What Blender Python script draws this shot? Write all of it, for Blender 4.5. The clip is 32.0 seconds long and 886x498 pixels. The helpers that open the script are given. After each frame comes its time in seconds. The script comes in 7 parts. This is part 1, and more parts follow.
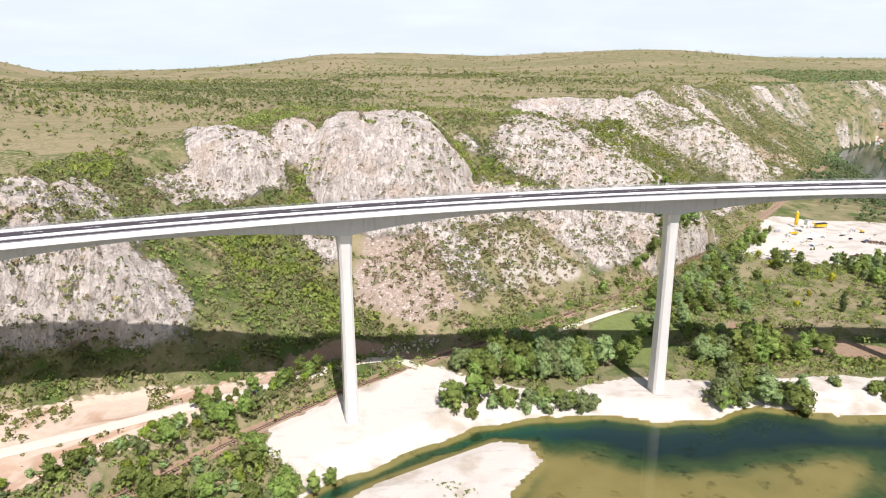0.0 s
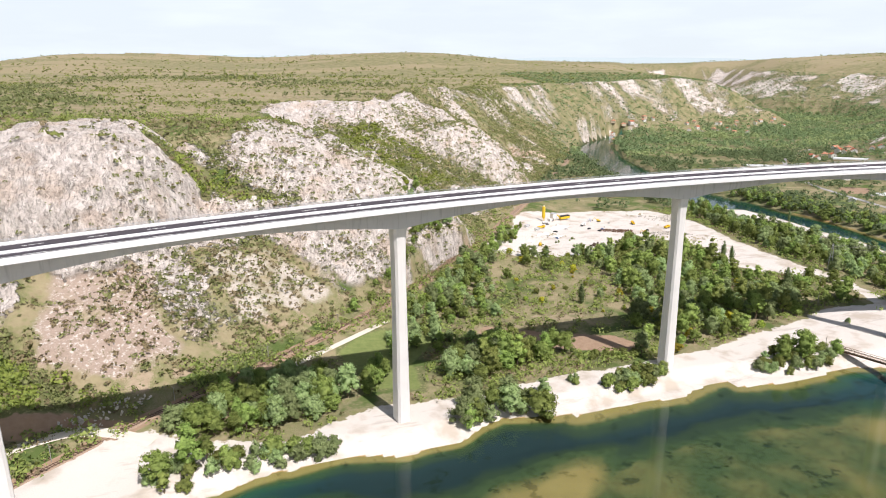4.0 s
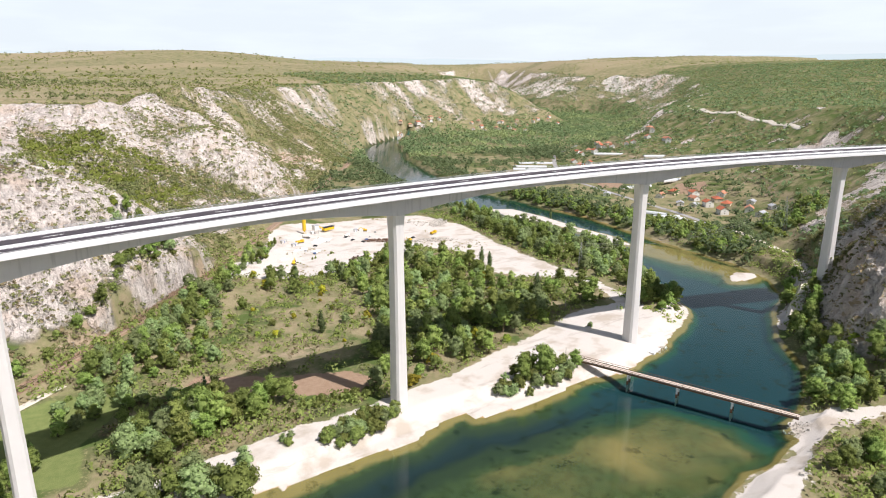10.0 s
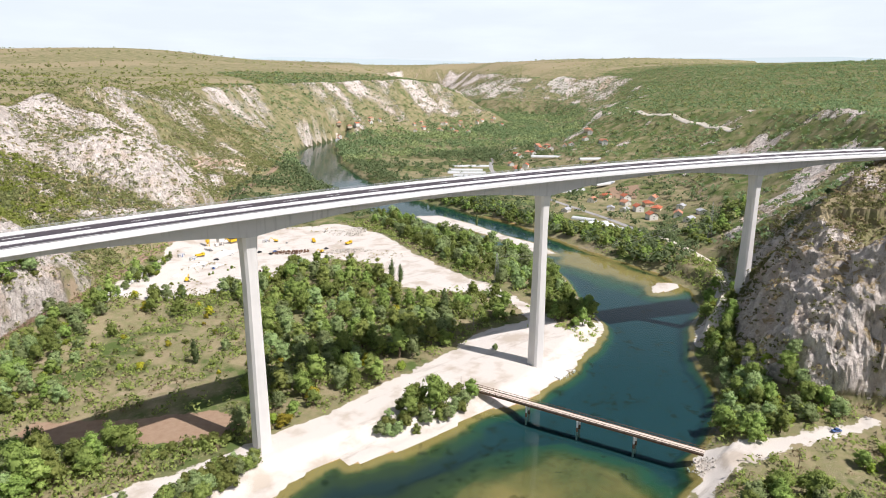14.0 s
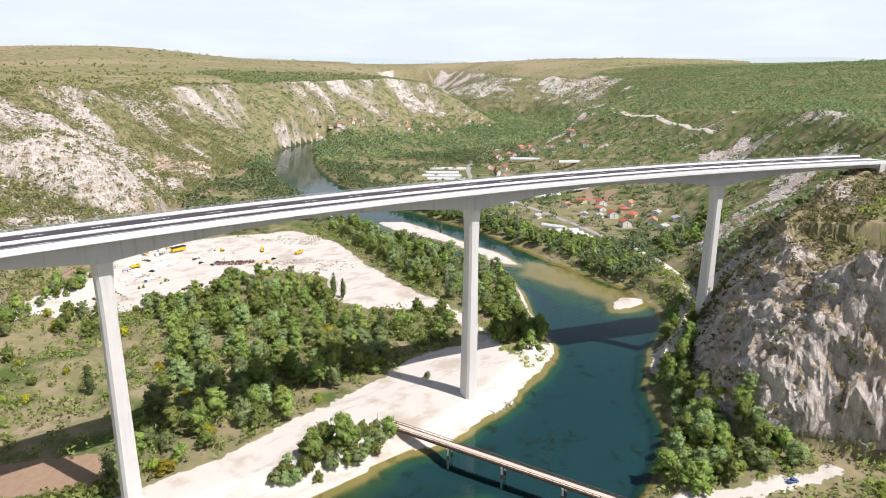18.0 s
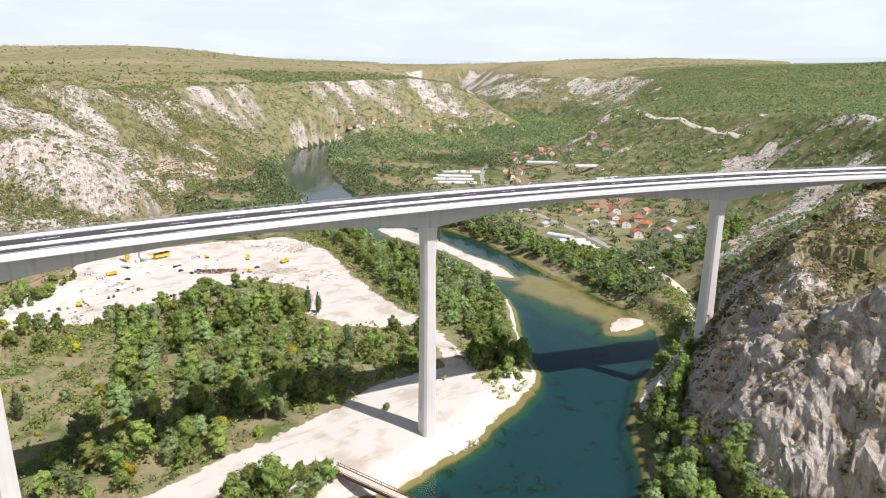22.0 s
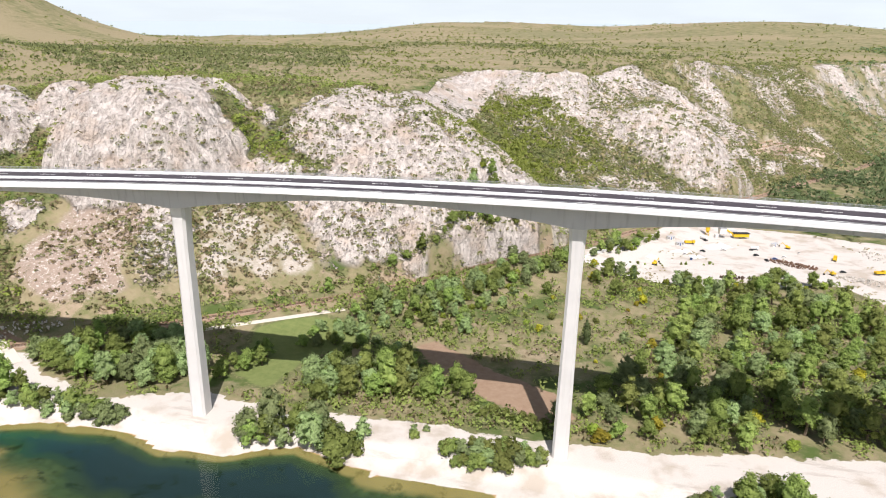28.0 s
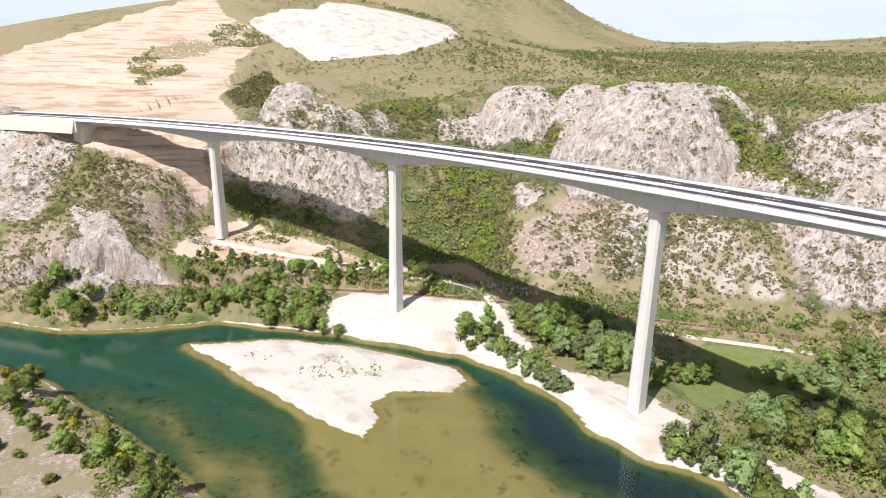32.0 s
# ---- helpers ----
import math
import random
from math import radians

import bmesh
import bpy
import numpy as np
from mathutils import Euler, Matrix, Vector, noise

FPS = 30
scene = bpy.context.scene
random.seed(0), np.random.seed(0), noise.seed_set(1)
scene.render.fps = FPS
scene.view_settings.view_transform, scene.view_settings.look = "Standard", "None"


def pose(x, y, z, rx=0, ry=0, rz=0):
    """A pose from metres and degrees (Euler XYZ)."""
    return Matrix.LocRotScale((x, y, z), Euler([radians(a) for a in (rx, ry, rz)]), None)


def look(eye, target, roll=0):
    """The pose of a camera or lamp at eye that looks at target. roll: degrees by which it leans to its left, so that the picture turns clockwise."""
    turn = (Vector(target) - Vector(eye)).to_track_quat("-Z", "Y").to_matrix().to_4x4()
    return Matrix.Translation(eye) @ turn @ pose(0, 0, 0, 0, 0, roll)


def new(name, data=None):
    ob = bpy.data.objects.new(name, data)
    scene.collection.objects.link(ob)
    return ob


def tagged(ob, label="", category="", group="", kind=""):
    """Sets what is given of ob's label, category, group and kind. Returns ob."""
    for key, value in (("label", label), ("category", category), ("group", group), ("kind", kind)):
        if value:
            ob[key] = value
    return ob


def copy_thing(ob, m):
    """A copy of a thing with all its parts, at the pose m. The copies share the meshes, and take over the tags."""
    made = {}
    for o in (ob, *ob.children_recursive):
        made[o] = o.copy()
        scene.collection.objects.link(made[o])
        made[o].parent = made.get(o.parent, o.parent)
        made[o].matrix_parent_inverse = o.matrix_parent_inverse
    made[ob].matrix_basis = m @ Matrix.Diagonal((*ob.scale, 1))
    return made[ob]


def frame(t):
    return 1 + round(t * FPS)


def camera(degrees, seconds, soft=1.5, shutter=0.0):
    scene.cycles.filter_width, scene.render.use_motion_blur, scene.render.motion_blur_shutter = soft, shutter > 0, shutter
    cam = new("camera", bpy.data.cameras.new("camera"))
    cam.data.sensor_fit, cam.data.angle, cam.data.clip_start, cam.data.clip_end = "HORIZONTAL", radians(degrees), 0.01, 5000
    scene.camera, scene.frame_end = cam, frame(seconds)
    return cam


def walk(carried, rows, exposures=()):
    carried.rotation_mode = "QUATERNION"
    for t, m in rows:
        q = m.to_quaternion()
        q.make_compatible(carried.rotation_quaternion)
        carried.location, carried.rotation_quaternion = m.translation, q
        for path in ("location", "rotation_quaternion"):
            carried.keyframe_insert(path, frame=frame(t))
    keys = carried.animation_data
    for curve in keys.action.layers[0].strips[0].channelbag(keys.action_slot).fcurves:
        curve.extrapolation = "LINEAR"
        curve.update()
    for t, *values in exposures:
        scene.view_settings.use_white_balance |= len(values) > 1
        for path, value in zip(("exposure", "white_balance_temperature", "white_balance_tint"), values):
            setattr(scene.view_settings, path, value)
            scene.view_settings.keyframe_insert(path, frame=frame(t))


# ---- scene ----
cam = camera(68.7, 32.0, 1.0)
METRES, EYE, TILT, LEAN, TURN = 277.0, 153.2, -0.7, 0.0, 0.0
ROWS = [
    (0.0, 0.0, 0.0, 0.0, -0.03, -14.32, 0.13),
    (0.5, 0.014, 0.0177, -0.0011, -1.95, -14.23, 0.13),
    (1.0, 0.0291, 0.0334, -0.0006, -3.78, -14.22, 0.19),
    (1.5, 0.0445, 0.0496, -0.0003, -5.82, -14.2, 0.19),
    (2.0, 0.0616, 0.0654, 0.0002, -8.51, -14.2, 0.27),
    (2.5, 0.0784, 0.0799, 0.0002, -10.98, -14.19, 0.31),
    (3.0, 0.0957, 0.0938, -0.0003, -13.57, -14.19, 0.37),
    (3.5, 0.1135, 0.108, -0.0001, -16.16, -14.2, 0.38),
    (4.0, 0.133, 0.1211, -0.0006, -18.87, -14.22, 0.46),
    (4.5, 0.1523, 0.1328, -0.0012, -21.35, -14.23, 0.51),
    (6.5, 0.2337, 0.1745, -0.0023, -28.53, -14.29, 0.48),
    (7.0, 0.2562, 0.1826, -0.003, -29.29, -14.27, 0.47),
    (7.5, 0.2776, 0.1893, -0.003, -30.15, -14.29, 0.47),
    (8.0, 0.2993, 0.1959, -0.0033, -31.29, -14.3, 0.47),
    (8.5, 0.3207, 0.2017, -0.0032, -32.49, -14.31, 0.49),
    (9.0, 0.3437, 0.2076, -0.0035, -33.68, -14.3, 0.45),
    (9.5, 0.366, 0.2132, -0.0041, -34.7, -14.29, 0.45),
    (10.0, 0.3874, 0.2178, -0.0037, -35.56, -14.3, 0.43),
    (10.5, 0.4108, 0.2217, -0.0034, -36.28, -14.31, 0.44),
    (11.0, 0.4329, 0.2259, -0.0037, -36.92, -14.29, 0.41),
    (11.5, 0.4543, 0.2289, -0.0034, -37.51, -14.28, 0.41),
    (12.0, 0.4774, 0.2324, -0.0035, -37.97, -14.26, 0.36),
    (12.5, 0.4991, 0.2353, -0.0032, -38.37, -14.25, 0.29),
    (13.0, 0.5209, 0.238, -0.0031, -38.75, -14.24, 0.25),
    (13.5, 0.5426, 0.2408, -0.0032, -39.12, -14.24, 0.19),
    (14.0, 0.5657, 0.2435, -0.0032, -39.5, -14.27, 0.16),
    (14.5, 0.5873, 0.2462, -0.0031, -39.76, -14.29, 0.14),
    (16.5, 0.6772, 0.2547, -0.0015, -39.75, -14.36, 0.05),
    (17.0, 0.7007, 0.2567, -0.0019, -39.72, -14.35, 0.05),
    (17.5, 0.7228, 0.2587, -0.0018, -39.72, -14.34, 0.03),
    (18.0, 0.7448, 0.2606, -0.0016, -39.71, -14.32, 0.01),
    (18.5, 0.7668, 0.2625, -0.0017, -39.71, -14.31, -0.01),
    (19.0, 0.79, 0.2644, -0.0016, -39.7, -14.31, -0.02),
    (19.5, 0.8118, 0.2663, -0.0017, -39.7, -14.29, -0.03),
    (20.0, 0.8338, 0.2682, -0.0014, -39.69, -14.29, -0.02),
    (20.5, 0.8567, 0.2703, -0.0014, -39.67, -14.3, -0.04),
    (21.0, 0.8775, 0.2738, -0.001, -39.53, -14.33, -0.04),
    (21.5, 0.8965, 0.2788, -0.0003, -38.88, -14.3, -0.06),
    (22.0, 0.909, 0.2824, -0.0, -36.79, -14.31, -0.15),
    (22.5, 0.9145, 0.2828, -0.0002, -33.94, -14.32, -0.25),
    (23.0, 0.9146, 0.2826, -0.0002, -30.69, -14.38, -0.4),
    (23.5, 0.9141, 0.2827, -0.0005, -27.41, -15.01, -0.53),
    (24.0, 0.9136, 0.2829, -0.0006, -24.16, -15.58, -0.65),
    (24.5, 0.9133, 0.2826, -0.0002, -20.72, -16.06, -0.72),
    (26.5, 0.9134, 0.2835, -0.0002, -2.36, -16.72, -1.01),
    (27.0, 0.9123, 0.2831, -0.0002, 2.73, -16.76, -1.07),
    (27.5, 0.9113, 0.2824, -0.0001, 8.1, -16.79, -1.11),
    (28.0, 0.9109, 0.2818, 0.0001, 13.19, -16.83, -1.17),
    (28.5, 0.9108, 0.2808, 0.0004, 18.29, -16.87, -1.2),
    (29.0, 0.9101, 0.2803, 0.0009, 23.38, -16.91, -1.24),
    (29.5, 0.9101, 0.2796, 0.0013, 28.76, -16.96, -1.28),
    (30.0, 0.9098, 0.2791, 0.0015, 33.85, -17.02, -1.3),
    (30.5, 0.9096, 0.2782, 0.0016, 38.92, -17.07, -1.33),
    (31.0, 0.9086, 0.2773, 0.002, 44.27, -17.15, -1.35),
    (31.5, 0.909, 0.2765, 0.0022, 49.35, -17.19, -1.36),
    (32.0, 0.9097, 0.2759, 0.0025, 54.44, -17.25, -1.37),
]
walk(cam, [(t, pose(0, 0, EYE, TILT, LEAN, TURN) @ pose(METRES * x, METRES * y, METRES * z, 90 + pitch, roll, yaw)) for t, x, y, z, yaw, pitch, roll in ROWS])

# ---- world, sun ----
SUN = Vector((0.175, -0.515, 0.84)).normalized()      # towards the sun
world = bpy.data.worlds.new("sky")
scene.world = world
world.use_nodes = True
wn, wl = world.node_tree.nodes, world.node_tree.links
wn.clear()
w_out = wn.new("ShaderNodeOutputWorld")
w_bg = wn.new("ShaderNodeBackground")
w_sky = wn.new("ShaderNodeTexSky")
w_sky.sky_type = "NISHITA"
w_sky.sun_disc = False
w_sky.sun_elevation = math.asin(SUN.z)
w_sky.sun_rotation = math.atan2(SUN.x, SUN.y)
w_sky.altitude = 150
w_sky.air_density, w_sky.dust_density, w_sky.ozone_density = 1.0, 2.5, 1.0
# thin high cloud veil, with a few soft puffs
w_co = wn.new("ShaderNodeTexCoord")
w_map = wn.new("ShaderNodeMapping")
w_map.inputs["Scale"].default_value = (3.0, 3.0, 16.0)
w_noise = wn.new("ShaderNodeTexNoise")
w_noise.inputs["Scale"].default_value = 2.2
w_noise.inputs["Detail"].default_value = 5
w_ramp = wn.new("ShaderNodeValToRGB")
w_ramp.color_ramp.elements[0].position, w_ramp.color_ramp.elements[1].position = 0.42, 0.72
w_ramp.color_ramp.elements[0].color = (0.90, 0.90, 0.90, 1)
w_ramp.color_ramp.elements[1].color = (1.0, 1.0, 1.0, 1)
w_mix = wn.new("ShaderNodeMix")
w_mix.data_type = "RGBA"
w_mix.inputs["B"].default_value = (10.9, 11.8, 12.8, 1)
wl.new(w_co.outputs["Generated"], w_map.inputs["Vector"])
wl.new(w_map.outputs["Vector"], w_noise.inputs["Vector"])
wl.new(w_noise.outputs["Fac"], w_ramp.inputs["Fac"])
w_sep = wn.new("ShaderNodeSeparateXYZ")
wl.new(w_co.outputs["Generated"], w_sep.inputs[0])
w_veil = wn.new("ShaderNodeMapRange")
for key, v in (("From Min", 0.13), ("From Max", 0.42), ("To Min", 1.0), ("To Max", 0.06)):
    w_veil.inputs[key].default_value = v
wl.new(w_sep.outputs["Z"], w_veil.inputs["Value"])
w_mul = wn.new("ShaderNodeMath")
w_mul.operation = "MULTIPLY"
wl.new(w_ramp.outputs["Color"], w_mul.inputs[0])
wl.new(w_veil.outputs["Result"], w_mul.inputs[1])
wl.new(w_mul.outputs[0], w_mix.inputs["Factor"])
wl.new(w_sky.outputs["Color"], w_mix.inputs["A"])
wl.new(w_mix.outputs["Result"], w_bg.inputs["Color"])
w_bg.inputs["Strength"].default_value = 0.072
wl.new(w_bg.outputs["Background"], w_out.inputs["Surface"])
sun_data = bpy.data.lights.new("sun", "SUN")
sun_data.energy, sun_data.angle, sun_data.color = 5.0, radians(0.53), (1.0, 0.937, 0.935)
sun = new("sun", sun_data)
sun.matrix_world = look((0, 0, 400), Vector((0, 0, 400)) - SUN)
scene.view_settings.exposure = 0.22

# ---- node and mesh helpers ----


class Mat:
    """A small builder of node materials."""

    def __init__(self, name):
        self.m = bpy.data.materials.new(name)
        self.m.use_nodes = True
        self.n, self.l = self.m.node_tree.nodes, self.m.node_tree.links
        self.n.clear()
        self.out = self.n.new("ShaderNodeOutputMaterial")
        self.b = self.n.new("ShaderNodeBsdfPrincipled")
        self.l.new(self.b.outputs[0], self.out.inputs[0])
        self.pos = self.n.new("ShaderNodeNewGeometry")

    def put(self, socket, v):
        if isinstance(v, bpy.types.NodeSocket):
            self.l.new(v, socket)
        elif isinstance(v, tuple) and len(v) == 3 and socket.type == "RGBA":
            socket.default_value = (*v, 1)
        else:
            socket.default_value = v

    def noise(self, scale, detail=3.0, rough=0.55, vec=None, stretch=None):
        v = vec or self.pos.outputs["Position"]
        if stretch:
            k = self.n.new("ShaderNodeMapping")
            self.l.new(v, k.inputs["Vector"])
            k.inputs["Scale"].default_value = stretch
            v = k.outputs["Vector"]
        t = self.n.new("ShaderNodeTexNoise")
        t.inputs["Scale"].default_value, t.inputs["Detail"].default_value, t.inputs["Roughness"].default_value = scale, detail, rough
        self.l.new(v, t.inputs["Vector"])
        return t.outputs["Fac"]

    def voronoi(self, scale, feature="F1", stretch=None):
        v = self.pos.outputs["Position"]
        if stretch:
            k = self.n.new("ShaderNodeMapping")
            self.l.new(v, k.inputs["Vector"])
            k.inputs["Scale"].default_value = stretch
            v = k.outputs["Vector"]
        t = self.n.new("ShaderNodeTexVoronoi")
        t.feature = feature
        t.inputs["Scale"].default_value = scale
        self.l.new(v, t.inputs["Vector"])
        return t.outputs["Distance"]

    def ramp(self, fac, a, b, lo=0.0, hi=1.0):
        r = self.n.new("ShaderNodeMapRange")
        r.interpolation_type = "SMOOTHSTEP"
        self.put(r.inputs["Value"], fac)
        for key, v in (("From Min", a), ("From Max", b), ("To Min", lo), ("To Max", hi)):
            r.inputs[key].default_value = v
        return r.outputs["Result"]

    def math(self, op, a, b=0.0):
        r = self.n.new("ShaderNodeMath")
        r.operation = op
        self.put(r.inputs[0], a)
        self.put(r.inputs[1], b)
        return r.outputs[0]

    def mix(self, fac, a, b):
        r = self.n.new("ShaderNodeMix")
        r.data_type = "RGBA"
        self.put(r.inputs["Factor"], fac)
        self.put(r.inputs["A"], a)
        self.put(r.inputs["B"], b)
        return r.outputs["Result"]

    def attr(self, name):
        a = self.n.new("ShaderNodeAttribute")
        a.attribute_name = name
        return a

    def bump(self, height, strength, distance):
        b = self.n.new("ShaderNodeBump")
        b.inputs["Strength"].default_value, b.inputs["Distance"].default_value = strength, distance
        self.put(b.inputs["Height"], height)
        self.l.new(b.outputs[0], self.b.inputs["Normal"])

    def random(self):
        return self.n.new("ShaderNodeObjectInfo").outputs["Random"]

    def island(self):
        return self.pos.outputs["Random Per Island"]

    def done(self, color, rough=0.8, metal=0.0, spec=0.3):
        self.put(self.b.inputs["Base Color"], color)
        self.put(self.b.inputs["Roughness"], rough)
        self.put(self.b.inputs["Metallic"], metal)
        self.put(self.b.inputs["Specular IOR Level"], spec)
        return self.m


def surface(name, color, rough=0.8, vary=0.12, scale=0.8, metal=0.0, bump=0.0, grain=6.0):
    """A surface of one colour with stains, grain and fine relief."""
    k = Mat(name)
    big, fine = k.noise(scale, 4), k.noise(scale * grain, 3)
    dark, lite = tuple(c * (1 - vary * 1.6) for c in color), tuple(min(1, c * (1 + vary)) for c in color)
    c = k.mix(k.math("ADD", k.math("MULTIPLY", big, 0.65), k.math("MULTIPLY", fine, 0.35)), dark, lite)
    if bump:
        k.bump(fine, 0.4, bump)
    return k.done(c, k.ramp(big, 0.3, 0.7, max(0.05, rough - 0.1), min(1, rough + 0.1)), metal)


def mesh_of(name, verts, faces, material=None, smooth=False):
    me = bpy.data.meshes.new(name)
    me.from_pydata(verts, [], faces)
    if material:
        me.materials.append(material)
    if smooth:
        me.shade_smooth()
    return me


def quads(name, verts, faces, material, smooth=False):
    """A mesh from arrays of points and of quads (or triangles), quickly."""
    verts, faces = np.asarray(verts, np.float32), np.asarray(faces, np.int32)
    me = bpy.data.meshes.new(name)
    k = faces.shape[1]
    me.vertices.add(len(verts))
    me.vertices.foreach_set("co", verts.ravel())
    me.loops.add(faces.size)
    me.loops.foreach_set("vertex_index", faces.ravel())
    me.polygons.add(len(faces))
    me.polygons.foreach_set("loop_start", np.arange(len(faces), dtype=np.int32) * k)
    me.update(calc_edges=True)
    me.materials.append(material)
    if smooth:
        me.shade_smooth()
    return me


def part(name, bm, material, parent, label=""):
    """Links a bmesh, or a mesh, as one object under a thing or a part."""
    if isinstance(bm, bmesh.types.BMesh):
        me = bpy.data.meshes.new(name)
        bm.to_mesh(me)
        bm.free()
        me.materials.append(material)
    else:
        me = bm
    ob = new(name, me)
    ob.parent = parent
    if label:
        tagged(ob, label)
    return ob


def box(bm, x0, y0, z0, x1, y1, z1, bevel=0.0):
    m = Matrix.Translation(((x0 + x1) / 2, (y0 + y1) / 2, (z0 + z1) / 2)) @ Matrix.Diagonal((abs(x1 - x0), abs(y1 - y0), abs(z1 - z0), 1))
    made = bmesh.ops.create_cube(bm, size=1, matrix=m)
    if bevel:
        edges = list({e for v in made["verts"] for e in v.link_edges})
        bmesh.ops.bevel(bm, geom=edges, offset=bevel, segments=1, affect="EDGES")
    return bm


def tube(bm, a, b, r0, r1=None, sides=8):
    a, b = Vector(a), Vector(b)
    r1 = r0 if r1 is None else r1
    turn = (b - a).to_track_quat("Z", "Y").to_matrix().to_4x4()
    m = Matrix.Translation((a + b) / 2) @ turn
    bmesh.ops.create_cone(bm, cap_ends=True, segments=sides, radius1=r0, radius2=r1, depth=(b - a).length, matrix=m)
    return bm


def thing(name, label, category, group="", at=(0, 0, 0), turn=0.0, kind=""):
    ob = new(name)
    ob.empty_display_size = 0.5
    ob.matrix_world = pose(*at, 0, 0, turn)
    return tagged(ob, label, category, group, kind)


# ---- plan: polygons and lines of the valley, in metres ----
def at_datum(points, dy=-1.8):
    return np.array([(p[0], p[1] + dy, *p[2:]) for p in points], float)


# foot of the slopes round the valley floor: x, y, height
FOOT_NORTH = at_datum([
    (-520, -110, 4), (-250, 10, 4), (-168, 78, 4), (-134, 104, 5), (-128, 150, 7), (-122, 195, 9), (-88, 238, 9), (-62, 283, 11), (-30, 318, 13),
    (20, 348, 13), (62, 378, 12), (110, 408, 11), (165, 455, 11), (223, 520, 11), (290, 612, 11), (366, 708, 11), (470, 850, 10), (586, 1008, 10),
    (690, 1170, 10), (790, 1290, 12), (870, 1335, 14), (950, 1392, 20), (1080, 1475, 20), (1286, 1580, 20), (1420, 1625, 24), (1560, 1645, 30), (1690, 1655, 35), (1745, 1730, 38),
    (1770, 1900, 42), (1850, 2200, 48), (2000, 2600, 52), (2500, 3200, 60)])
FOOT_EAST = at_datum([
    (2620, 3120, 62), (2200, 2500, 58), (2110, 2100, 58), (2190, 1850, 58), (2120, 1650, 50), (1900, 1450, 30), (1500, 1150, 20), (1200, 980, 16), (1010, 810, 16), (950, 640, 18), (900, 500, 18), (800, 400, 17), (700, 350, 15),
    (632, 306, 13), (590, 268, 13), (540, 250, 12), (498, 232, 8), (474, 217, 6), (460, 203, 6), (454, 180, 7), (456, 164, 9), (470, 150, 11), (475, 134, 12), (474, 60, 20), (450, -100, 25),
    (300, -300, 12), (-300, -300, 12)])
FOOT = np.concatenate([FOOT_NORTH, FOOT_EAST])
# upper rim of the slopes
RIM_NORTH = at_datum([
    (-900, -300, 120), (-470, 60, 100), (-300, 120, 96), (-262, 165, 92), (-205, 262, 90), (-168, 282, 86), (-190, 360, 102), (-176, 432, 112), (-118, 474, 115), (-60, 492, 120),
    (-24, 540, 119), (22, 540, 121), (69, 537, 112), (128, 560, 98), (95, 640, 108), (85, 740, 115), (95, 850, 119), (150, 850, 118), (205, 790, 117), (245, 850, 118), (330, 1000, 122), (450, 1120, 127),
    (560, 1250, 131), (690, 1365, 134), (850, 1540, 132), (1050, 1640, 136), (1250, 1720, 140), (1433, 1785, 146), (1540, 1790, 135), (1605, 1745, 95), (1650, 1790, 105), (1660, 1900, 120),
    (1700, 2200, 135), (1850, 2650, 150), (2400, 3300, 190)])
RIM_EAST = at_datum([
    (2750, 3050, 190), (2450, 2500, 170), (2400, 2150, 152), (2460, 1950, 155), (2520, 1800, 160),
    (2150, 1380, 130), (1600, 1040, 105), (1330, 960, 84), (1250, 860, 84), (1235, 740, 100), (1200, 640, 102), (1110, 480, 112), (985, 355, 114), (850, 270, 111), (770, 222, 108),
    (655, 212, 104), (610, 210, 96), (565, 210, 91), (530, 207, 86), (510, 191, 65), (498, 170, 75), (492, 150, 86), (498, 90, 96), (540, -150, 110), (350, -450, 112), (-300, -450, 112)])
RIM = np.concatenate([RIM_NORTH, RIM_EAST])
RIVER_NORTH = at_datum([
    (-520, -130), (-250, 12), (-163, 72), (-131, 99), (-111, 135), (-96, 174), (-80, 188), (-43, 222), (-10, 245), (16, 263), (46, 271), (73, 272), (99, 266),
    (121, 269), (149, 281), (174, 274), (215, 277), (258, 278), (309, 271), (350, 267), (366, 262), (413, 270), (440, 282), (465, 290), (482, 302), (497, 326), (522, 362),
    (551, 400), (566, 489), (554, 586), (564, 686), (587, 804), (618, 927), (703, 1147), (789, 1311), (880, 1400), (1000, 1500)])
RIVER_SOUTH = at_datum([
    (1030, 1460),
    (905, 1365), (765, 1105), (690, 908), (648, 708), (648, 542), (620, 421), (608, 345), (590, 305), (562, 280), (520, 262), (483, 240),
    (462, 218), (430, 195), (405, 188), (386, 186), (376, 174), (354, 172), (336, 174), (299, 168), (240, 145), (150, 125), (45, 122), (2, 110), (-71, 86), (-101, 70),
    (-200, 0), (-420, -180)])
RIVER = np.concatenate([RIVER_NORTH, RIVER_SOUTH])
ISLAND = at_datum([(-75, 153), (-57, 188), (-28, 218), (0, 237), (24, 251), (37, 250), (40, 237), (24, 215), (29, 199), (42, 197), (49, 187), (22, 176), (-22, 164)])
BAR = at_datum([(183, 272), (216, 274), (240, 272), (262, 278), (240, 283), (190, 284)])
BAR_EAST = at_datum([(276, 270), (300, 266), (328, 268), (335, 275), (290, 283), (276, 280)])
ISLET = at_datum([(562, 318), (574, 313), (590, 313), (596, 322), (588, 329), (572, 327)])
ISLET_NORTH = at_datum([(578, 452), (588, 434), (603, 470), (604, 520), (612, 580), (612, 626), (588, 645), (583, 600), (592, 540), (590, 490)])
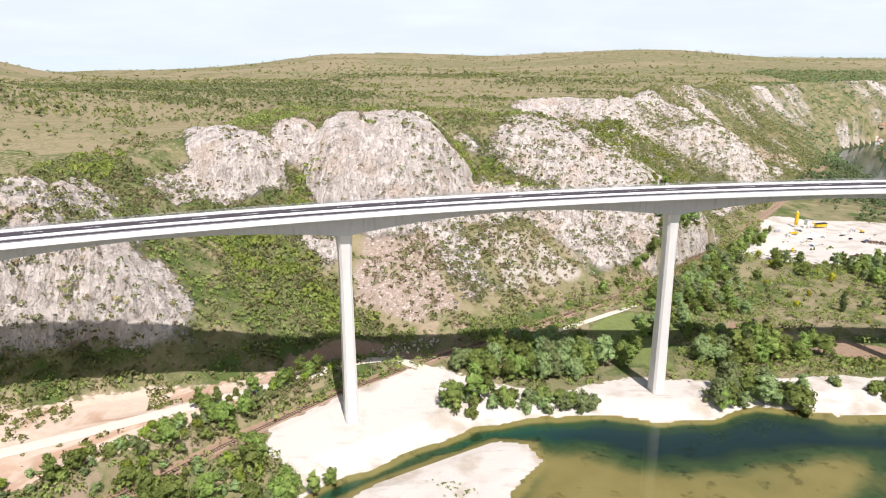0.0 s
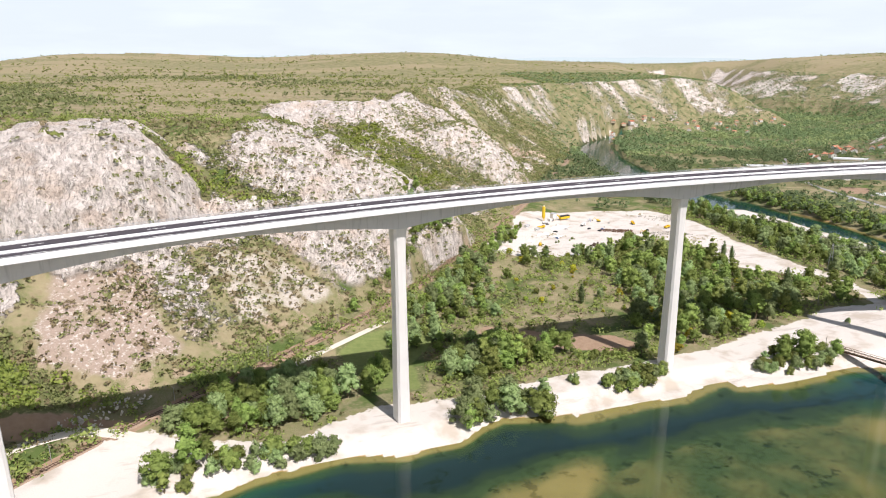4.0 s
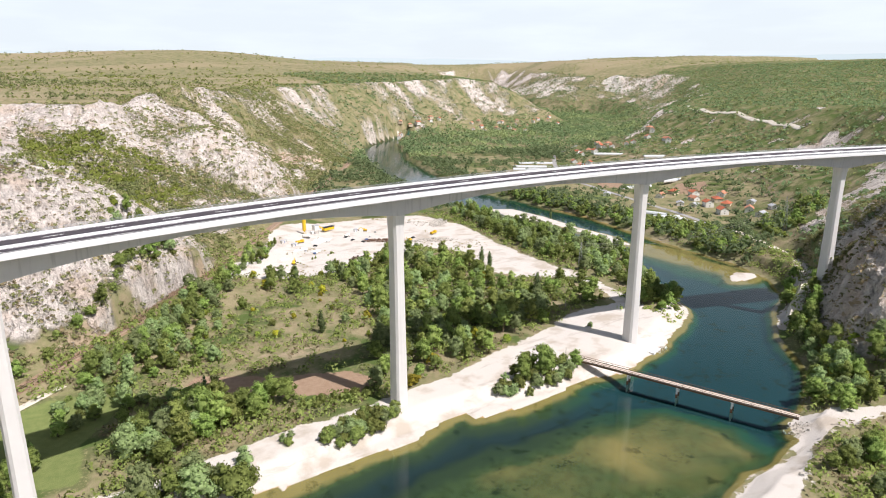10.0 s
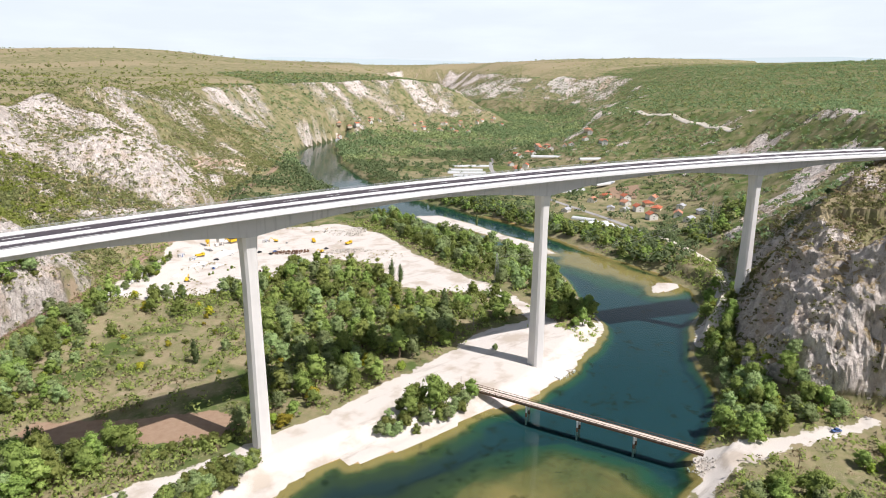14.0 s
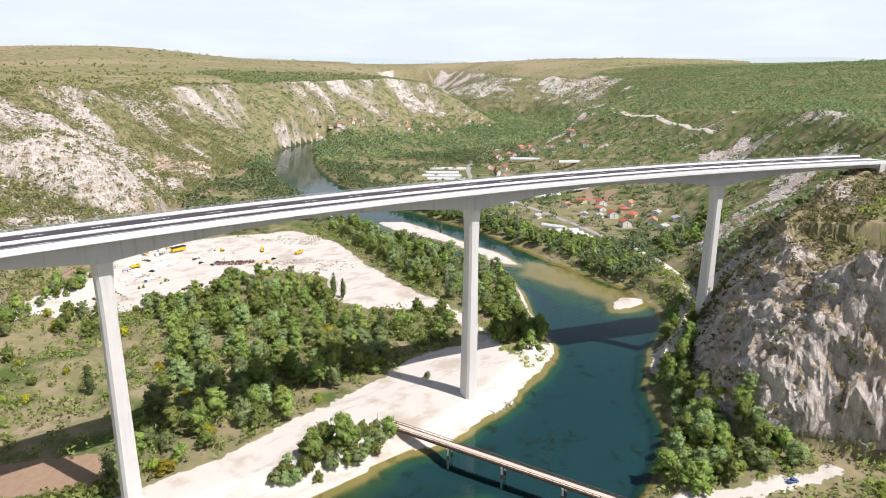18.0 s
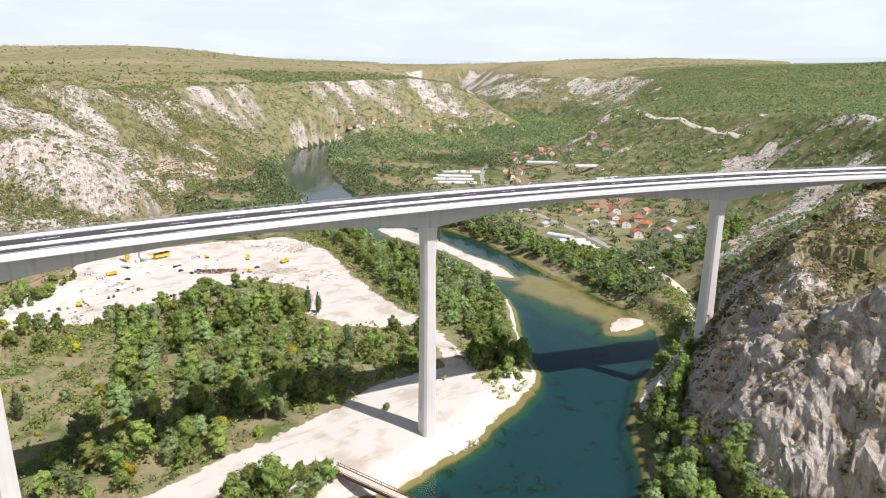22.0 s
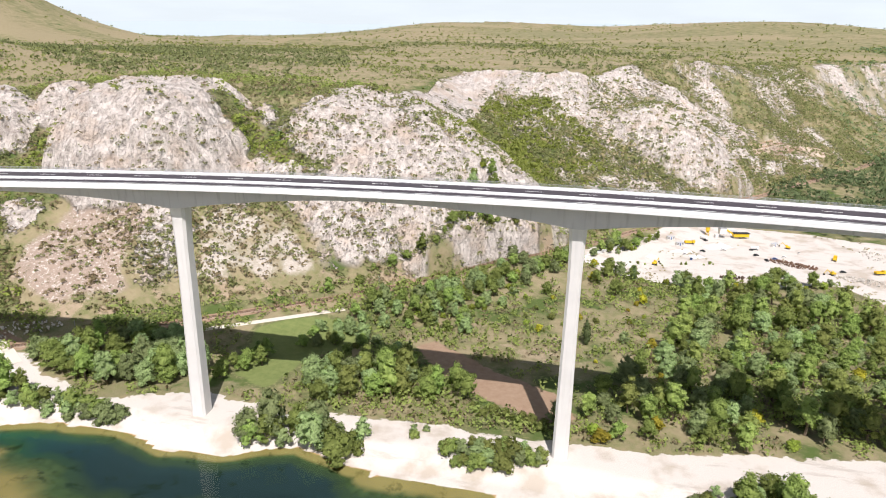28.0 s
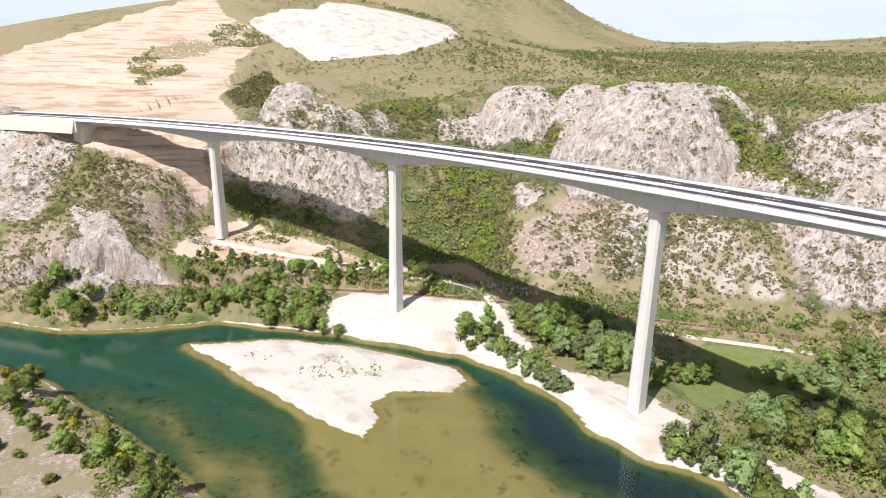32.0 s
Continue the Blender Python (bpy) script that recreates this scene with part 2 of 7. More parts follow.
PAD = at_datum([(243, 538), (290, 580), (322, 640), (345, 665), (426, 660), (490, 640), (498, 575), (482, 500), (472, 440), (472, 398), (460, 388), (440, 397), (424, 414), (418, 444), (438, 494), (418, 530),
                (370, 512), (333, 503), (308, 497), (279, 508), (246, 520)])
BANK = at_datum([(-74, 250), (-72, 232), (-46, 216), (-40, 219), (-10, 238), (30, 258), (110, 258), (140, 272), (170, 268), (260, 272), (360, 255), (420, 262), (445, 276), (470, 284), (490, 300),
                 (470, 306), (444, 302), (453, 320), (466, 358), (473, 392), (464, 392), (457, 358), (443, 330), (404, 334), (375, 322), (330, 314), (280, 304), (245, 305), (205, 303), (165, 300), (138, 296), (118, 300), (98, 305), (80, 296),
                 (50, 287), (20, 297), (0, 308), (-20, 300), (-55, 268)])
BANK_SOUTH = at_datum([(296, 168), (324, 171), (346, 173), (361, 171), (372, 176), (386, 185), (398, 185), (416, 169), (436, 155), (460, 144), (459, 139), (434, 149), (412, 161), (398, 167), (384, 166), (370, 167), (356, 161), (340, 152), (316, 152)])
FIELD_BROWN = at_datum([(172, 372), (182, 378), (215, 356), (248, 338), (256, 322), (240, 314), (210, 332), (188, 350)])
PLOT_GREEN = at_datum([(676, 604), (700, 644), (765, 612), (748, 582)])
PLOT_GREEN_FAR = at_datum([(880, 640), (930, 700), (985, 690), (940, 620)])
PLOT_BROWN = at_datum([(835, 575), (890, 600), (905, 565), (850, 530)])
PLOT_BROWN_FAR = at_datum([(790, 650), (830, 690), (860, 670), (815, 630)])
BANK_PIER = at_datum([(632, 314), (606, 294), (566, 275), (530, 262), (498, 248), (496, 240), (530, 253), (562, 258), (600, 276), (634, 306)])
SHOAL_SOUTH = at_datum([(150, 232), (190, 243), (240, 246), (268, 246), (318, 238), (352, 224), (362, 200), (356, 172), (299, 160), (240, 140), (140, 120), (40, 116), (100, 165), (140, 200)])
SHOAL_WEST = np.array([(-80, 92), (-60, 118), (-20, 142), (40, 158), (90, 165), (110, 140), (60, 112), (-13, 100), (-62, 84)], float)
SHOAL_EAST = at_datum([(565, 410), (590, 450), (618, 450), (626, 420), (618, 363), (600, 316), (575, 310), (556, 322), (554, 355)])
FIELD_GREEN = at_datum([(94, 318), (84, 362), (100, 382), (138, 392), (150, 372), (128, 342), (124, 306)])
MEADOW = at_datum([(150, 420), (190, 400), (260, 345), (290, 370), (270, 440), (250, 500), (215, 495)])
RAIL = at_datum([(-190, 70, 8), (-150, 145, 8), (-114, 202, 8.5), (-83, 240, 9), (-49, 277, 9.5), (-1, 318, 10), (37, 345, 10.5), (109, 402, 11), (165, 455, 11), (223, 516, 11), (290, 606, 11), (366, 704, 11),
                 (470, 850, 10.5), (586, 1004, 10), (680, 1150, 10)])
DIRT = at_datum([(-176, 196, 24), (-159, 206, 23), (-136, 222, 22), (-112, 242, 20), (-88, 261, 18), (-66, 282, 15), (-47, 304, 13), (-28, 312, 11.5), (-12, 306, 10), (0, 298, 8)])
PATH = at_datum([(34, 330, 8), (60, 350, 9), (84, 366, 9.5), (108, 384, 9.5), (124, 396, 9.5)])
VILLAGE_ROAD = np.array([(690, 392, 7), (701, 415, 6), (713, 443, 5.5), (731, 484, 5.2), (742, 520, 5.2), (755, 560, 5.2), (775, 620, 5.2), (800, 690, 5.2), (842, 769, 5.2), (902, 845, 5.5), (985, 931, 7), (1077, 991, 9), (1147, 1027, 10)], float)
RIVER_ROAD = np.array([(690, 390, 8), (657, 338, 9), (632, 308, 10), (608, 286, 10), (562, 262, 9), (533, 253, 8.5), (503, 240, 8)], float)
SHOAL = at_datum([(8, 172), (24, 205), (36, 250), (60, 250), (95, 241), (140, 240), (190, 243), (176, 220), (130, 176), (84, 158), (40, 156)])
VILLAGE = np.array([(655, 440), (700, 395), (760, 395), (830, 395), (900, 470), (930, 620), (1020, 700), (980, 760), (860, 700), (760, 650), (700, 580)], float)
RED_CUT = at_datum([(-78, 294), (-60, 301), (-36, 315), (-12, 310), (-11, 315), (-34, 323), (-58, 313), (-78, 302)])
BENCH_WEST = at_datum([(-196, 196), (-176, 172), (-160, 166), (-140, 190), (-112, 222), (-88, 256), (-62, 284), (-70, 298), (-112, 266), (-140, 252), (-168, 234), (-198, 222)])
CUT_WEST = at_datum([(-860, 420), (-690, 383), (-584, 404), (-500, 330), (-430, 300), (-370, 268), (-315, 262), (-262, 250), (-215, 225), (-205, 200), (-240, 165), (-272, 138), (-351, 94), (-663, 112)])
SPOIL = at_datum([(-600, 402), (-650, 398), (-690, 470), (-665, 600), (-640, 720), (-549, 682), (-483, 589), (-430, 502), (-441, 441), (-460, 403), (-523, 411), (-567, 404)])
KNOB = np.array([(-285, 267), (-370, 318), (-339, 329), (-290, 352), (-254, 317), (-196, 300), (-190, 280)], float)
CUT_SHRUBS = [np.array(q, float) for q in ([(-634, 338), (-655, 372), (-620, 396), (-560, 398), (-552, 363), (-582, 333)], [(-380, 275), (-470, 352), (-400, 340), (-300, 290), (-290, 262)], [(-560, 225), (-600, 262), (-520, 285), (-440, 240), (-470, 215)])]
SCRUB_WEST = at_datum([(-600, 235), (-640, 300), (-600, 360), (-545, 350), (-520, 270), (-560, 225)])
QUARRY = at_datum([(2290, 1930), (2350, 2010), (2420, 2080), (2470, 2040), (2400, 1940), (2340, 1890)])
CUT_RAIL = np.array([(425, 905), (470, 962), (545, 1010), (556, 1000), (486, 940), (436, 890)], float)
QUARRY_CUT = at_datum([(2300, 1720), (2480, 1830), (2520, 1800), (2340, 1680)])

ROCKS = [np.array(p, float) for p in (
    [(-298, 446), (-262, 428), (-193, 352), (-168, 337), (-170, 322), (-198, 326), (-280, 408)], [(-262, 380), (-218, 350), (-176, 300), (-172, 270), (-230, 328)],
    [(-222, 232), (-190, 256), (-160, 274), (-136, 306), (-120, 296), (-126, 268), (-165, 244), (-208, 224)], [(-152, 290), (-136, 288), (-122, 280), (-132, 270), (-146, 272)],
    [(-94, 386), (-62, 395), (-58, 367), (-76, 368)])]
ROCKS += [np.array(p, float) for p in (
    [(-12, 414), (8, 426), (34, 398), (54, 380), (38, 353), (14, 360), (-6, 388)], [(80, 462), (138, 480), (160, 460), (150, 446), (110, 442)],
    [(-340, 90), (-298, 140), (-272, 131), (-231, 96), (-259, 75)], [(-192, 130), (-180, 142), (-145, 122), (-118, 110), (-120, 98), (-150, 106)], [(-165, 142), (-150, 165), (-138, 160), (-150, 138)], [(-112, 420), (-88, 434), (-84, 410), (-104, 400)])]
GULLY = np.array([(-18, 494), (-12, 508), (4, 510), (40, 495), (80, 477), (64, 472), (22, 484), (2, 480)], float)
GREENS = [GULLY] + [np.array(p, float) for p in (
    [(-98, 431), (-78, 439), (-84, 410), (-88, 385), (-70, 364), (-40, 345), (-26, 323), (-57, 304), (-90, 300), (-118, 345), (-136, 352), (-142, 372), (-126, 384), (-106, 400)],
    [(106, 590), (129, 780), (222, 742), (250, 728), (272, 690), (211, 588), (178, 540), (150, 552)], [(-346, 404), (-200, 400), (-184, 340), (-250, 300), (-300, 330)])]
# dry brown slopes below the western abutment, and old terraces at their foot
SLOPES_WEST = [np.array(p, float) for p in (
    [(-268, 160), (-235, 185), (-205, 215), (-190, 190), (-172, 165), (-165, 148), (-190, 146), (-200, 128), (-225, 125), (-248, 140)],
    [(-240, 85), (-228, 105), (-190, 118), (-172, 104), (-160, 80), (-200, 60)])]
SCREES = [np.array(p, float) for p in (
    [(-60, 395), (-34, 413), (-5, 405), (4, 374), (30, 352), (-25, 330), (-50, 350)], [(11, 428), (70, 446), (103, 422), (124, 395), (60, 366), (40, 375), (28, 393)])]


def zone(x, y, polys, soft=7.0):
    wx, wy = x + 9 * fbm(x, y, 32, 4, 35), y + 9 * fbm(x, y, 32, 4, 36)
    return np.maximum.reduce([np.clip(0.5 + signed(wx, wy, p, 24) / (2 * soft), 0, 1) for p in polys])


def seg_dist(px, py, line, closed=True):
    """Distance to a line, and the third value of the nearest place on it."""
    best = np.full(px.shape, 1e9)
    val = np.zeros(px.shape)
    n = len(line)
    for i in range(n if closed else n - 1):
        a, b = line[i], line[(i + 1) % n]
        dx, dy = b[0] - a[0], b[1] - a[1]
        u = np.clip(((px - a[0]) * dx + (py - a[1]) * dy) / (dx * dx + dy * dy + 1e-9), 0, 1)
        d = np.hypot(px - a[0] - u * dx, py - a[1] - u * dy)
        near = d < best
        best = np.where(near, d, best)
        if len(a) > 2:
            val = np.where(near, a[2] + u * (b[2] - a[2]), val)
    return best, val


def inside(px, py, poly):
    hit = np.zeros(px.shape, bool)
    n = len(poly)
    for i in range(n):
        (x0, y0), (x1, y1) = poly[i][:2], poly[(i + 1) % n][:2]
        cross = ((y0 > py) != (y1 > py)) & (px < (x1 - x0) * (py - y0) / (y1 - y0 + 1e-12) + x0)
        hit ^= cross
    return hit


def signed(px, py, poly, reach=60.0):
    """Distance inside (positive) or outside (negative) of a polygon, exact within its reach."""
    out = np.full(px.shape, -reach)
    lo, hi = poly[:, :2].min(0) - reach, poly[:, :2].max(0) + reach
    m = (px > lo[0]) & (px < hi[0]) & (py > lo[1]) & (py < hi[1])
    if m.any():
        d, _ = seg_dist(px[m], py[m], poly[:, :2])
        out[m] = np.where(inside(px[m], py[m], poly), d, -d)
    return out


def hash2(ix, iy, seed):
    h = (ix.astype(np.int64) * 374761393 + iy.astype(np.int64) * 668265263 + seed * 974634777) & 0x7FFFFFFF
    h = ((h ^ (h >> 13)) * 1274126177) & 0x7FFFFFFF
    return ((h ^ (h >> 16)) & 0xFFFF) / 32767.5 - 1.0


def value_noise(x, y, seed=0):
    ix, iy = np.floor(x), np.floor(y)
    fx, fy = x - ix, y - iy
    fx, fy = fx * fx * (3 - 2 * fx), fy * fy * (3 - 2 * fy)
    a, b, c, d = (hash2(ix + i, iy + j, seed) for i, j in ((0, 0), (1, 0), (0, 1), (1, 1)))
    return (a * (1 - fx) + b * fx) * (1 - fy) + (c * (1 - fx) + d * fx) * fy


def fbm(x, y, size, octaves=4, seed=0, ridged=False, gain=0.5):
    total, amp, norm = 0.0, 1.0, 0.0
    for o in range(octaves):
        v = value_noise(x / size + 17.3 * o, y / size - 9.1 * o, seed + o)
        total = total + amp * ((1 - 2 * np.abs(v)) if ridged else v)
        norm += amp
        amp *= gain
        size /= 2.03
    return total / norm


def blocks(x, y, z, size, seed):
    """Height of each jointed rock block, -1 to 1, and how near a joint the place is."""
    px, py, pz = x / size, y / size, z / size
    ix, iy, iz = np.floor(px), np.floor(py), np.floor(pz)
    best, second, val = np.full(x.shape, 9.0), np.full(x.shape, 9.0), np.zeros(x.shape)
    for a in (-1, 0, 1):
        for b in (-1, 0, 1):
            for c in (-1, 0, 1):
                cx, cy, cz = ix + a, iy + b, iz + c
                k = cy + 57 * cz
                qx, qy, qz = cx + 0.5 + 0.42 * hash2(cx, k, seed), cy + 0.5 + 0.42 * hash2(cx, k, seed + 1), cz + 0.5 + 0.42 * hash2(cx, k, seed + 2)
                d = np.sqrt((px - qx) ** 2 + (py - qy) ** 2 + (pz - qz) ** 2)
                near = d < best
                second = np.where(near, best, np.minimum(second, d))
                val = np.where(near, hash2(cx, k, seed + 3), val)
                best = np.where(near, d, best)
    return val, smooth(second - best, 0.0, 0.22)


def smooth(v, a, b):
    t = np.clip((v - a) / (b - a), 0, 1)
    return t * t * (3 - 2 * t)


# bare limestone crags: x, y, radius, how far they stand out
CRAGS = at_datum([(-160, 250, 34, 10), (-215, 232, 26, 6), (110, 520, 40, 6), (20, 440, 45, 5), (55, 420, 35, 4),
                  (476, 176, 24, 6), (500, 200, 24, 9), (484, 150, 28, 4), (600, 205, 30, 8), (-175, 120, 34, 8), (190, 830, 60, 8), (330, 960, 90, 10), (420, 1050, 80, 8), (-225, 330, 40, 6)], -1.8)
# rounded rock masses that stand out of the slopes: centre, half widths, top, fall at the brow, sharpness of the face
DOMES = [(-48, 500, 52, 70, 126, 14, 4), (55, 575, 75, 60, 119, 16, 2), (-152, 452, 42, 44, 119, 14, 3), (-108, 482, 24, 34, 122, 12, 3), (-236, 284, 24, 24, 121, 16, 3), (-190, 292, 16, 16, 108, 10, 3), (308, 800, 60, 50, 98, 25, 2)]
HILLS = [(830, 3000, 50, 450), (-450, 3400, 74, 480), (-1870, 1400, 540, 372), (-900, 380, 85, 240), (-760, 640, 58, 200), (1500, 3700, 40, 700), (2600, 700, 60, 600), (900, 2500, 30, 500), (3600, 2600, 60, 900), (-2200, 3200, 20, 700)]


def height(x, y, detail=True):
    x, y = np.asarray(x, float), np.asarray(y, float)
    wx = x + 10 * fbm(x, y, 70, 3, 5) * smooth(np.hypot(x - 200, y - 200), 0, 300)
    wy = y + 10 * fbm(x, y, 70, 3, 9)
    df, zf = seg_dist(wx, wy, FOOT)
    dr, zr = seg_dist(wx, wy, RIM)
    in_v, in_r = inside(wx, wy, FOOT), inside(wx, wy, RIM)
    u = df / (df + dr + 1e-6)
    prof = np.where(u < 0.55, 0.82 * u, 0.451 + (u - 0.55) * 1.22)
    east = smooth(x, 415, 440) * smooth(-x, -690, -640) * smooth(-y, -310, -270)
    prof = prof * (1 - east) + np.clip(u, 0, 1) ** 0.86 * east
    north = smooth(y - 1.1 * x, 130, 230)
    slope = zf + (zr - zf) * prof
    plateau = zr + np.minimum(0.022 * np.maximum(dr - 20, 0), 85) * (1 - 0.55 * smooth(-x - 0.1 * y, 100, 700)) + 4 * fbm(x, y, 160, 4, 21) * smooth(dr, 0, 120)
    floor = zf * smooth(-df, -60, 0) + (5.0 + 1.2 * fbm(x, y, 60, 3, 3)) * (1 - smooth(-df, -60, 0))
    z = np.where(in_v, floor, np.where(in_r, slope, plateau))
    for hx, hy, amp, rad in HILLS:
        z = z + amp * np.exp(-((x - hx) ** 2 + (y - hy) ** 2) / (2 * rad * rad)) * smooth(np.where(in_r, 0, dr), 0, 200)
    # crags and gullies on the slopes
    steep = np.where(in_v, 0, np.where(in_r, smooth(u, 0.0, 0.12), 1 - smooth(dr, 0, 40)))
    rock = 0.0
    ragged = np.clip(1 + 1.5 * fbm(x, y, 42, 4, 33), 0.25, 3)
    for cx, cy, rad, out in CRAGS:
        g = np.exp(-((((x - cx) ** 2 + (y - cy) ** 2) / (rad * rad)) * ragged) ** 2)
        rock = np.maximum(rock, g)
        z = z + out * g * steep
    z = z + steep * (7 * fbm(x, y, 90, 3, 31) + 3.2 * (1 - 0.85 * smooth(y, 650, 1000)) * fbm(x + 0.4 * y, y * 0.45, 22, 4, 41, True))
    mass = 0.0
    for cx, cy, rx, ry, top, fall, power in DOMES:
        q = np.hypot((x - cx + 5 * fbm(x, y, 30, 3, 37)) / rx, (y - cy + 5 * fbm(x, y, 30, 3, 38)) / ry)
        zd = top - fall * np.minimum(q, 9) ** power + 1.5 * fbm(x, y, 18, 3, 39)
        over = np.where(y > cy + 0.3 * ry, -9.0, zd - z)
        lift = smooth(over, -2, 5)
        mass = np.maximum(mass, smooth(over, 0, 7))
        z = np.where(over > -2, z + np.maximum(over, 0) * lift, z)
    z = z - 5 * zone(x, y, [GULLY], 9)
    upper = north * (1 - 0.92 * smooth(-x, -230, -140) * smooth(-y, -640, -560)) * np.where(in_r, smooth(u, 0.42, 0.75), 1) * np.clip(0.55 + 1.5 * fbm(x, y, 75, 4, 63), 0, 1)
    rock = np.maximum(rock * 0.7, 0.85 * zone(x, y, ROCKS))
    crag = steep * np.clip(np.maximum(rock, 0.9 * upper * (1 - 0.42 * smooth(y, 600, 760))) + 0.5 * smooth(fbm(x, y, 45, 4, 61), 0.05, 0.4) + 0.3 * east - 1.1 * zone(x, y, GREENS) - 0.8 * zone(x, y, SCREES) - 0.75 * zone(x, y, SLOPES_WEST), 0, 1)
    low = smooth(x, -90, -60) * smooth(-x, -190, -130) * smooth(-y, -560, -500)
    crag = crag * (1 - low * 0.62 * smooth(-z, -66, -34))
    patchy = np.where((x < -10) & (x > -88), 0.0, smooth(fbm(x + 0.4 * y, y * 0.6, 15, 3, 64), 0.0, 0.45))
    crag = np.maximum(crag, mass * (0.95 - 0.5 * patchy) * (0.5 + 0.5 * smooth(z, 52, 92))) * (1 - 0.85 * zone(x, y, [GULLY], 5))
    if detail:
        fade = (1 - 0.93 * smooth(y, 620, 880)) * (0.6 + 0.4 * smooth(x, 380, 440))
        z = z + fade * crag * (1 - 0.65 * east) * (4.4 * fbm(x + 0.5 * z, y * 0.7, 15, 4, 51, True, 0.62) - 0.5) + steep * 0.8 * fbm(x, y, 6, 2, 55) + crag * (1.0 + 0.3 * east) * (1.3 * fbm(x, y, 6.5, 3, 57, True, 0.6) - 0.3)
    flat = smooth(signed(x, y, BENCH_WEST, 30), -27, 4)
    z = z * (1 - flat) + (20 + 0.12 * (-130 - x)) * flat
    crag = crag * (1 - smooth(flat, 0.2, 0.7))
    cut = np.clip(0.5 + signed(x, y, CUT_WEST, 20) / 20, 0, 1)
    z = z * (1 - 0.75 * cut) + 0.75 * cut * (np.floor(z / 13) + smooth(z / 13 - np.floor(z / 13), 0.55, 1.0)) * 13
    # graded beds of the railway and the dirt roads
    for line, half in ((RAIL, 3.2), (DIRT, 4.0), (PATH, 2.5), (VILLAGE_ROAD, 4.0), (RIVER_ROAD, 3.5)):
        lo, hi = line[:, :2].min(0) - 12, line[:, :2].max(0) + 12
        m = (x > lo[0]) & (x < hi[0]) & (y > lo[1]) & (y < hi[1])
        if m.any():
            d, zl = seg_dist(x[m], y[m], line, False)
            k = 1 - smooth(d, half, half + 6)
            z[m] = z[m] * (1 - k) + zl * k
    # river bed, banks and bars
    s = signed(x + 2.2 * fbm(x, y, 14, 3, 71), y + 2.2 * fbm(x, y, 14, 3, 72), RIVER)
    bed = -np.minimum(0.32 * np.maximum(s, 0) ** 1.22, 4.2 - 2.1 * smooth(-x, -90, -20) + 0.9 * fbm(x, y, 55, 3, 79))
    # the east bank under the crag falls off steeply
    drop = smooth(x, 430, 455) * smooth(-y, -345, -320) * smooth(x - 460 - 0.97 * (y - 144), -45, -25)
    bed = np.where(s > 0, bed - drop * np.minimum(0.9 * np.maximum(s, 0), 2.6), bed)
    for poly, top in ((ISLAND, 1.0), (BAR, 0.5), (BAR_EAST, 0.5), (ISLET, 0.4), (ISLET_NORTH, 0.6)):
        i = signed(x + 2.5 * fbm(x, y, 16, 3, 73), y + 2.5 * fbm(x, y, 16, 3, 74), poly, 30)
        bed = np.maximum(bed, np.clip(0.24 * i + 0.05, -9, top) + 0.12 * fbm(x, y, 5, 2, 75) * (i > 0))
    i = signed(x + 13 * fbm(x, y, 38, 4, 76), y + 13 * fbm(x, y, 38, 4, 77), SHOAL, 60)
    bed = np.maximum(bed, np.clip(np.where(i > 0, 0.07, 0.22) * i - 1.5, -9, -0.55 + 0.5 * fbm(x, y, 34, 4, 78)))
    for poly, top, slope_in in ((SHOAL_WEST, -1.0, 0.05), (SHOAL_SOUTH, -1.15, 0.08), (SHOAL_EAST, -0.45, 0.075)):
        i = signed(x + 13 * fbm(x, y, 38, 4, 76), y + 13 * fbm(x, y, 38, 4, 77), poly, 30)
        bed = np.where(s > 0, np.maximum(bed, np.clip(np.where(i > 0, slope_in, 0.2) * i - 2.0, -9, top + 0.5 * fbm(x, y, 26, 3, 78))), bed)
    bank = np.minimum(z, np.where(s > -24, 0.1 * np.maximum(-s, 0) + 0.4 * np.maximum(-s - 2.5, 0) + 4 * np.maximum(-s - 10, 0), 1e9))
    z = np.where(s > 0, bed, bank)
    return z, np.clip(crag, 0, 1), s, steep


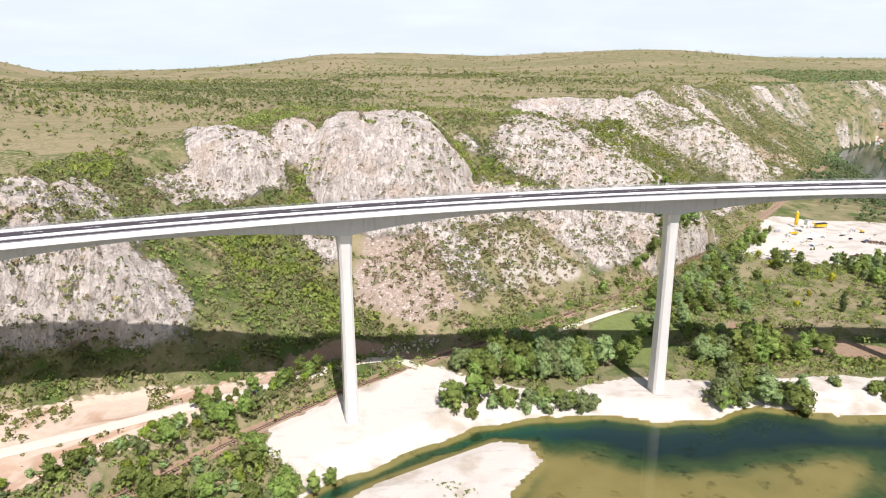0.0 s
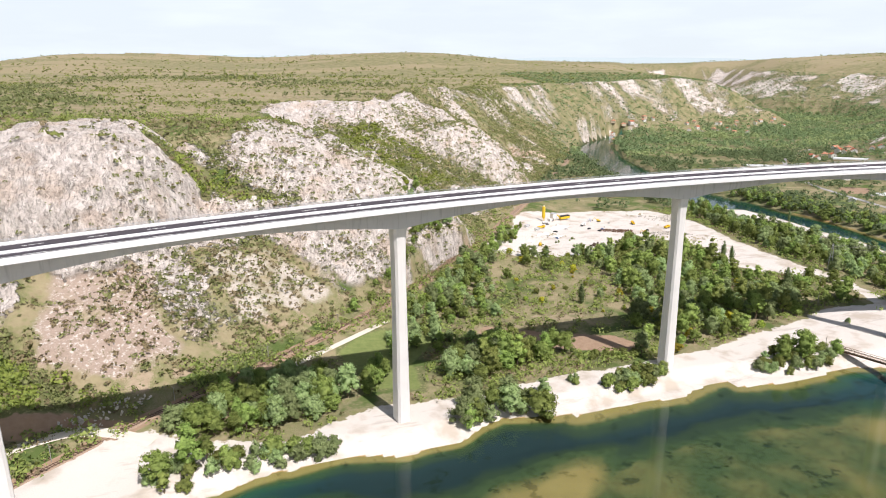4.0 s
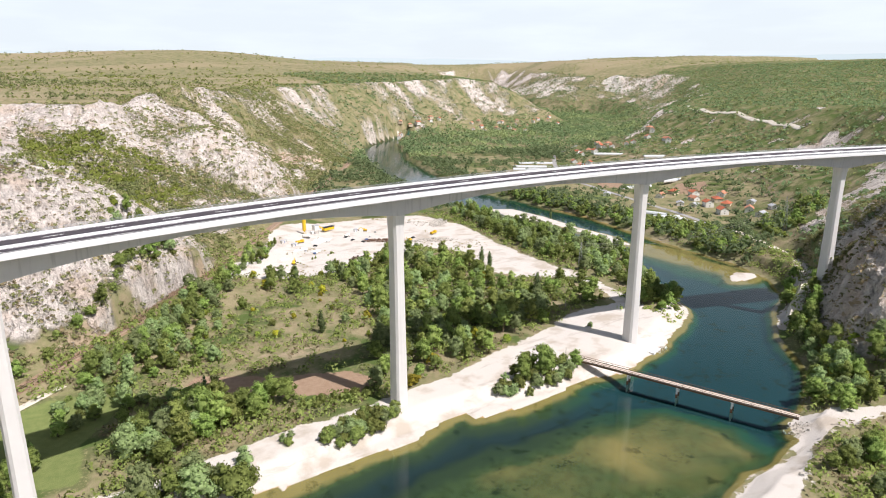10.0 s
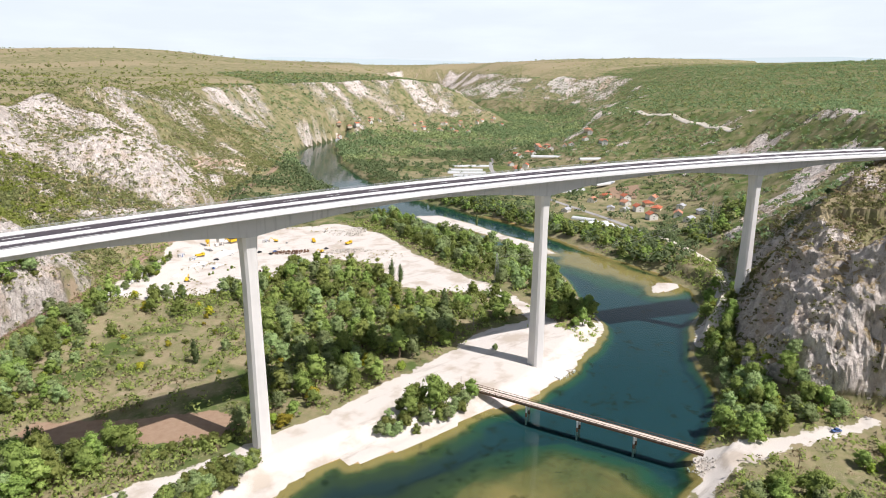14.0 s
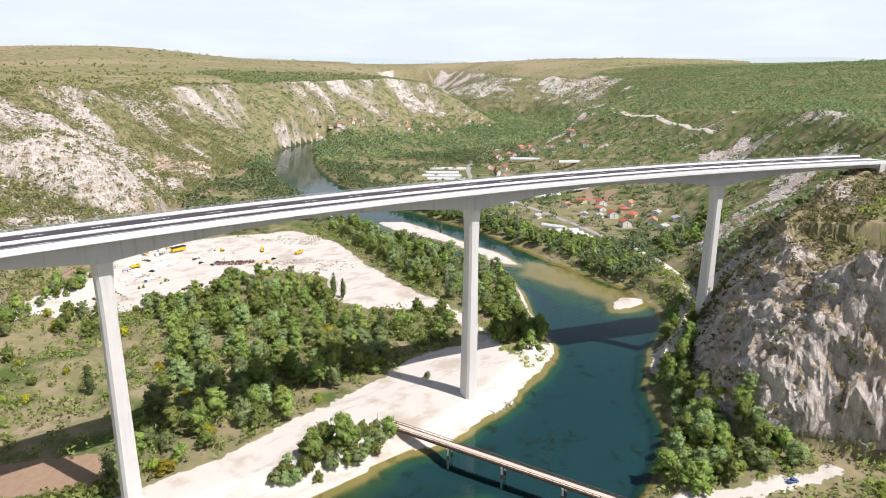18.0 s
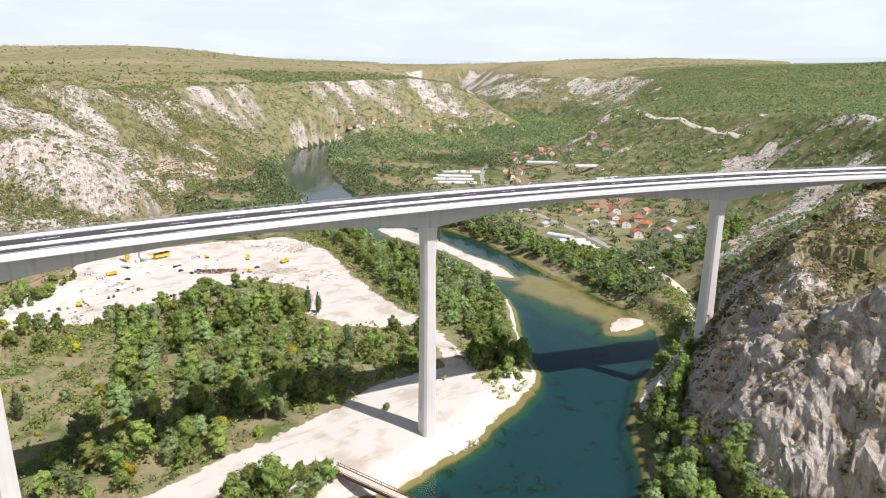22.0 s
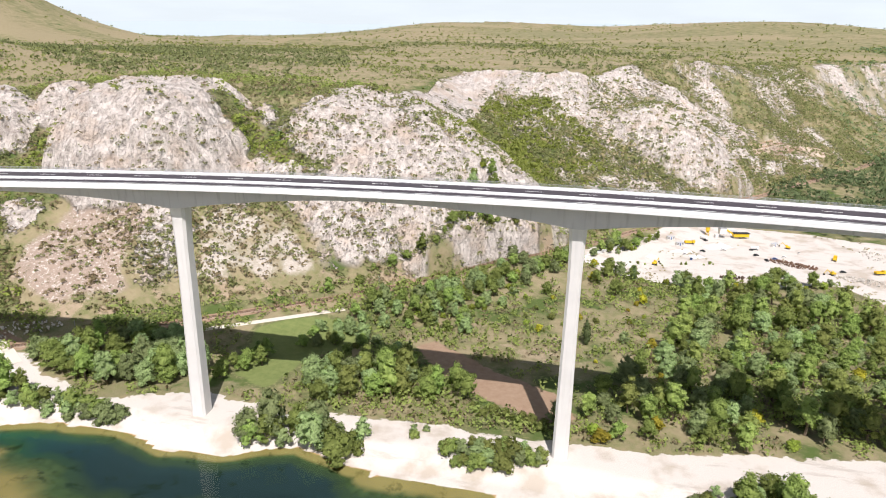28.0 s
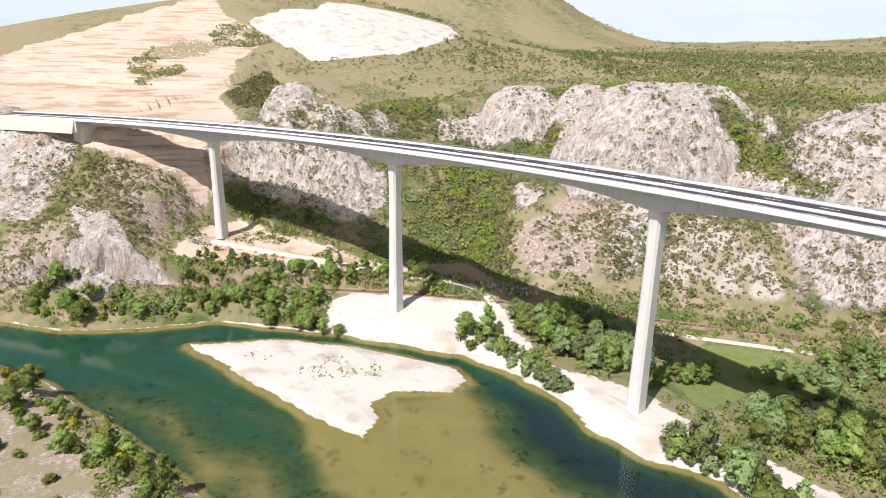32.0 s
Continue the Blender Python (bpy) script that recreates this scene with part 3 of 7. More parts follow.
# ---- materials ----
def ground_material():
    k = Mat("valley_ground")
    a, b = k.attr("cover"), k.attr("tone")
    sa, sb = k.n.new("ShaderNodeSeparateColor"), k.n.new("ShaderNodeSeparateColor")
    k.l.new(a.outputs["Color"], sa.inputs[0])
    k.l.new(b.outputs["Color"], sb.inputs[0])
    rock_a, gravel_a, earth_a = sa.outputs
    green_a, bed_a, dry_a = sb.outputs
    n_big, n_mid, n_small, n_fine = k.noise(0.012, 5), k.noise(0.06, 5), k.noise(0.35, 5), k.noise(2.5, 4)
    up = k.n.new("ShaderNodeSeparateXYZ")
    k.l.new(k.pos.outputs["True Normal"], up.inputs[0])
    # dry Mediterranean ground: straw, soil, low green
    straw = k.mix(n_small, (0.20, 0.165, 0.095), (0.35, 0.30, 0.185))
    scrub = k.mix(n_small, (0.075, 0.105, 0.030), (0.17, 0.19, 0.065))
    soil = k.mix(n_small, (0.26, 0.19, 0.12), (0.40, 0.33, 0.24))
    grass = k.mix(k.ramp(k.math("ADD", k.math("MULTIPLY", n_mid, 0.7), k.math("MULTIPLY", n_small, 0.3)), 0.40, 0.60), straw, scrub)
    grass = k.mix(k.ramp(k.math("ADD", n_mid, k.math("MULTIPLY", n_fine, 0.25)), 0.62, 0.74), grass, soil)
    green = k.mix(n_small, (0.088, 0.100, 0.040), (0.18, 0.185, 0.085))
    green = k.mix(k.ramp(k.noise(0.7, 5, 0.7), 0.52, 0.68), green, (0.27, 0.25, 0.12))
    green = k.mix(k.ramp(n_mid, 0.5, 0.62), green, (0.085, 0.12, 0.035))
    g1 = k.ramp(k.math("ADD", green_a, k.math("MULTIPLY", k.math("SUBTRACT", n_mid, 0.5), 0.9)), 0.40, 0.60)
    green = k.mix(k.ramp(green_a, 0.82, 0.98), green, k.mix(n_small, (0.105, 0.145, 0.045), (0.22, 0.245, 0.09)))
    col = k.mix(g1, grass, green)
    ex = k.n.new("ShaderNodeSeparateColor")
    k.l.new(k.attr("extra").outputs["Color"], ex.inputs[0])
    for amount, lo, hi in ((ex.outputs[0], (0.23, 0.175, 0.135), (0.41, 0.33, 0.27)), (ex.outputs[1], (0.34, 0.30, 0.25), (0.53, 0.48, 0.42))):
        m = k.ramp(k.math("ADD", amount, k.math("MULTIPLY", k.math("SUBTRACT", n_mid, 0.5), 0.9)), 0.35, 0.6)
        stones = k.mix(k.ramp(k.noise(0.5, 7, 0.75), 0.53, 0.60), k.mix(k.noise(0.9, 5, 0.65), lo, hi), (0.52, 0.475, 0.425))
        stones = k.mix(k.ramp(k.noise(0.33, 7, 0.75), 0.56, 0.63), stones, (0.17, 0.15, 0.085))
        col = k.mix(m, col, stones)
    d1 = k.ramp(k.math("ADD", dry_a, k.math("MULTIPLY", k.math("SUBTRACT", n_small, 0.5), 0.8)), 0.4, 0.6)
    col = k.mix(d1, col, straw)
    # limestone: pale grey, streaked and pitted, warmer in the hollows
    streak = k.noise(0.17, 8, 0.66, stretch=(1.0, 1.0, 0.6))
    pits = k.noise(0.75, 6, 0.7, stretch=(1.0, 1.0, 0.7))
    rock_c = k.mix(k.ramp(streak, 0.34, 0.62), (0.50, 0.44, 0.39), (0.73, 0.665, 0.61))
    rock_c = k.mix(k.ramp(k.noise(0.045, 5), 0.50, 0.66), rock_c, (0.60, 0.50, 0.42))
    rock_c = k.mix(k.ramp(pits, 0.42, 0.30, 0.0, 0.45), rock_c, (0.28, 0.24, 0.20))
    tilt = k.n.new("ShaderNodeMapping")
    tilt.inputs["Rotation"].default_value = (0.15, 0.5, 0.35)
    tilt.inputs["Scale"].default_value = (1.5, 0.5, 0.4)
    k.l.new(k.pos.outputs["Position"], tilt.inputs["Vector"])
    seam = k.math("ABSOLUTE", k.math("SUBTRACT", k.noise(0.22, 7, 0.7, vec=tilt.outputs["Vector"]), 0.5))
    crack = k.ramp(seam, 0.0, 0.016, 0.42, 0.0)
    rock_c = k.mix(crack, rock_c, (0.19, 0.165, 0.14))
    ledge = k.math("MULTIPLY", k.ramp(k.math("ADD", up.outputs["Z"], k.math("MULTIPLY", k.math("SUBTRACT", n_small, 0.5), 0.5)), 0.52, 0.66), k.ramp(dry_a, 0.3, 0.6))
    ledge = k.math("MULTIPLY", ledge, k.ramp(k.noise(0.07, 5, 0.65), 0.46, 0.56))
    rock_c = k.mix(ledge, rock_c, k.mix(n_small, (0.30, 0.215, 0.105), (0.46, 0.37, 0.22)))
    cliff = k.ramp(up.outputs["Z"], 0.80, 0.60)
    r = k.math("ADD", rock_a, k.math("MULTIPLY", k.math("SUBTRACT", k.math("ADD", k.math("MULTIPLY", n_mid, 0.4), k.math("MULTIPLY", n_small, 0.6)), 0.5), 1.5))
    r = k.math("MAXIMUM", k.ramp(r, 0.46, 0.56), k.math("MULTIPLY", cliff, k.ramp(rock_a, 0.32, 0.6)))
    col = k.mix(r, col, rock_c)
    earth = k.mix(n_small, (0.46, 0.355, 0.265), (0.64, 0.54, 0.445))
    earth = k.mix(k.ramp(n_mid, 0.55, 0.75, 0.0, 0.7), earth, (0.46, 0.30, 0.20))
    earth = k.mix(k.ramp(k.noise(0.45, 4, stretch=(0.05, 0.05, 1.0)), 0.50, 0.62, 0.0, 0.75), earth, (0.38, 0.235, 0.15))
    soil_f = k.mix(n_small, (0.24, 0.155, 0.10), (0.36, 0.265, 0.185))
    f = k.ramp(k.math("ADD", a.outputs["Alpha"], k.math("MULTIPLY", k.math("SUBTRACT", n_small, 0.5), 0.4)), 0.44, 0.56)
    col = k.mix(f, col, soil_f)
    e = k.ramp(k.math("ADD", earth_a, k.math("MULTIPLY", k.math("SUBTRACT", n_small, 0.5), 0.5)), 0.44, 0.56)
    col = k.mix(e, col, earth)
    # pale limestone gravel with wheel-worn and damp patches
    peb = k.mix(n_fine, (0.49, 0.45, 0.40), (0.65, 0.61, 0.56))
    peb = k.mix(k.ramp(n_mid, 0.50, 0.68), peb, (0.44, 0.385, 0.32))
    peb = k.mix(k.ramp(k.noise(0.09, 6, 0.7, stretch=(0.35, 1.6, 1.0)), 0.56, 0.66, 0.0, 0.5), peb, (0.36, 0.32, 0.27))
    g = k.ramp(k.math("ADD", gravel_a, k.math("MULTIPLY", k.math("SUBTRACT", k.noise(0.12, 6, 0.65), 0.5), 1.0)), 0.46, 0.54)
    col = k.mix(g, col, peb)
    # river bed: sandy shallows, weed; light lost in deeper water painted into emerald, deep
    shallow = k.mix(n_mid, (0.29, 0.185, 0.07), (0.43, 0.295, 0.13))
    weed = k.mix(k.ramp(n_small, 0.45, 0.62), (0.082, 0.105, 0.045), (0.058, 0.075, 0.03))
    deep = k.mix(k.ramp(n_small, 0.55, 0.7), (0.018, 0.056, 0.074), (0.020, 0.052, 0.054))
    reach = k.n.new("ShaderNodeSeparateXYZ")
    k.l.new(k.pos.outputs["Position"], reach.inputs[0])
    mid_reach = k.math("MULTIPLY", k.ramp(reach.outputs["X"], 20, 90), k.ramp(reach.outputs["X"], 360, 290))
    deep = k.mix(mid_reach, deep, (0.026, 0.043, 0.050))
    emerald = k.mix(mid_reach, k.mix(n_small, (0.024, 0.096, 0.068), (0.036, 0.082, 0.05)), (0.048, 0.066, 0.038))
    depth = k.math("ADD", bed_a, k.math("MULTIPLY", k.math("SUBTRACT", n_big, 0.5), 0.35))
    shallow = k.mix(ex.outputs[2], (0.085, 0.095, 0.05), shallow)
    water_c = k.mix(k.ramp(depth, 0.14, 0.33), shallow, weed)
    water_c = k.mix(k.ramp(depth, 0.30, 0.46), water_c, emerald)
    water_c = k.mix(k.ramp(depth, 0.48, 0.85), water_c, deep)
    water_c = k.mix(k.ramp(k.noise(0.11, 6, 0.7), 0.56, 0.64, 0.0, 0.7), water_c, k.mix(k.ramp(depth, 0.12, 0.3), (0.20, 0.135, 0.05), (0.016, 0.026, 0.012)))
    col = k.mix(k.ramp(bed_a, 0.001, 0.02), col, water_c)
    k.bump(k.math("ADD", k.math("MULTIPLY", k.math("SUBTRACT", k.math("ADD", pits, k.math("MULTIPLY", streak, 2.0)), k.math("MULTIPLY", crack, 0.5)), r), k.math("MULTIPLY", n_fine, 0.12)), 1.0, 1.6)
    return k.done(col, 0.95, 0.0, 0.1)


M_GROUND = ground_material()


def water_material():
    k = Mat("river_water")
    n = k.n
    k.n.remove(k.b)
    glossy, clear, lay, fres = n.new("ShaderNodeBsdfGlossy"), n.new("ShaderNodeBsdfTransparent"), n.new("ShaderNodeMixShader"), n.new("ShaderNodeFresnel")
    glossy.inputs["Roughness"].default_value = 0.06
    clear.inputs["Color"].default_value = (0.74, 0.86, 0.80, 1)
    fres.inputs["IOR"].default_value = 1.33
    b = n.new("ShaderNodeBump")
    b.inputs["Strength"].default_value, b.inputs["Distance"].default_value = 0.05, 0.25
    k.l.new(k.noise(0.3, 3, stretch=(1.0, 1.6, 1.0)), b.inputs["Height"])
    k.l.new(b.outputs[0], glossy.inputs["Normal"])
    k.l.new(b.outputs[0], fres.inputs["Normal"])
    k.l.new(fres.outputs[0], lay.inputs[0])
    k.l.new(clear.outputs[0], lay.inputs[1])
    k.l.new(glossy.outputs[0], lay.inputs[2])
    k.l.new(lay.outputs[0], k.out.inputs[0])
    return k.m


M_WATER = water_material()


def concrete_material(name, tone, streaks=0.5):
    k = Mat(name)
    n1, n2 = k.noise(0.12, 5), k.noise(3.0, 3)
    drip = k.ramp(k.noise(0.7, 4, stretch=(1, 1, 0.06)), 0.5, 0.75)
    c = k.mix(n1, tuple(v * 0.84 for v in tone), tuple(min(0.95, v * 1.08) for v in tone))
    c = k.mix(k.math("MULTIPLY", drip, streaks), c, tuple(v * 0.72 for v in tone))
    c = k.mix(k.math("MULTIPLY", n2, 0.25), c, tuple(v * 0.85 for v in tone))
    k.bump(n2, 0.25, 0.03)
    return k.done(c, 0.85)


M_GIRDER = concrete_material("girder_concrete", (0.60, 0.59, 0.595), 0.9)
M_PIER = concrete_material("pier_concrete", (0.72, 0.70, 0.675), 0.3)
M_PARAPET = concrete_material("parapet_concrete", (0.78, 0.78, 0.775), 0.12)
M_ASPHALT = surface("asphalt", (0.062, 0.054, 0.061), 0.85, 0.15, 0.25)
M_PAINT = surface("road_paint", (0.86, 0.86, 0.84), 0.7, 0.08)
M_STEEL = surface("galvanised_steel", (0.55, 0.56, 0.57), 0.45, 0.1, metal=0.7)
M_RUST = surface("rusty_steel", (0.17, 0.10, 0.065), 0.8, 0.3)
M_BARK = surface("bark", (0.17, 0.13, 0.09), 0.95, 0.3, 2.0, bump=0.05)


def leaf_material(name, dark, lite, spread=1.0):
    k = Mat(name)
    tone = k.math("ADD", k.math("MULTIPLY", k.island(), 0.22), k.math("MULTIPLY", k.noise(0.3, 3), 0.78))
    c = k.mix(k.ramp(tone, 0.15, 0.85), dark, lite)
    shift = k.n.new("ShaderNodeHueSaturation")
    r = k.random()
    k.l.new(k.ramp(r, 0, 1, 0.5 - 0.016 * spread, 0.5 + 0.012 * spread), shift.inputs["Hue"])
    k.l.new(k.ramp(r, 0, 1, 0.9, 1.6), shift.inputs["Value"])
    k.l.new(c, shift.inputs["Color"])
    m = k.done(shift.outputs[0], 0.7, 0.0, 0.15)
    thin, lay = k.n.new("ShaderNodeBsdfTranslucent"), k.n.new("ShaderNodeMixShader")
    k.l.new(shift.outputs[0], thin.inputs["Color"])
    lay.inputs[0].default_value = 0.45
    k.l.new(k.b.outputs[0], lay.inputs[1])
    k.l.new(thin.outputs[0], lay.inputs[2])
    k.l.new(lay.outputs[0], k.out.inputs[0])
    return m


M_LEAF = leaf_material("broad_leaves", (0.111, 0.156, 0.040), (0.317, 0.400, 0.114))
M_ASH = leaf_material("ash_leaves", (0.138, 0.179, 0.049), (0.375, 0.442, 0.132))
M_WILLOW = leaf_material("willow_leaves", (0.148, 0.193, 0.080), (0.353, 0.438, 0.195))
M_POPLAR = leaf_material("poplar_leaves", (0.061, 0.092, 0.037), (0.172, 0.218, 0.087))
# blue raised here, painting the haze of distance into these leaves
M_WOODS = leaf_material("hazed_wood_leaves", (0.075, 0.118, 0.053), (0.220, 0.297, 0.138))
M_YELLOW = leaf_material("yellowing_leaves", (0.22, 0.21, 0.025), (0.50, 0.46, 0.06))
M_LIME = leaf_material("yellow_green_leaves", (0.134, 0.179, 0.026), (0.330, 0.395, 0.072))
M_SHRUB = leaf_material("scrub_leaves", (0.111, 0.146, 0.039), (0.295, 0.338, 0.101))
M_GULLY = leaf_material("gully_leaves", (0.136, 0.185, 0.039), (0.343, 0.414, 0.101))
M_OAK = leaf_material("oak_leaves", (0.075, 0.088, 0.038), (0.20, 0.215, 0.09))
M_MAQUIS = leaf_material("maquis_leaves", (0.085, 0.095, 0.040), (0.255, 0.265, 0.105))
M_DRYSHRUB = leaf_material("dry_scrub_leaves", (0.17, 0.145, 0.08), (0.36, 0.31, 0.17))

# ---- ground: one sheet, fine in the gorge and coarser towards the horizon ----
def axis(lo, a, b, hi, step, grow):
    core = list(np.arange(a, b + 0.1, step))
    up, v, s = [], b, step
    while v < hi:
        s *= grow
        v += s
        up.append(min(v, hi))
    down, v, s = [], a, step
    while v > lo:
        s *= grow
        v -= s
        down.append(max(v, lo))
    return np.array(down[::-1] + core + up)


GX = axis(-4600, -290, 600, 4600, 2.25, 1.032)
GY = axis(-1500, 60, 570, 4700, 2.25, 1.021)
GX = np.concatenate([GX[GX < 452], np.arange(452, 552, 1.25), GX[GX > 552.5]])     # finer on the crag by the tunnel
GY = np.concatenate([GY[GY < 132], np.arange(132, 252, 1.4), GY[GY > 252.5]])
gx, gy = np.meshgrid(GX, GY)
gz, g_crag, g_river, g_steep = height(gx, gy)


def ground_z(x, y):
    """Height of the ground sheet at a place."""
    i = np.clip(np.searchsorted(GX, x) - 1, 0, len(GX) - 2)
    j = np.clip(np.searchsorted(GY, y) - 1, 0, len(GY) - 2)
    fx, fy = (x - GX[i]) / (GX[i + 1] - GX[i]), (y - GY[j]) / (GY[j + 1] - GY[j])
    return gz[j, i] * (1 - fx) * (1 - fy) + gz[j, i + 1] * fx * (1 - fy) + gz[j + 1, i] * (1 - fx) * fy + gz[j + 1, i + 1] * fx * fy


g_wx, g_wy = gx + 3.5 * fbm(gx, gy, 20, 4, 85), gy + 3.5 * fbm(gx, gy, 20, 4, 86)


def patch(poly, soft=4.0):
    return np.clip(0.5 + signed(g_wx, g_wy, poly, 20) / (2 * soft), 0, 1)


def build_ground():
    ny, nx = gx.shape
    idx = np.arange(nx * ny).reshape(ny, nx)
    faces = np.stack([idx[:-1, :-1], idx[:-1, 1:], idx[1:, 1:], idx[1:, :-1]], -1).reshape(-1, 4)
    crag_east = smooth(gx, 440, 465) * smooth(-gy, -235, -215) * g_steep * (gx < 680)
    # weathered relief, outwards from the rock faces
    dzx, dzy = np.gradient(gz, GX, axis=1), np.gradient(gz, GY, axis=0)
    up = 1 / np.sqrt(1 + dzx ** 2 + dzy ** 2)
    face = np.maximum(g_crag, crag_east) * smooth(-up, -0.95, -0.78) * (gx < 700) * (gy < 1150)
    m = face > 0.02
    out = np.zeros(gx.shape)
    # joints dip to the east, so the blocks are sheared
    qx, qy, qz = gx[m] + 0.5 * gz[m], gy[m] - 0.25 * gz[m], gz[m] * 0.8
    v1, j1 = blocks(qx, qy, qz, 13.0, 501)
    v2, j2 = blocks(qx, qy, qz, 5.6, 511)
    e = crag_east[m] > 0.3
    out[m] = face[m] * (np.where(e, 1.9, 1.2) * v1 + np.where(e, 1.0, 0.7) * v2 - 1.0 * (1 - j1) - 0.5 * (1 - j2) + np.where(e, 1.4, 1.0) * fbm(qx, qy, 26, 3, 62, True, 0.6))
    bx, by, bz = gx - dzx * up * out, gy - dzy * up * out, gz + up * out
    me = quads("ground", np.stack([bx, by, bz], -1).reshape(-1, 3), faces, M_GROUND, True)
    hard = (face[:-1, :-1] > 0.3) & (face[1:, 1:] > 0.3)
    me.polygons.foreach_set("use_smooth", (~hard).ravel())
    gravel = np.maximum.reduce([patch(p) for p in (PAD, BANK, BANK_SOUTH, BANK_PIER, SPOIL, QUARRY)])
    bars = np.maximum.reduce([patch(p, 3) for p in (ISLAND, BAR, BAR_EAST, ISLET, ISLET_NORTH)])
    near = (g_river > -12) & (g_river < 3)
    east_bank = np.zeros(gx.shape)
    east_bank[near] = seg_dist(gx[near], gy[near], RIVER_SOUTH, False)[0] < seg_dist(gx[near], gy[near], RIVER_NORTH, False)[0]
    shore = smooth(g_river, -5, -0.5) * 0.7 * smooth(gy, -400, 0) * np.where(gx < -95, 0.75, 1) * (1 - east_bank * np.where(gx > 395, 1.0, 0.3))
    gravel = np.maximum(np.maximum(gravel, bars), shore)
    earth = np.maximum.reduce([patch(p, 6) for p in (BENCH_WEST, CUT_WEST, QUARRY_CUT, CUT_RAIL)]) * (1 - 0.55 * zone(gx, gy, [SCRUB_WEST], 20))
    field = np.maximum.reduce([patch(p) for p in (FIELD_BROWN, RED_CUT, PLOT_BROWN, PLOT_BROWN_FAR)])
    field = np.maximum(field, 0.8 * (1 - smooth(seg_dist(gx, gy, RAIL[:, :2], False)[0], 3.5, 6.0)))
    green = np.maximum(np.maximum.reduce([patch(p) for p in (FIELD_GREEN, PLOT_GREEN, PLOT_GREEN_FAR)]), 0.42 * smooth(g_river, -900, -100) * (g_steep < 0.02))
    green = np.maximum(green, 0.56 * g_steep) * (1 - 0.8 * crag_east)
    dry = np.maximum(np.maximum(patch(MEADOW) * 0.34, 0.62 * crag_east), (0.47 + 0.8 * fbm(gx * 0.5, gy * 2.2, 240, 4, 94)) * (g_steep < 0.02) * (gz > 90) * np.where((gx > 850) & (gy < 1900), 0.1, 1))
    dry = np.maximum(dry, 0.46 * smooth(gz, 96, 106) * (1 - g_crag) * (gy < 900) * (gx < 250))
    green = np.maximum(green, 0.6 * ((gx > 850) & (gy < 1900) & (gz > 80)))
    dry = np.maximum(dry, 0.36 * (gy < 135 + 0.15 * gx) * (gz > 0.3) * (gz < 40) * (gx < 420))
    bed = np.clip(-gz / 4.2, 0, 1) * (g_river > 0)
    bed = np.where((g_river > 0) & (gy > 640), np.maximum(bed, 0.42), bed)
    rock = np.clip(g_crag * 0.95 + 0.18 * g_steep, 0, 1)
    rock = np.maximum(rock, (0.42 + 0.2 * smooth(gz, 45, 85) + 0.4 * fbm(gx, gy, 40, 4, 66)) * g_steep * (gy > 440) * (gx > 90) * (gy - 1.1 * gx > 100))
    rock = np.maximum(rock, 0.62 * zone(gx, gy, [KNOB], 16))
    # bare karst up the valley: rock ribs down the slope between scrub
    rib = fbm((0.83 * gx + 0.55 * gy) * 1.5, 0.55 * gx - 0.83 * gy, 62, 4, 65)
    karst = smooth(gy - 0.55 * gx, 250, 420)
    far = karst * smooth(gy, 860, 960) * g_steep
    # extra pale rock past x 1750 paints haze into the far gorge
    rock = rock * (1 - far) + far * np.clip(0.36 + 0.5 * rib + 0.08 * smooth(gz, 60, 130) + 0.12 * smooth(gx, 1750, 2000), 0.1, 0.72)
    rock = rock * (1 - crag_east) + crag_east * np.clip(0.92 - 0.42 * smooth(gz, 40, 78) + 0.5 * fbm(gx, gy, 26, 4, 70), 0.35, 0.95)
    brown, grey = 0.66 * zone(gx, gy, SCREES[:1]) * g_steep, 0.52 * zone(gx, gy, SCREES[1:]) * g_steep
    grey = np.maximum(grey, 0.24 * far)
    grey = np.maximum(grey, crag_east * np.clip(0.42 + 0.4 * fbm(gx, gy, 30, 3, 69), 0, 0.8))
    brown = np.maximum(brown, crag_east * np.clip(0.05 + 0.4 * smooth(gz, 45, 80) + 0.4 * fbm(gx, gy, 24, 3, 59), 0, 0.6))
    brown = np.maximum(brown, 0.6 * zone(gx, gy, SLOPES_WEST))
    brown = np.maximum(brown, 0.5 * (gy < 128 + 0.15 * gx) * (gz > 0.8) * (gz < 40) * (gx > -130) * (gx < 280))
    green = np.maximum(green, 0.72 * zone(gx, gy, GREENS))
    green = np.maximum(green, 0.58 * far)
    green = np.maximum(green, (0.18 + 0.5 * fbm(gx * 0.7, gy * 1.8, 260, 4, 87)) * (gz > 90) * (g_steep < 0.02))
    floor = (g_steep < 0.05) & (gz < 40)
    green = np.where(floor, np.maximum(green, (0.46 + 0.5 * fbm(gx, gy, 38, 3, 90)) * smooth(gy - 0.15 * gx, 105, 150)), green) * (1 - 0.2 * patch(MEADOW, 8)) * (1 - np.maximum(brown, grey))
    shoal = smooth(-gy, -640, -560)
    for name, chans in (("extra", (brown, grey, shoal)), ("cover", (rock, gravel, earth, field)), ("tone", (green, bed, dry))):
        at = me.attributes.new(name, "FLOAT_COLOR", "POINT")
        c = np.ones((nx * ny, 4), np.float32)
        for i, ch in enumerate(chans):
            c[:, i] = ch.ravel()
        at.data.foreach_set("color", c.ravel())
    return tagged(new("ground", me), "limestone gorge floor, cliffs and dry plateau", "ground", kind="structure")


ground = build_ground()
river = tagged(new("water", quads("water", [(-900, -500, 0), (1100, -500, 0), (1100, 1560, 0), (-900, 1560, 0)], [(0, 1, 2, 3)], M_WATER)),
               "clear teal river with brown shallows", "river", kind="structure")

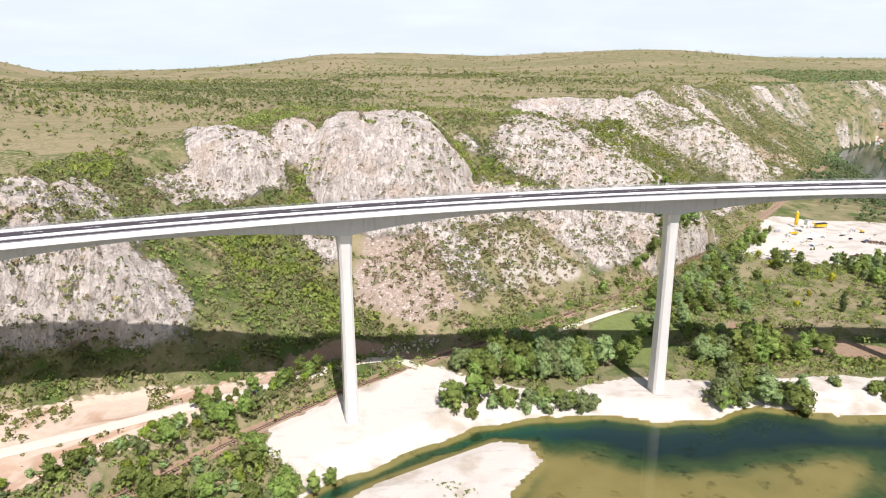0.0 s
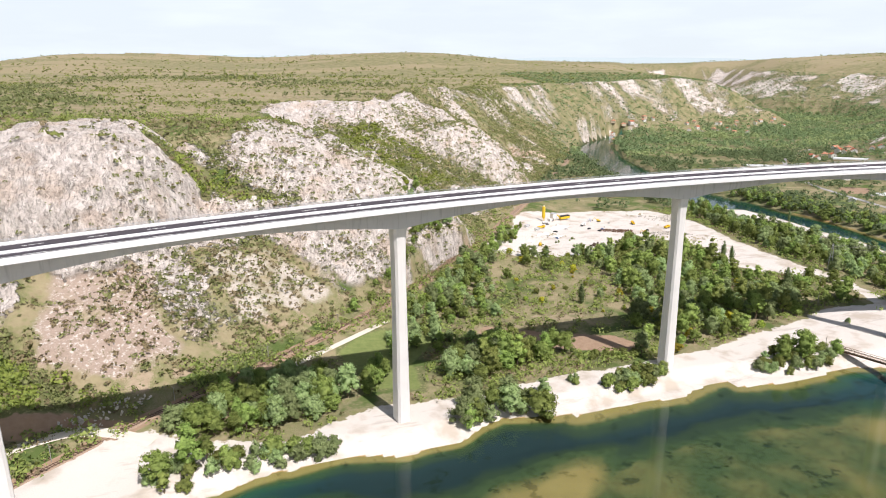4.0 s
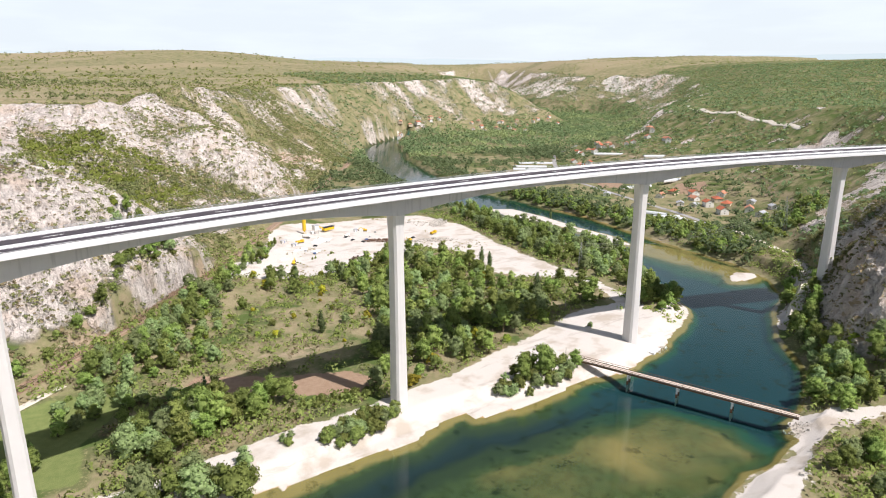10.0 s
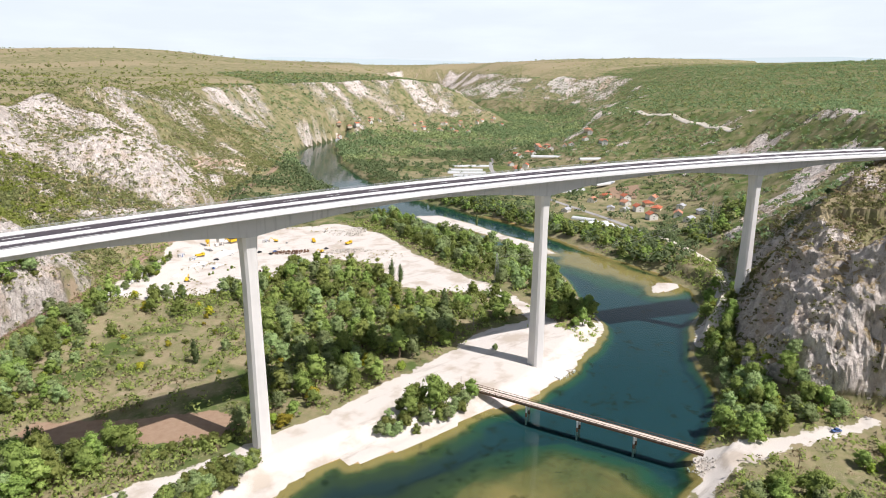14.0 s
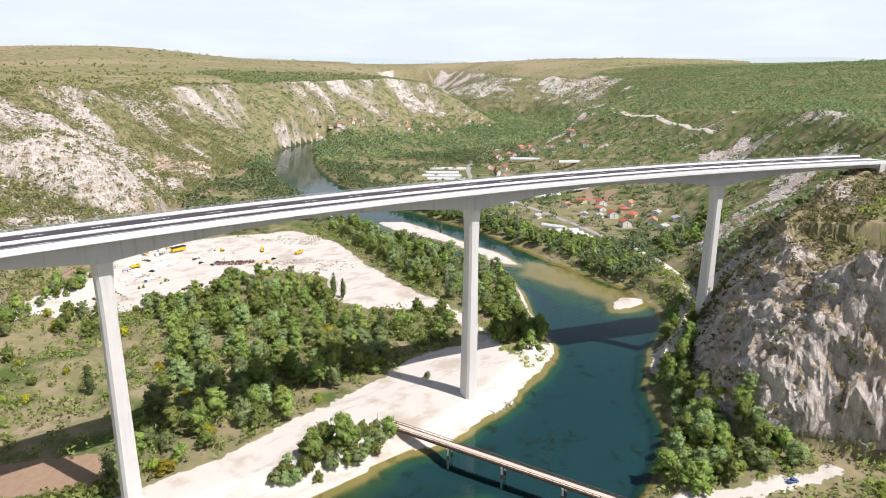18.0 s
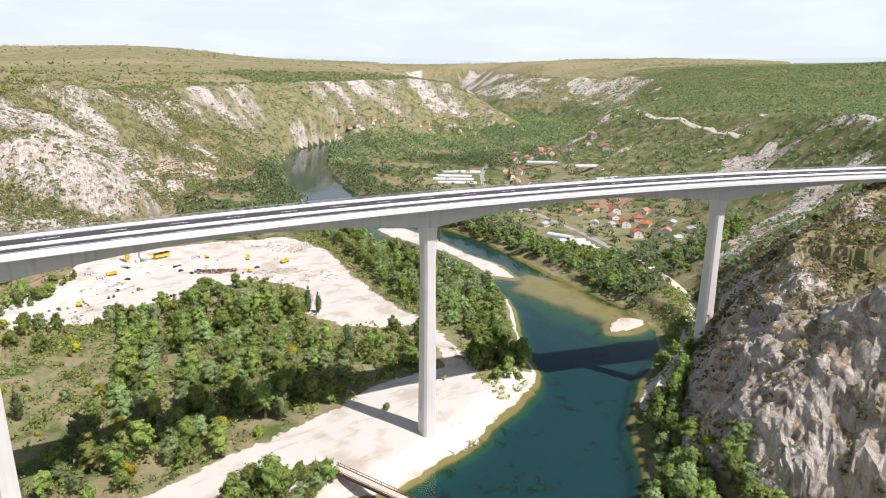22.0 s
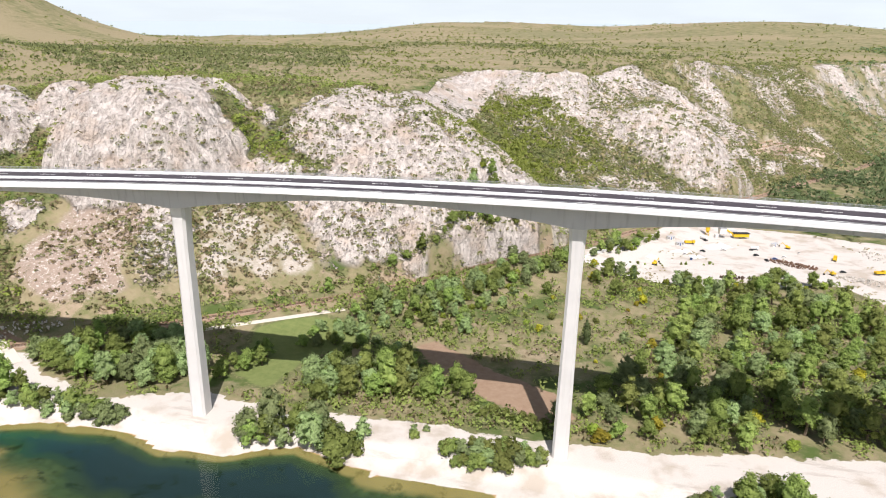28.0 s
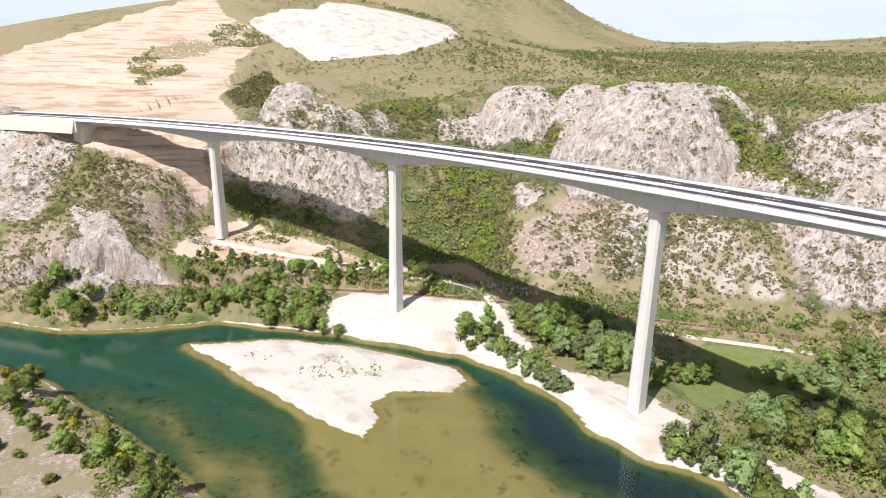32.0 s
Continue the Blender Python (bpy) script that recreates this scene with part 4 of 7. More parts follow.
# ---- viaduct ----
ARC_C, ARC_R, ARC_TURN = (249.8, 294.8), 925.0, radians(-1.3)
SPAN, END = 147.0, 105.0
S_WEST, S_EAST = -3 * SPAN - END - 12, 2 * SPAN + END


def deck_at(s, across=0.0):
    """A place on the deck's axis, s along it and across to the north; plan only, with its heading."""
    a = s / ARC_R
    lx, ly = (ARC_R + across) * math.sin(a), (ARC_R + across) * math.cos(a) - ARC_R
    c, n = math.cos(ARC_TURN), math.sin(ARC_TURN)
    return ARC_C[0] + c * lx - n * ly, ARC_C[1] + n * lx + c * ly, ARC_TURN - a


def deck_z(s):
    return 104.0 + 0.0105 * s


SUPER = 0.05      # crossfall, up to the north


def sweep(section, s0, s1, step=3.0, zfun=None, cap=True):
    """A strip of constant section (across, up) along the deck."""
    n = max(2, int(round((s1 - s0) / step)) + 1)
    verts, faces, k = [], [], len(section)
    for i in range(n):
        s = s0 + (s1 - s0) * i / (n - 1)
        base = deck_z(s)
        pts = zfun(s) if zfun else section
        for a, u in pts:
            x, y, _ = deck_at(s, a)
            verts.append((x, y, base + SUPER * a + u))
    for i in range(n - 1):
        for j in range(k):
            p, q = i * k + j, i * k + (j + 1) % k
            faces.append((p, q, q + k, p + k))
    if cap:
        faces += [tuple(range(k))[::-1], tuple((n - 1) * k + j for j in range(k))]
    return verts, faces


def deck_part(name, section, s0, s1, material, parent, label="", step=3.0, zfun=None):
    v, f = sweep(section, s0, s1, step, zfun)
    me = mesh_of(name, v, f, material)
    return part(name, me, material, parent, label)


PIER_S = [-441 + SPAN * i for i in range(6)]


def girder_depth(s):
    d = min(abs(s - p) for p in PIER_S)
    half = SPAN / 2
    return 3.4 + 5.5 * max(0.0, 1 - d / half) ** 1.9


def girder_section(s):
    h = girder_depth(s)
    return [(-5.2, -0.6), (-4.6, -h - 0.6), (4.6, -h - 0.6), (5.2, -0.6)]


viaduct = thing("viaduct", "tall curved concrete motorway viaduct on slender piers", "bridge", at=(0, 0, 0))
cuts = [S_WEST] + [(a + b) / 2 for a, b in zip(PIER_S[:-1], PIER_S[1:])] + [S_EAST]
for a, b in zip(cuts[:-1], cuts[1:]):
    deck_part("box_girder", girder_section(0), a + 0.02, b - 0.02, M_GIRDER, viaduct, "haunched grey concrete box girder", 3.0, girder_section)
deck_part("deck_slab", [(-10.9, -0.35), (-10.9, -0.02), (10.9, -0.02), (10.9, -0.35), (5.3, -0.62), (-5.3, -0.62)], S_WEST, S_EAST, M_GIRDER, viaduct, "wide cantilevered concrete deck slab", 4.0)
for side in (-1, 1):
    e = 10.9 * side
    sec = [(e + 0.25 * side, -0.75), (e + 0.25 * side, 0.45), (e - 0.1 * side, 0.5), (e - 0.2 * side, 0.28), (e - 1.9 * side, 0.25), (e - 1.9 * side, 0.0), (e - 0.05 * side, 0.0), (e - 0.05 * side, -0.75)]
    deck_part("edge_beam", sec[::-side], S_WEST, S_EAST, M_PARAPET, viaduct, "white concrete edge beam and walkway", 4.0)
    i = 8.9 * side
    deck_part("crash_barrier", [(i - 0.2 * side, 0.0), (i - 0.2 * side, 0.25), (i + 0.05 * side, 0.8), (i + 0.28 * side, 0.8), (i + 0.3 * side, 0.26), (i + 0.3 * side, 0.0)][::side], S_WEST, S_EAST, M_PARAPET, viaduct, "white concrete crash barrier", 4.0)
    road = deck_part("carriageway", [(1.5 * side, -0.02), (1.5 * side, 0.03), (8.7 * side, 0.03), (8.7 * side, -0.02)][::-side], S_WEST, S_EAST, M_ASPHALT, viaduct, "dark new asphalt carriageway", 4.0)
    for line in (2.0, 8.2):
        deck_part("edge_line", [((line - 0.1) * side, 0.032), ((line - 0.1) * side, 0.036), ((line + 0.1) * side, 0.036), ((line + 0.1) * side, 0.032)][::-side], S_WEST, S_EAST, M_PAINT, road, "", 6.0)
deck_part("median", [(-1.5, -0.02), (-1.5, 0.14), (1.5, 0.14), (1.5, -0.02)], S_WEST, S_EAST, M_PARAPET, viaduct, "pale concrete central reserve", 4.0)


def lane_dash(side, s, parent, cache={}):
    x, y, a = deck_at(s, 5.1 * side)
    if not cache:
        bm = bmesh.new()
        box(bm, -3.0, -0.15, 0, 3.0, 0.15, 0.012)
        cache["m"] = bpy.data.meshes.new("lane_dash")
        bm.to_mesh(cache["m"])
        bm.free()
        cache["m"].materials.append(M_PAINT)
    ob = new("lane_dash", cache["m"])
    ob.parent = parent
    ob.matrix_world = Matrix.Translation((x, y, deck_z(s) + SUPER * 5.1 * side + 0.045)) @ Matrix.Rotation(a, 4, "Z") @ Matrix.Rotation(SUPER, 4, "X") @ Matrix.Rotation(-0.0105, 4, "Y")
    return ob


for side in (-1, 1):
    s = S_WEST + 8
    while s < S_EAST - 4:
        lane_dash(side, s, viaduct)
        s += 18.4

PIER_BASE = [28.0, 4.0, 2.4, 4.0, 5.5, 22.0]
for s, zb in zip(PIER_S, PIER_BASE):
    x, y, a = deck_at(s)
    top = deck_z(s) - girder_depth(s) - 0.58
    bm = bmesh.new()
    rings = []
    for f, hw, hd in ((0.0, 3.9, 3.0), (0.5, 3.45, 2.6), (0.8, 3.2, 2.4), (0.92, 3.3, 2.6), (1.0, 3.7, 3.0)):
        z = zb - 3 + (top - zb + 3) * f
        ch = 0.95
        pts = [(-hd, -hw + ch), (-hd + ch, -hw), (hd - ch, -hw), (hd, -hw + ch), (hd, hw - ch), (hd - ch, hw), (-hd + ch, hw), (-hd, hw - ch)]
        rings.append([bm.verts.new((px, py, z)) for px, py in pts])
    for r0, r1 in zip(rings[:-1], rings[1:]):
        for i in range(8):
            bm.faces.new((r0[i], r0[(i + 1) % 8], r1[(i + 1) % 8], r1[i]))
    bm.faces.new(rings[-1])
    bm.faces.new(rings[0][::-1])
    pier = part("pier", bm, M_PIER, viaduct, "pale octagonal concrete pier, flared at the head")
    pier.matrix_world = pose(x, y, 0, 0, 0, math.degrees(a))

# ---- vegetation ----
rng = np.random.default_rng(7)


def leaf_cloud(blobs, count, size, seed, squash=0.75, centre=None):
    """Leaf tufts on the outside of a cluster of blobs (x, y, z, radius): points, quads and soft normals."""
    r = np.random.default_rng(seed)
    blobs = np.asarray(blobs, float)
    w = blobs[:, 3] ** 2
    pick = r.choice(len(blobs), count, p=w / w.sum())
    d = r.normal(size=(count, 3))
    d[:, 2] = np.where(d[:, 2] < -0.35, -d[:, 2], d[:, 2])
    d /= np.linalg.norm(d, axis=1)[:, None]
    b = blobs[pick]
    c = b[:, :3] + d * (b[:, 3] * r.uniform(0.6, 1.0, count) * r.choice((1.0, 1.15, 1.4), count, p=(0.55, 0.3, 0.15)))[:, None] * (1, 1, squash)
    centre = np.array(centre if centre is not None else blobs[:, :3].mean(0))
    n = 0.35 * d + 1.15 * (c - centre) / (np.linalg.norm(c - centre, axis=1)[:, None] + 1e-6)
    n /= np.linalg.norm(n, axis=1)[:, None]
    n = n * 0.75 + r.normal(size=(count, 3)) * 0.2 + (0, 0, 0.3)
    n /= np.linalg.norm(n, axis=1)[:, None]
    face = n + r.normal(size=(count, 3)) * 0.6
    face /= np.linalg.norm(face, axis=1)[:, None]
    t = np.cross(face, r.normal(size=(count, 3)))
    t /= np.linalg.norm(t, axis=1)[:, None] + 1e-9
    u = np.cross(face, t)
    s = (size * r.uniform(0.6, 1.3, count))[:, None]
    v = np.stack([c + t * s * 1.3, c - t * s * 0.65 + u * s * 1.05, c - t * s * 0.75 - u * s], 1).reshape(-1, 3)
    f = np.arange(count * 3).reshape(-1, 3)
    return v, f, np.repeat(n, 3, 0)


def crown_mesh(name, blobs, count, size, material, seed, squash=0.8, core=0.68):
    v, f, n = leaf_cloud(blobs, count, size, seed, squash)
    bm = bmesh.new()
    mid = np.mean(np.asarray(blobs, float), axis=0)
    wide = np.percentile(np.hypot(np.asarray(blobs, float)[:, 0], np.asarray(blobs, float)[:, 1]), 70)
    tall = np.ptp(np.asarray(blobs, float)[:, 2]) * 0.33
    bmesh.ops.create_icosphere(bm, subdivisions=2, radius=1.0, matrix=Matrix.Translation((mid[0], mid[1], mid[2])) @ Matrix.Diagonal((wide * 0.8 + 0.1 * mid[3], wide * 0.8 + 0.1 * mid[3], tall, 1)))
    for x, y, z, rad in blobs:
        bmesh.ops.create_icosphere(bm, subdivisions=1, radius=rad * core, matrix=Matrix.Translation((x, y, z)) @ Matrix.Diagonal((1, 1, squash, 1)))
    r = random.Random(seed)
    for vert in bm.verts:
        vert.co += Vector((r.uniform(-1, 1), r.uniform(-1, 1), r.uniform(-1, 1))) * 0.22
    bm.verts.index_update()
    cv = [tuple(q.co) for q in bm.verts]
    cn = [tuple((q.normal * 0.75 + Vector((0, 0, 0.3))).normalized()) for q in bm.verts]
    cf = [tuple(q.index for q in fc.verts) for fc in bm.faces]
    bm.free()
    me = bpy.data.meshes.new(name)
    me.from_pydata(v.tolist() + cv, [], f.tolist() + [tuple(i + len(v) for i in q) for q in cf])
    me.materials.append(material)
    me.shade_smooth()
    bm = None
    me.normals_split_custom_set_from_vertices(np.concatenate([n, np.array(cn)]).tolist())
    return me


def make_tree(name, label, height_m, radius, material, seed, style="round"):
    r = random.Random(seed)
    t = thing(name, label, "tree", at=(0, 0, -400))
    bm = bmesh.new()
    lean = (r.uniform(-0.4, 0.4), r.uniform(-0.4, 0.4))
    fork = height_m * (0.3 if style != "poplar" else 0.75)
    tube(bm, (0, 0, -0.6), (lean[0], lean[1], fork), 0.028 * height_m, 0.018 * height_m, 7)
    blobs = []
    if style == "poplar":
        for i in range(7):
            z = height_m * (0.14 + 0.125 * i)
            blobs.append((r.uniform(-0.3, 0.3), r.uniform(-0.3, 0.3), z, radius * (0.75, 1, 1.05, 1, 0.85, 0.65, 0.4)[i]))
    else:
        k = {"round": 19, "tall": 20, "bush": 12}.get(style, 22)
        for i in range(k):
            a = 2.4 * i + r.uniform(-0.4, 0.4)
            lev = (i + 0.5) / k
            q = radius * (0.76 - 0.46 * lev ** 2) * r.uniform(0.35, 1.12) if i < k - 1 else 0.0
            z = height_m * ((0.2 + 0.62 * lev) if style != "bush" else (0.1 + 0.66 * lev)) * r.uniform(0.92, 1.08)
            blobs.append((q * math.cos(a), q * math.sin(a), z, radius * r.uniform(0.24, 0.46) * (1.0 - 0.2 * lev)))
        for x, y, z, rad in blobs[1:6]:
            tube(bm, (lean[0], lean[1], fork * 0.95), (x, y, z), 0.014 * height_m, 0.005 * height_m, 5)
    part("trunk", bm, M_BARK, t)
    part("crown", crown_mesh("crown", blobs, {"poplar": 800, "bush": 640}.get(style, 1320), 0.026 * radius + 0.15, material, seed, 0.85 if style != "poplar" else 1.25), material, t)
    return t


TREES = {
    "round": [make_tree("broadleaf_tree", "full green broadleaf tree on the valley floor", h, r, M_LEAF, s) for h, r, s in ((11.0, 4.7, 1), (9.0, 4.3, 2), (13, 5.0, 3), (12, 4.2, 4))],
    "tall": [make_tree("ash_tree", "tall light green ash tree of the riverside wood", h, r, M_ASH, s, "tall") for h, r, s in ((15.5, 4.3, 6), (14, 4.8, 7), (16.5, 3.8, 8))],
    "willow": [make_tree("willow_tree", "grey-green willow with a wide billowing crown", h, r, M_WILLOW, s, "willow") for h, r, s in ((11, 5.2, 11), (9, 4.4, 12), (12.5, 4.6, 13))],
    "osier": [make_tree("willow_shrub", "grey-green willow shrub on river gravel", h, r, M_WILLOW, s, "bush") for h, r, s in ((5.2, 2.7, 61), (4.4, 3.0, 62), (5.8, 2.4, 63))],
    "lime": [make_tree("yellow_green_bush", "bright yellow-green rounded bush", h, r, M_LIME, s, "bush") for h, r, s in ((4.6, 2.8, 45), (5.4, 2.5, 46))],
    "alder": [make_tree("alder_tree", "dark green alder leafy to the water", h, r, M_LEAF, s, "bush") for h, r, s in ((11, 5.4, 48), (9.5, 5.8, 49), (12.5, 5.0, 50))],
    "poplar": [make_tree("poplar_tree", "narrow upright dark green poplar", h, r, M_POPLAR, s, "poplar") for h, r, s in ((17, 2.6, 21), (14, 2.3, 22))],
    "yellow": [make_tree("yellowing_tree", "small tree with yellowing leaves", 6.0, 3.0, M_YELLOW, 31)],
    "bush": [make_tree("riverside_bush", "dense low green riverside bush", h, r, M_SHRUB, s, "bush") for h, r, s in ((4.8, 2.9, 41), (4.2, 3.2, 42), (5.6, 2.6, 43))],
}


def plant(kind, x, y, scale=1.0, group="", label="", sink=0.3):
    src = TREES[kind][rng.integers(len(TREES[kind]))]
    ob = copy_thing(src, Matrix.Translation((x, y, float(ground_z(x, y)) - sink)) @ Matrix.Rotation(rng.uniform(0, 6.28), 4, "Z") @ Matrix.Diagonal((scale * rng.uniform(0.9, 1.12), scale * rng.uniform(0.9, 1.12), scale * rng.uniform(0.85, 1.2), 1)))
    return tagged(ob, label, "", group)


def scatter(poly, spacing, margin=0.0, seed=0, jitter=0.42):
    """Uneven places inside a polygon, about so far apart."""
    r = np.random.default_rng(seed)
    lo, hi = poly[:, :2].min(0), poly[:, :2].max(0)
    xs, ys = np.meshgrid(np.arange(lo[0], hi[0], spacing), np.arange(lo[1], hi[1], spacing * 0.87))
    xs = xs + (np.arange(xs.shape[0]) % 2)[:, None] * spacing / 2
    xs, ys = xs + r.uniform(-jitter, jitter, xs.shape) * spacing, ys + r.uniform(-jitter, jitter, ys.shape) * spacing
    xs, ys = xs.ravel(), ys.ravel()
    keep = signed(xs, ys, poly, 10) > margin
    return list(zip(xs[keep], ys[keep]))


def grove(poly, spacing, mix, group, scale=(0.75, 1.15), seed=0, thin=0.0, label=""):
    poly = at_datum(poly)
    kinds, weights = zip(*mix.items())
    w = np.array(weights, float) / sum(weights)
    for x, y in scatter(poly, spacing, 0.0, seed):
        if rng.random() < thin or ground_z(x, y) < 0.15 or float(seg_dist(np.array([x]), np.array([y]), RIVER_ROAD, False)[0][0]) < 7 or float(seg_dist(np.array([x]), np.array([y]), RAIL[5:, :2], False)[0][0]) < 8.5:
            continue
        plant(str(rng.choice(kinds, p=w)), x, y, rng.uniform(*scale), group, label)


grove([(246, 313), (270, 305), (329, 314), (371, 328), (400, 342), (408, 375), (412, 410), (414, 440), (420, 470), (398, 490), (345, 500), (318, 494), (306, 450), (292, 392), (276, 364), (256, 352)], 11.2,
      {"round": 3.5, "tall": 4, "willow": 4, "yellow": 0.5, "lime": 1}, "trees of the riverside wood", (0.8, 1.45), 1, 0.05)
grove([(406, 345), (440, 336), (456, 362), (462, 386), (438, 394), (418, 408)], 9.0, {"bush": 4, "round": 2}, "shrubs between wood and track", (0.7, 1.2), 51, 0.12)
grove([(112, 372), (140, 416), (168, 447), (222, 505), (285, 590), (300, 604), (266, 535), (240, 500), (206, 446), (188, 404), (166, 388), (148, 366), (122, 360)], 8.6, {"round": 4, "willow": 5, "bush": 2, "lime": 2, "tall": 1}, "trees below the railway", (0.65, 1.1), 2, 0.06)
grove([(92, 404), (146, 462), (203, 522), (213, 514), (158, 450), (106, 402)], 8.0, {"bush": 4, "lime": 1.5, "round": 3}, "bushes above the railway", (0.8, 1.3), 52, 0.05)
grove([(246, 522), (280, 510), (310, 499), (372, 514), (416, 532), (416, 522), (372, 504), (310, 489), (262, 506)], 7.5, {"bush": 1.5, "osier": 1, "lime": 2, "round": 2, "willow": 1, "yellow": 0.7}, "bushes along the yard", (0.8, 1.25), 53, 0.1)
grove([(200, 425), (225, 395), (280, 365), (300, 480), (255, 505), (225, 460)], 14, {"bush": 4, "lime": 4, "yellow": 1.8, "round": 1}, "bushes in the meadow", (0.4, 0.95), 3, 0.3)
grove([(167, 543), (204, 534), (233, 492), (207, 426), (194, 388), (171, 376), (153, 390)], 9.5, {"bush": 4, "willow": 3, "round": 2, "lime": 1.5}, "bushes between railway and meadow", (0.7, 1.15), 64, 0.08)
grove([(2, 311), (12, 297), (32, 290), (56, 296), (76, 302), (86, 318), (70, 336), (45, 346), (20, 332)], 8.0, {"willow": 5, "round": 3}, "trees beside the viaduct", (1.05, 1.4), 4)
grove([(84, 320), (96, 314), (110, 330), (106, 350), (92, 345)], 8.0, {"round": 1}, "trees beside the viaduct", (0.8, 1.1), 5)
grove([(132, 303), (150, 303), (172, 318), (200, 319), (214, 324), (198, 338), (172, 346), (150, 346), (134, 330)], 8.5, {"willow": 4, "round": 4, "tall": 4, "alder": 1}, "trees by the gravel road", (1.05, 1.45), 6)
grove([(205, 315), (240, 309), (247, 315), (215, 324)], 4.0, {"bush": 1}, "hedge by the gravel road", (0.7, 1.1), 7)
grove([(104, 352), (146, 346), (170, 358), (160, 376), (120, 362)], 9.0, {"round": 1, "bush": 1, "willow": 1}, "trees behind the field", (0.7, 1.1), 8, 0.1)
grove([(-6, 275), (9, 266), (24, 272), (24, 282), (4, 287)], 5.5, {"round": 1, "bush": 1, "osier": 2}, "shrubs on the river bank", (1.0, 1.6), 9)
grove([(20, 281), (26, 272), (45, 273), (72, 275), (80, 281), (46, 284)], 4.6, {"bush": 1.5, "osier": 3, "lime": 0.6}, "shrubs on the river bank", (1.2, 1.9), 10)
grove([(120, 281), (136, 272), (172, 277), (178, 291), (152, 294)], 5.0, {"bush": 1.5, "osier": 2, "willow": 1, "alder": 1}, "shrubs on the river bank", (1.0, 1.7), 11)
grove([(180, 297), (192, 302), (207, 295), (196, 290)], 4.4, {"bush": 1, "osier": 1}, "shrubs on the river bank", (0.7, 1.1), 12, 0.15)
grove([(202, 288), (232, 297), (246, 290), (246, 284), (215, 280)], 3.8, {"bush": 2, "osier": 1}, "shrubs on the river bank", (1.0, 1.6), 13)
grove([(288, 278), (318, 292), (343, 289), (349, 276), (335, 270), (310, 272)], 4.6, {"bush": 3, "osier": 3, "round": 1}, "shrubs by the trestle bridge", (1.0, 1.5), 14)
grove([(440, 302), (468, 296), (484, 312), (494, 338), (470, 342), (452, 325)], 7.0, {"round": 3, "bush": 2}, "trees on the spit", (0.7, 1.15), 15)
grove([(486, 335), (518, 368), (545, 408), (557, 490), (545, 580), (550, 630), (518, 636), (510, 575), (490, 490), (480, 440), (480, 390), (478, 350)], 10.0, {"willow": 5, "round": 4}, "trees between river and yard", (0.85, 1.35), 16)
grove([(585, 292), (560, 276), (520, 258), (487, 236), (466, 214), (440, 194), (444, 178), (462, 200), (492, 224), (540, 246), (588, 268)], 6.0, {"round": 3, "bush": 4, "lime": 1.5, "yellow": 0.3}, "trees under the crag", (0.85, 1.35), 17)
grove([(404, 168), (416, 186), (434, 190), (452, 196), (478, 214), (474, 206), (468, 190), (462, 168), (458, 152), (436, 160), (420, 168)], 7.2, {"alder": 2, "round": 4, "willow": 2, "lime": 2.2}, "trees by the tunnel", (0.8, 1.15), 18, 0.02)
grove([(507, 254), (487, 237), (468, 220), (448, 205), (428, 195), (410, 189), (412, 180), (435, 183), (460, 198), (482, 216), (502, 234), (519, 249)], 5.2, {"round": 3, "bush": 2, "willow": 1.5, "lime": 1.2}, "trees along the water under the crag", (0.75, 1.15), 65, 0.03)
grove([(425, 140), (456, 134), (464, 120), (440, 105), (410, 120)], 7.5, {"lime": 3, "round": 2, "yellow": 0.8}, "trees beyond the tunnel road", (0.7, 1.1), 61, 0.1)
grove([(-88, 190), (-67, 194), (-50, 199), (-46, 212), (-70, 228), (-90, 224)], 6.5, {"bush": 1.5, "osier": 1, "round": 2, "lime": 1.5}, "trees on the north bank", (0.8, 1.3), 62, 0.04)
grove([(650, 700), (652, 622), (650, 558), (645, 501), (634, 447), (625, 400), (612, 356), (640, 350), (680, 390), (698, 424), (672, 470), (676, 520), (676, 587), (680, 660), (668, 703)], 8.8, {"alder": 1}, "alders along the east bank", (0.75, 1.15), 55, 0.04)
grove([(700, 330), (640, 345), (690, 385), (740, 390), (800, 385), (770, 340)], 11, {"alder": 3, "lime": 0.4}, "trees south of the village", (0.7, 1.05), 56, 0.1)
grove([(-160, 172), (-139, 200), (-118, 230), (-95, 248), (-84, 242), (-103, 219), (-124, 192), (-144, 162)], 6.0, {"bush": 2, "osier": 2, "lime": 2, "round": 1}, "bushes below the bench", (0.7, 1.1), 57, 0.08)
grove([(282, 533), (302, 537), (320, 544), (354, 552), (354, 558), (320, 551), (300, 545), (283, 541)], 4.2, {"bush": 2, "lime": 1}, "bushes across the yard", (0.3, 0.6), 58, 0.2)
grove([(274, 545), (294, 570), (314, 604), (306, 604), (294, 586), (272, 556)], 5.0, {"bush": 1.5, "osier": 1, "lime": 1, "round": 1}, "bushes along the yard", (0.6, 1.0), 59, 0.15)
grove([(345, 147), (358, 156), (384, 156), (396, 150), (400, 128), (360, 118)], 7.0, {"bush": 3, "willow": 3, "round": 2}, "trees on the south bank", (0.7, 1.1), 19, 0.1)
grove([(300, 150), (330, 146), (350, 120), (310, 110)], 8.5, {"osier": 1}, "bushes on the south bank", (0.6, 1.0), 54, 0.3)
grove([(-160, 84), (-131, 106), (-114, 142), (-100, 178), (-88, 190), (-92, 226), (-118, 192), (-126, 150), (-146, 122), (-168, 92)], 5.6, {"bush": 2, "osier": 1.5, "round": 2, "lime": 2}, "trees on the north bank", (0.8, 1.3), 20)
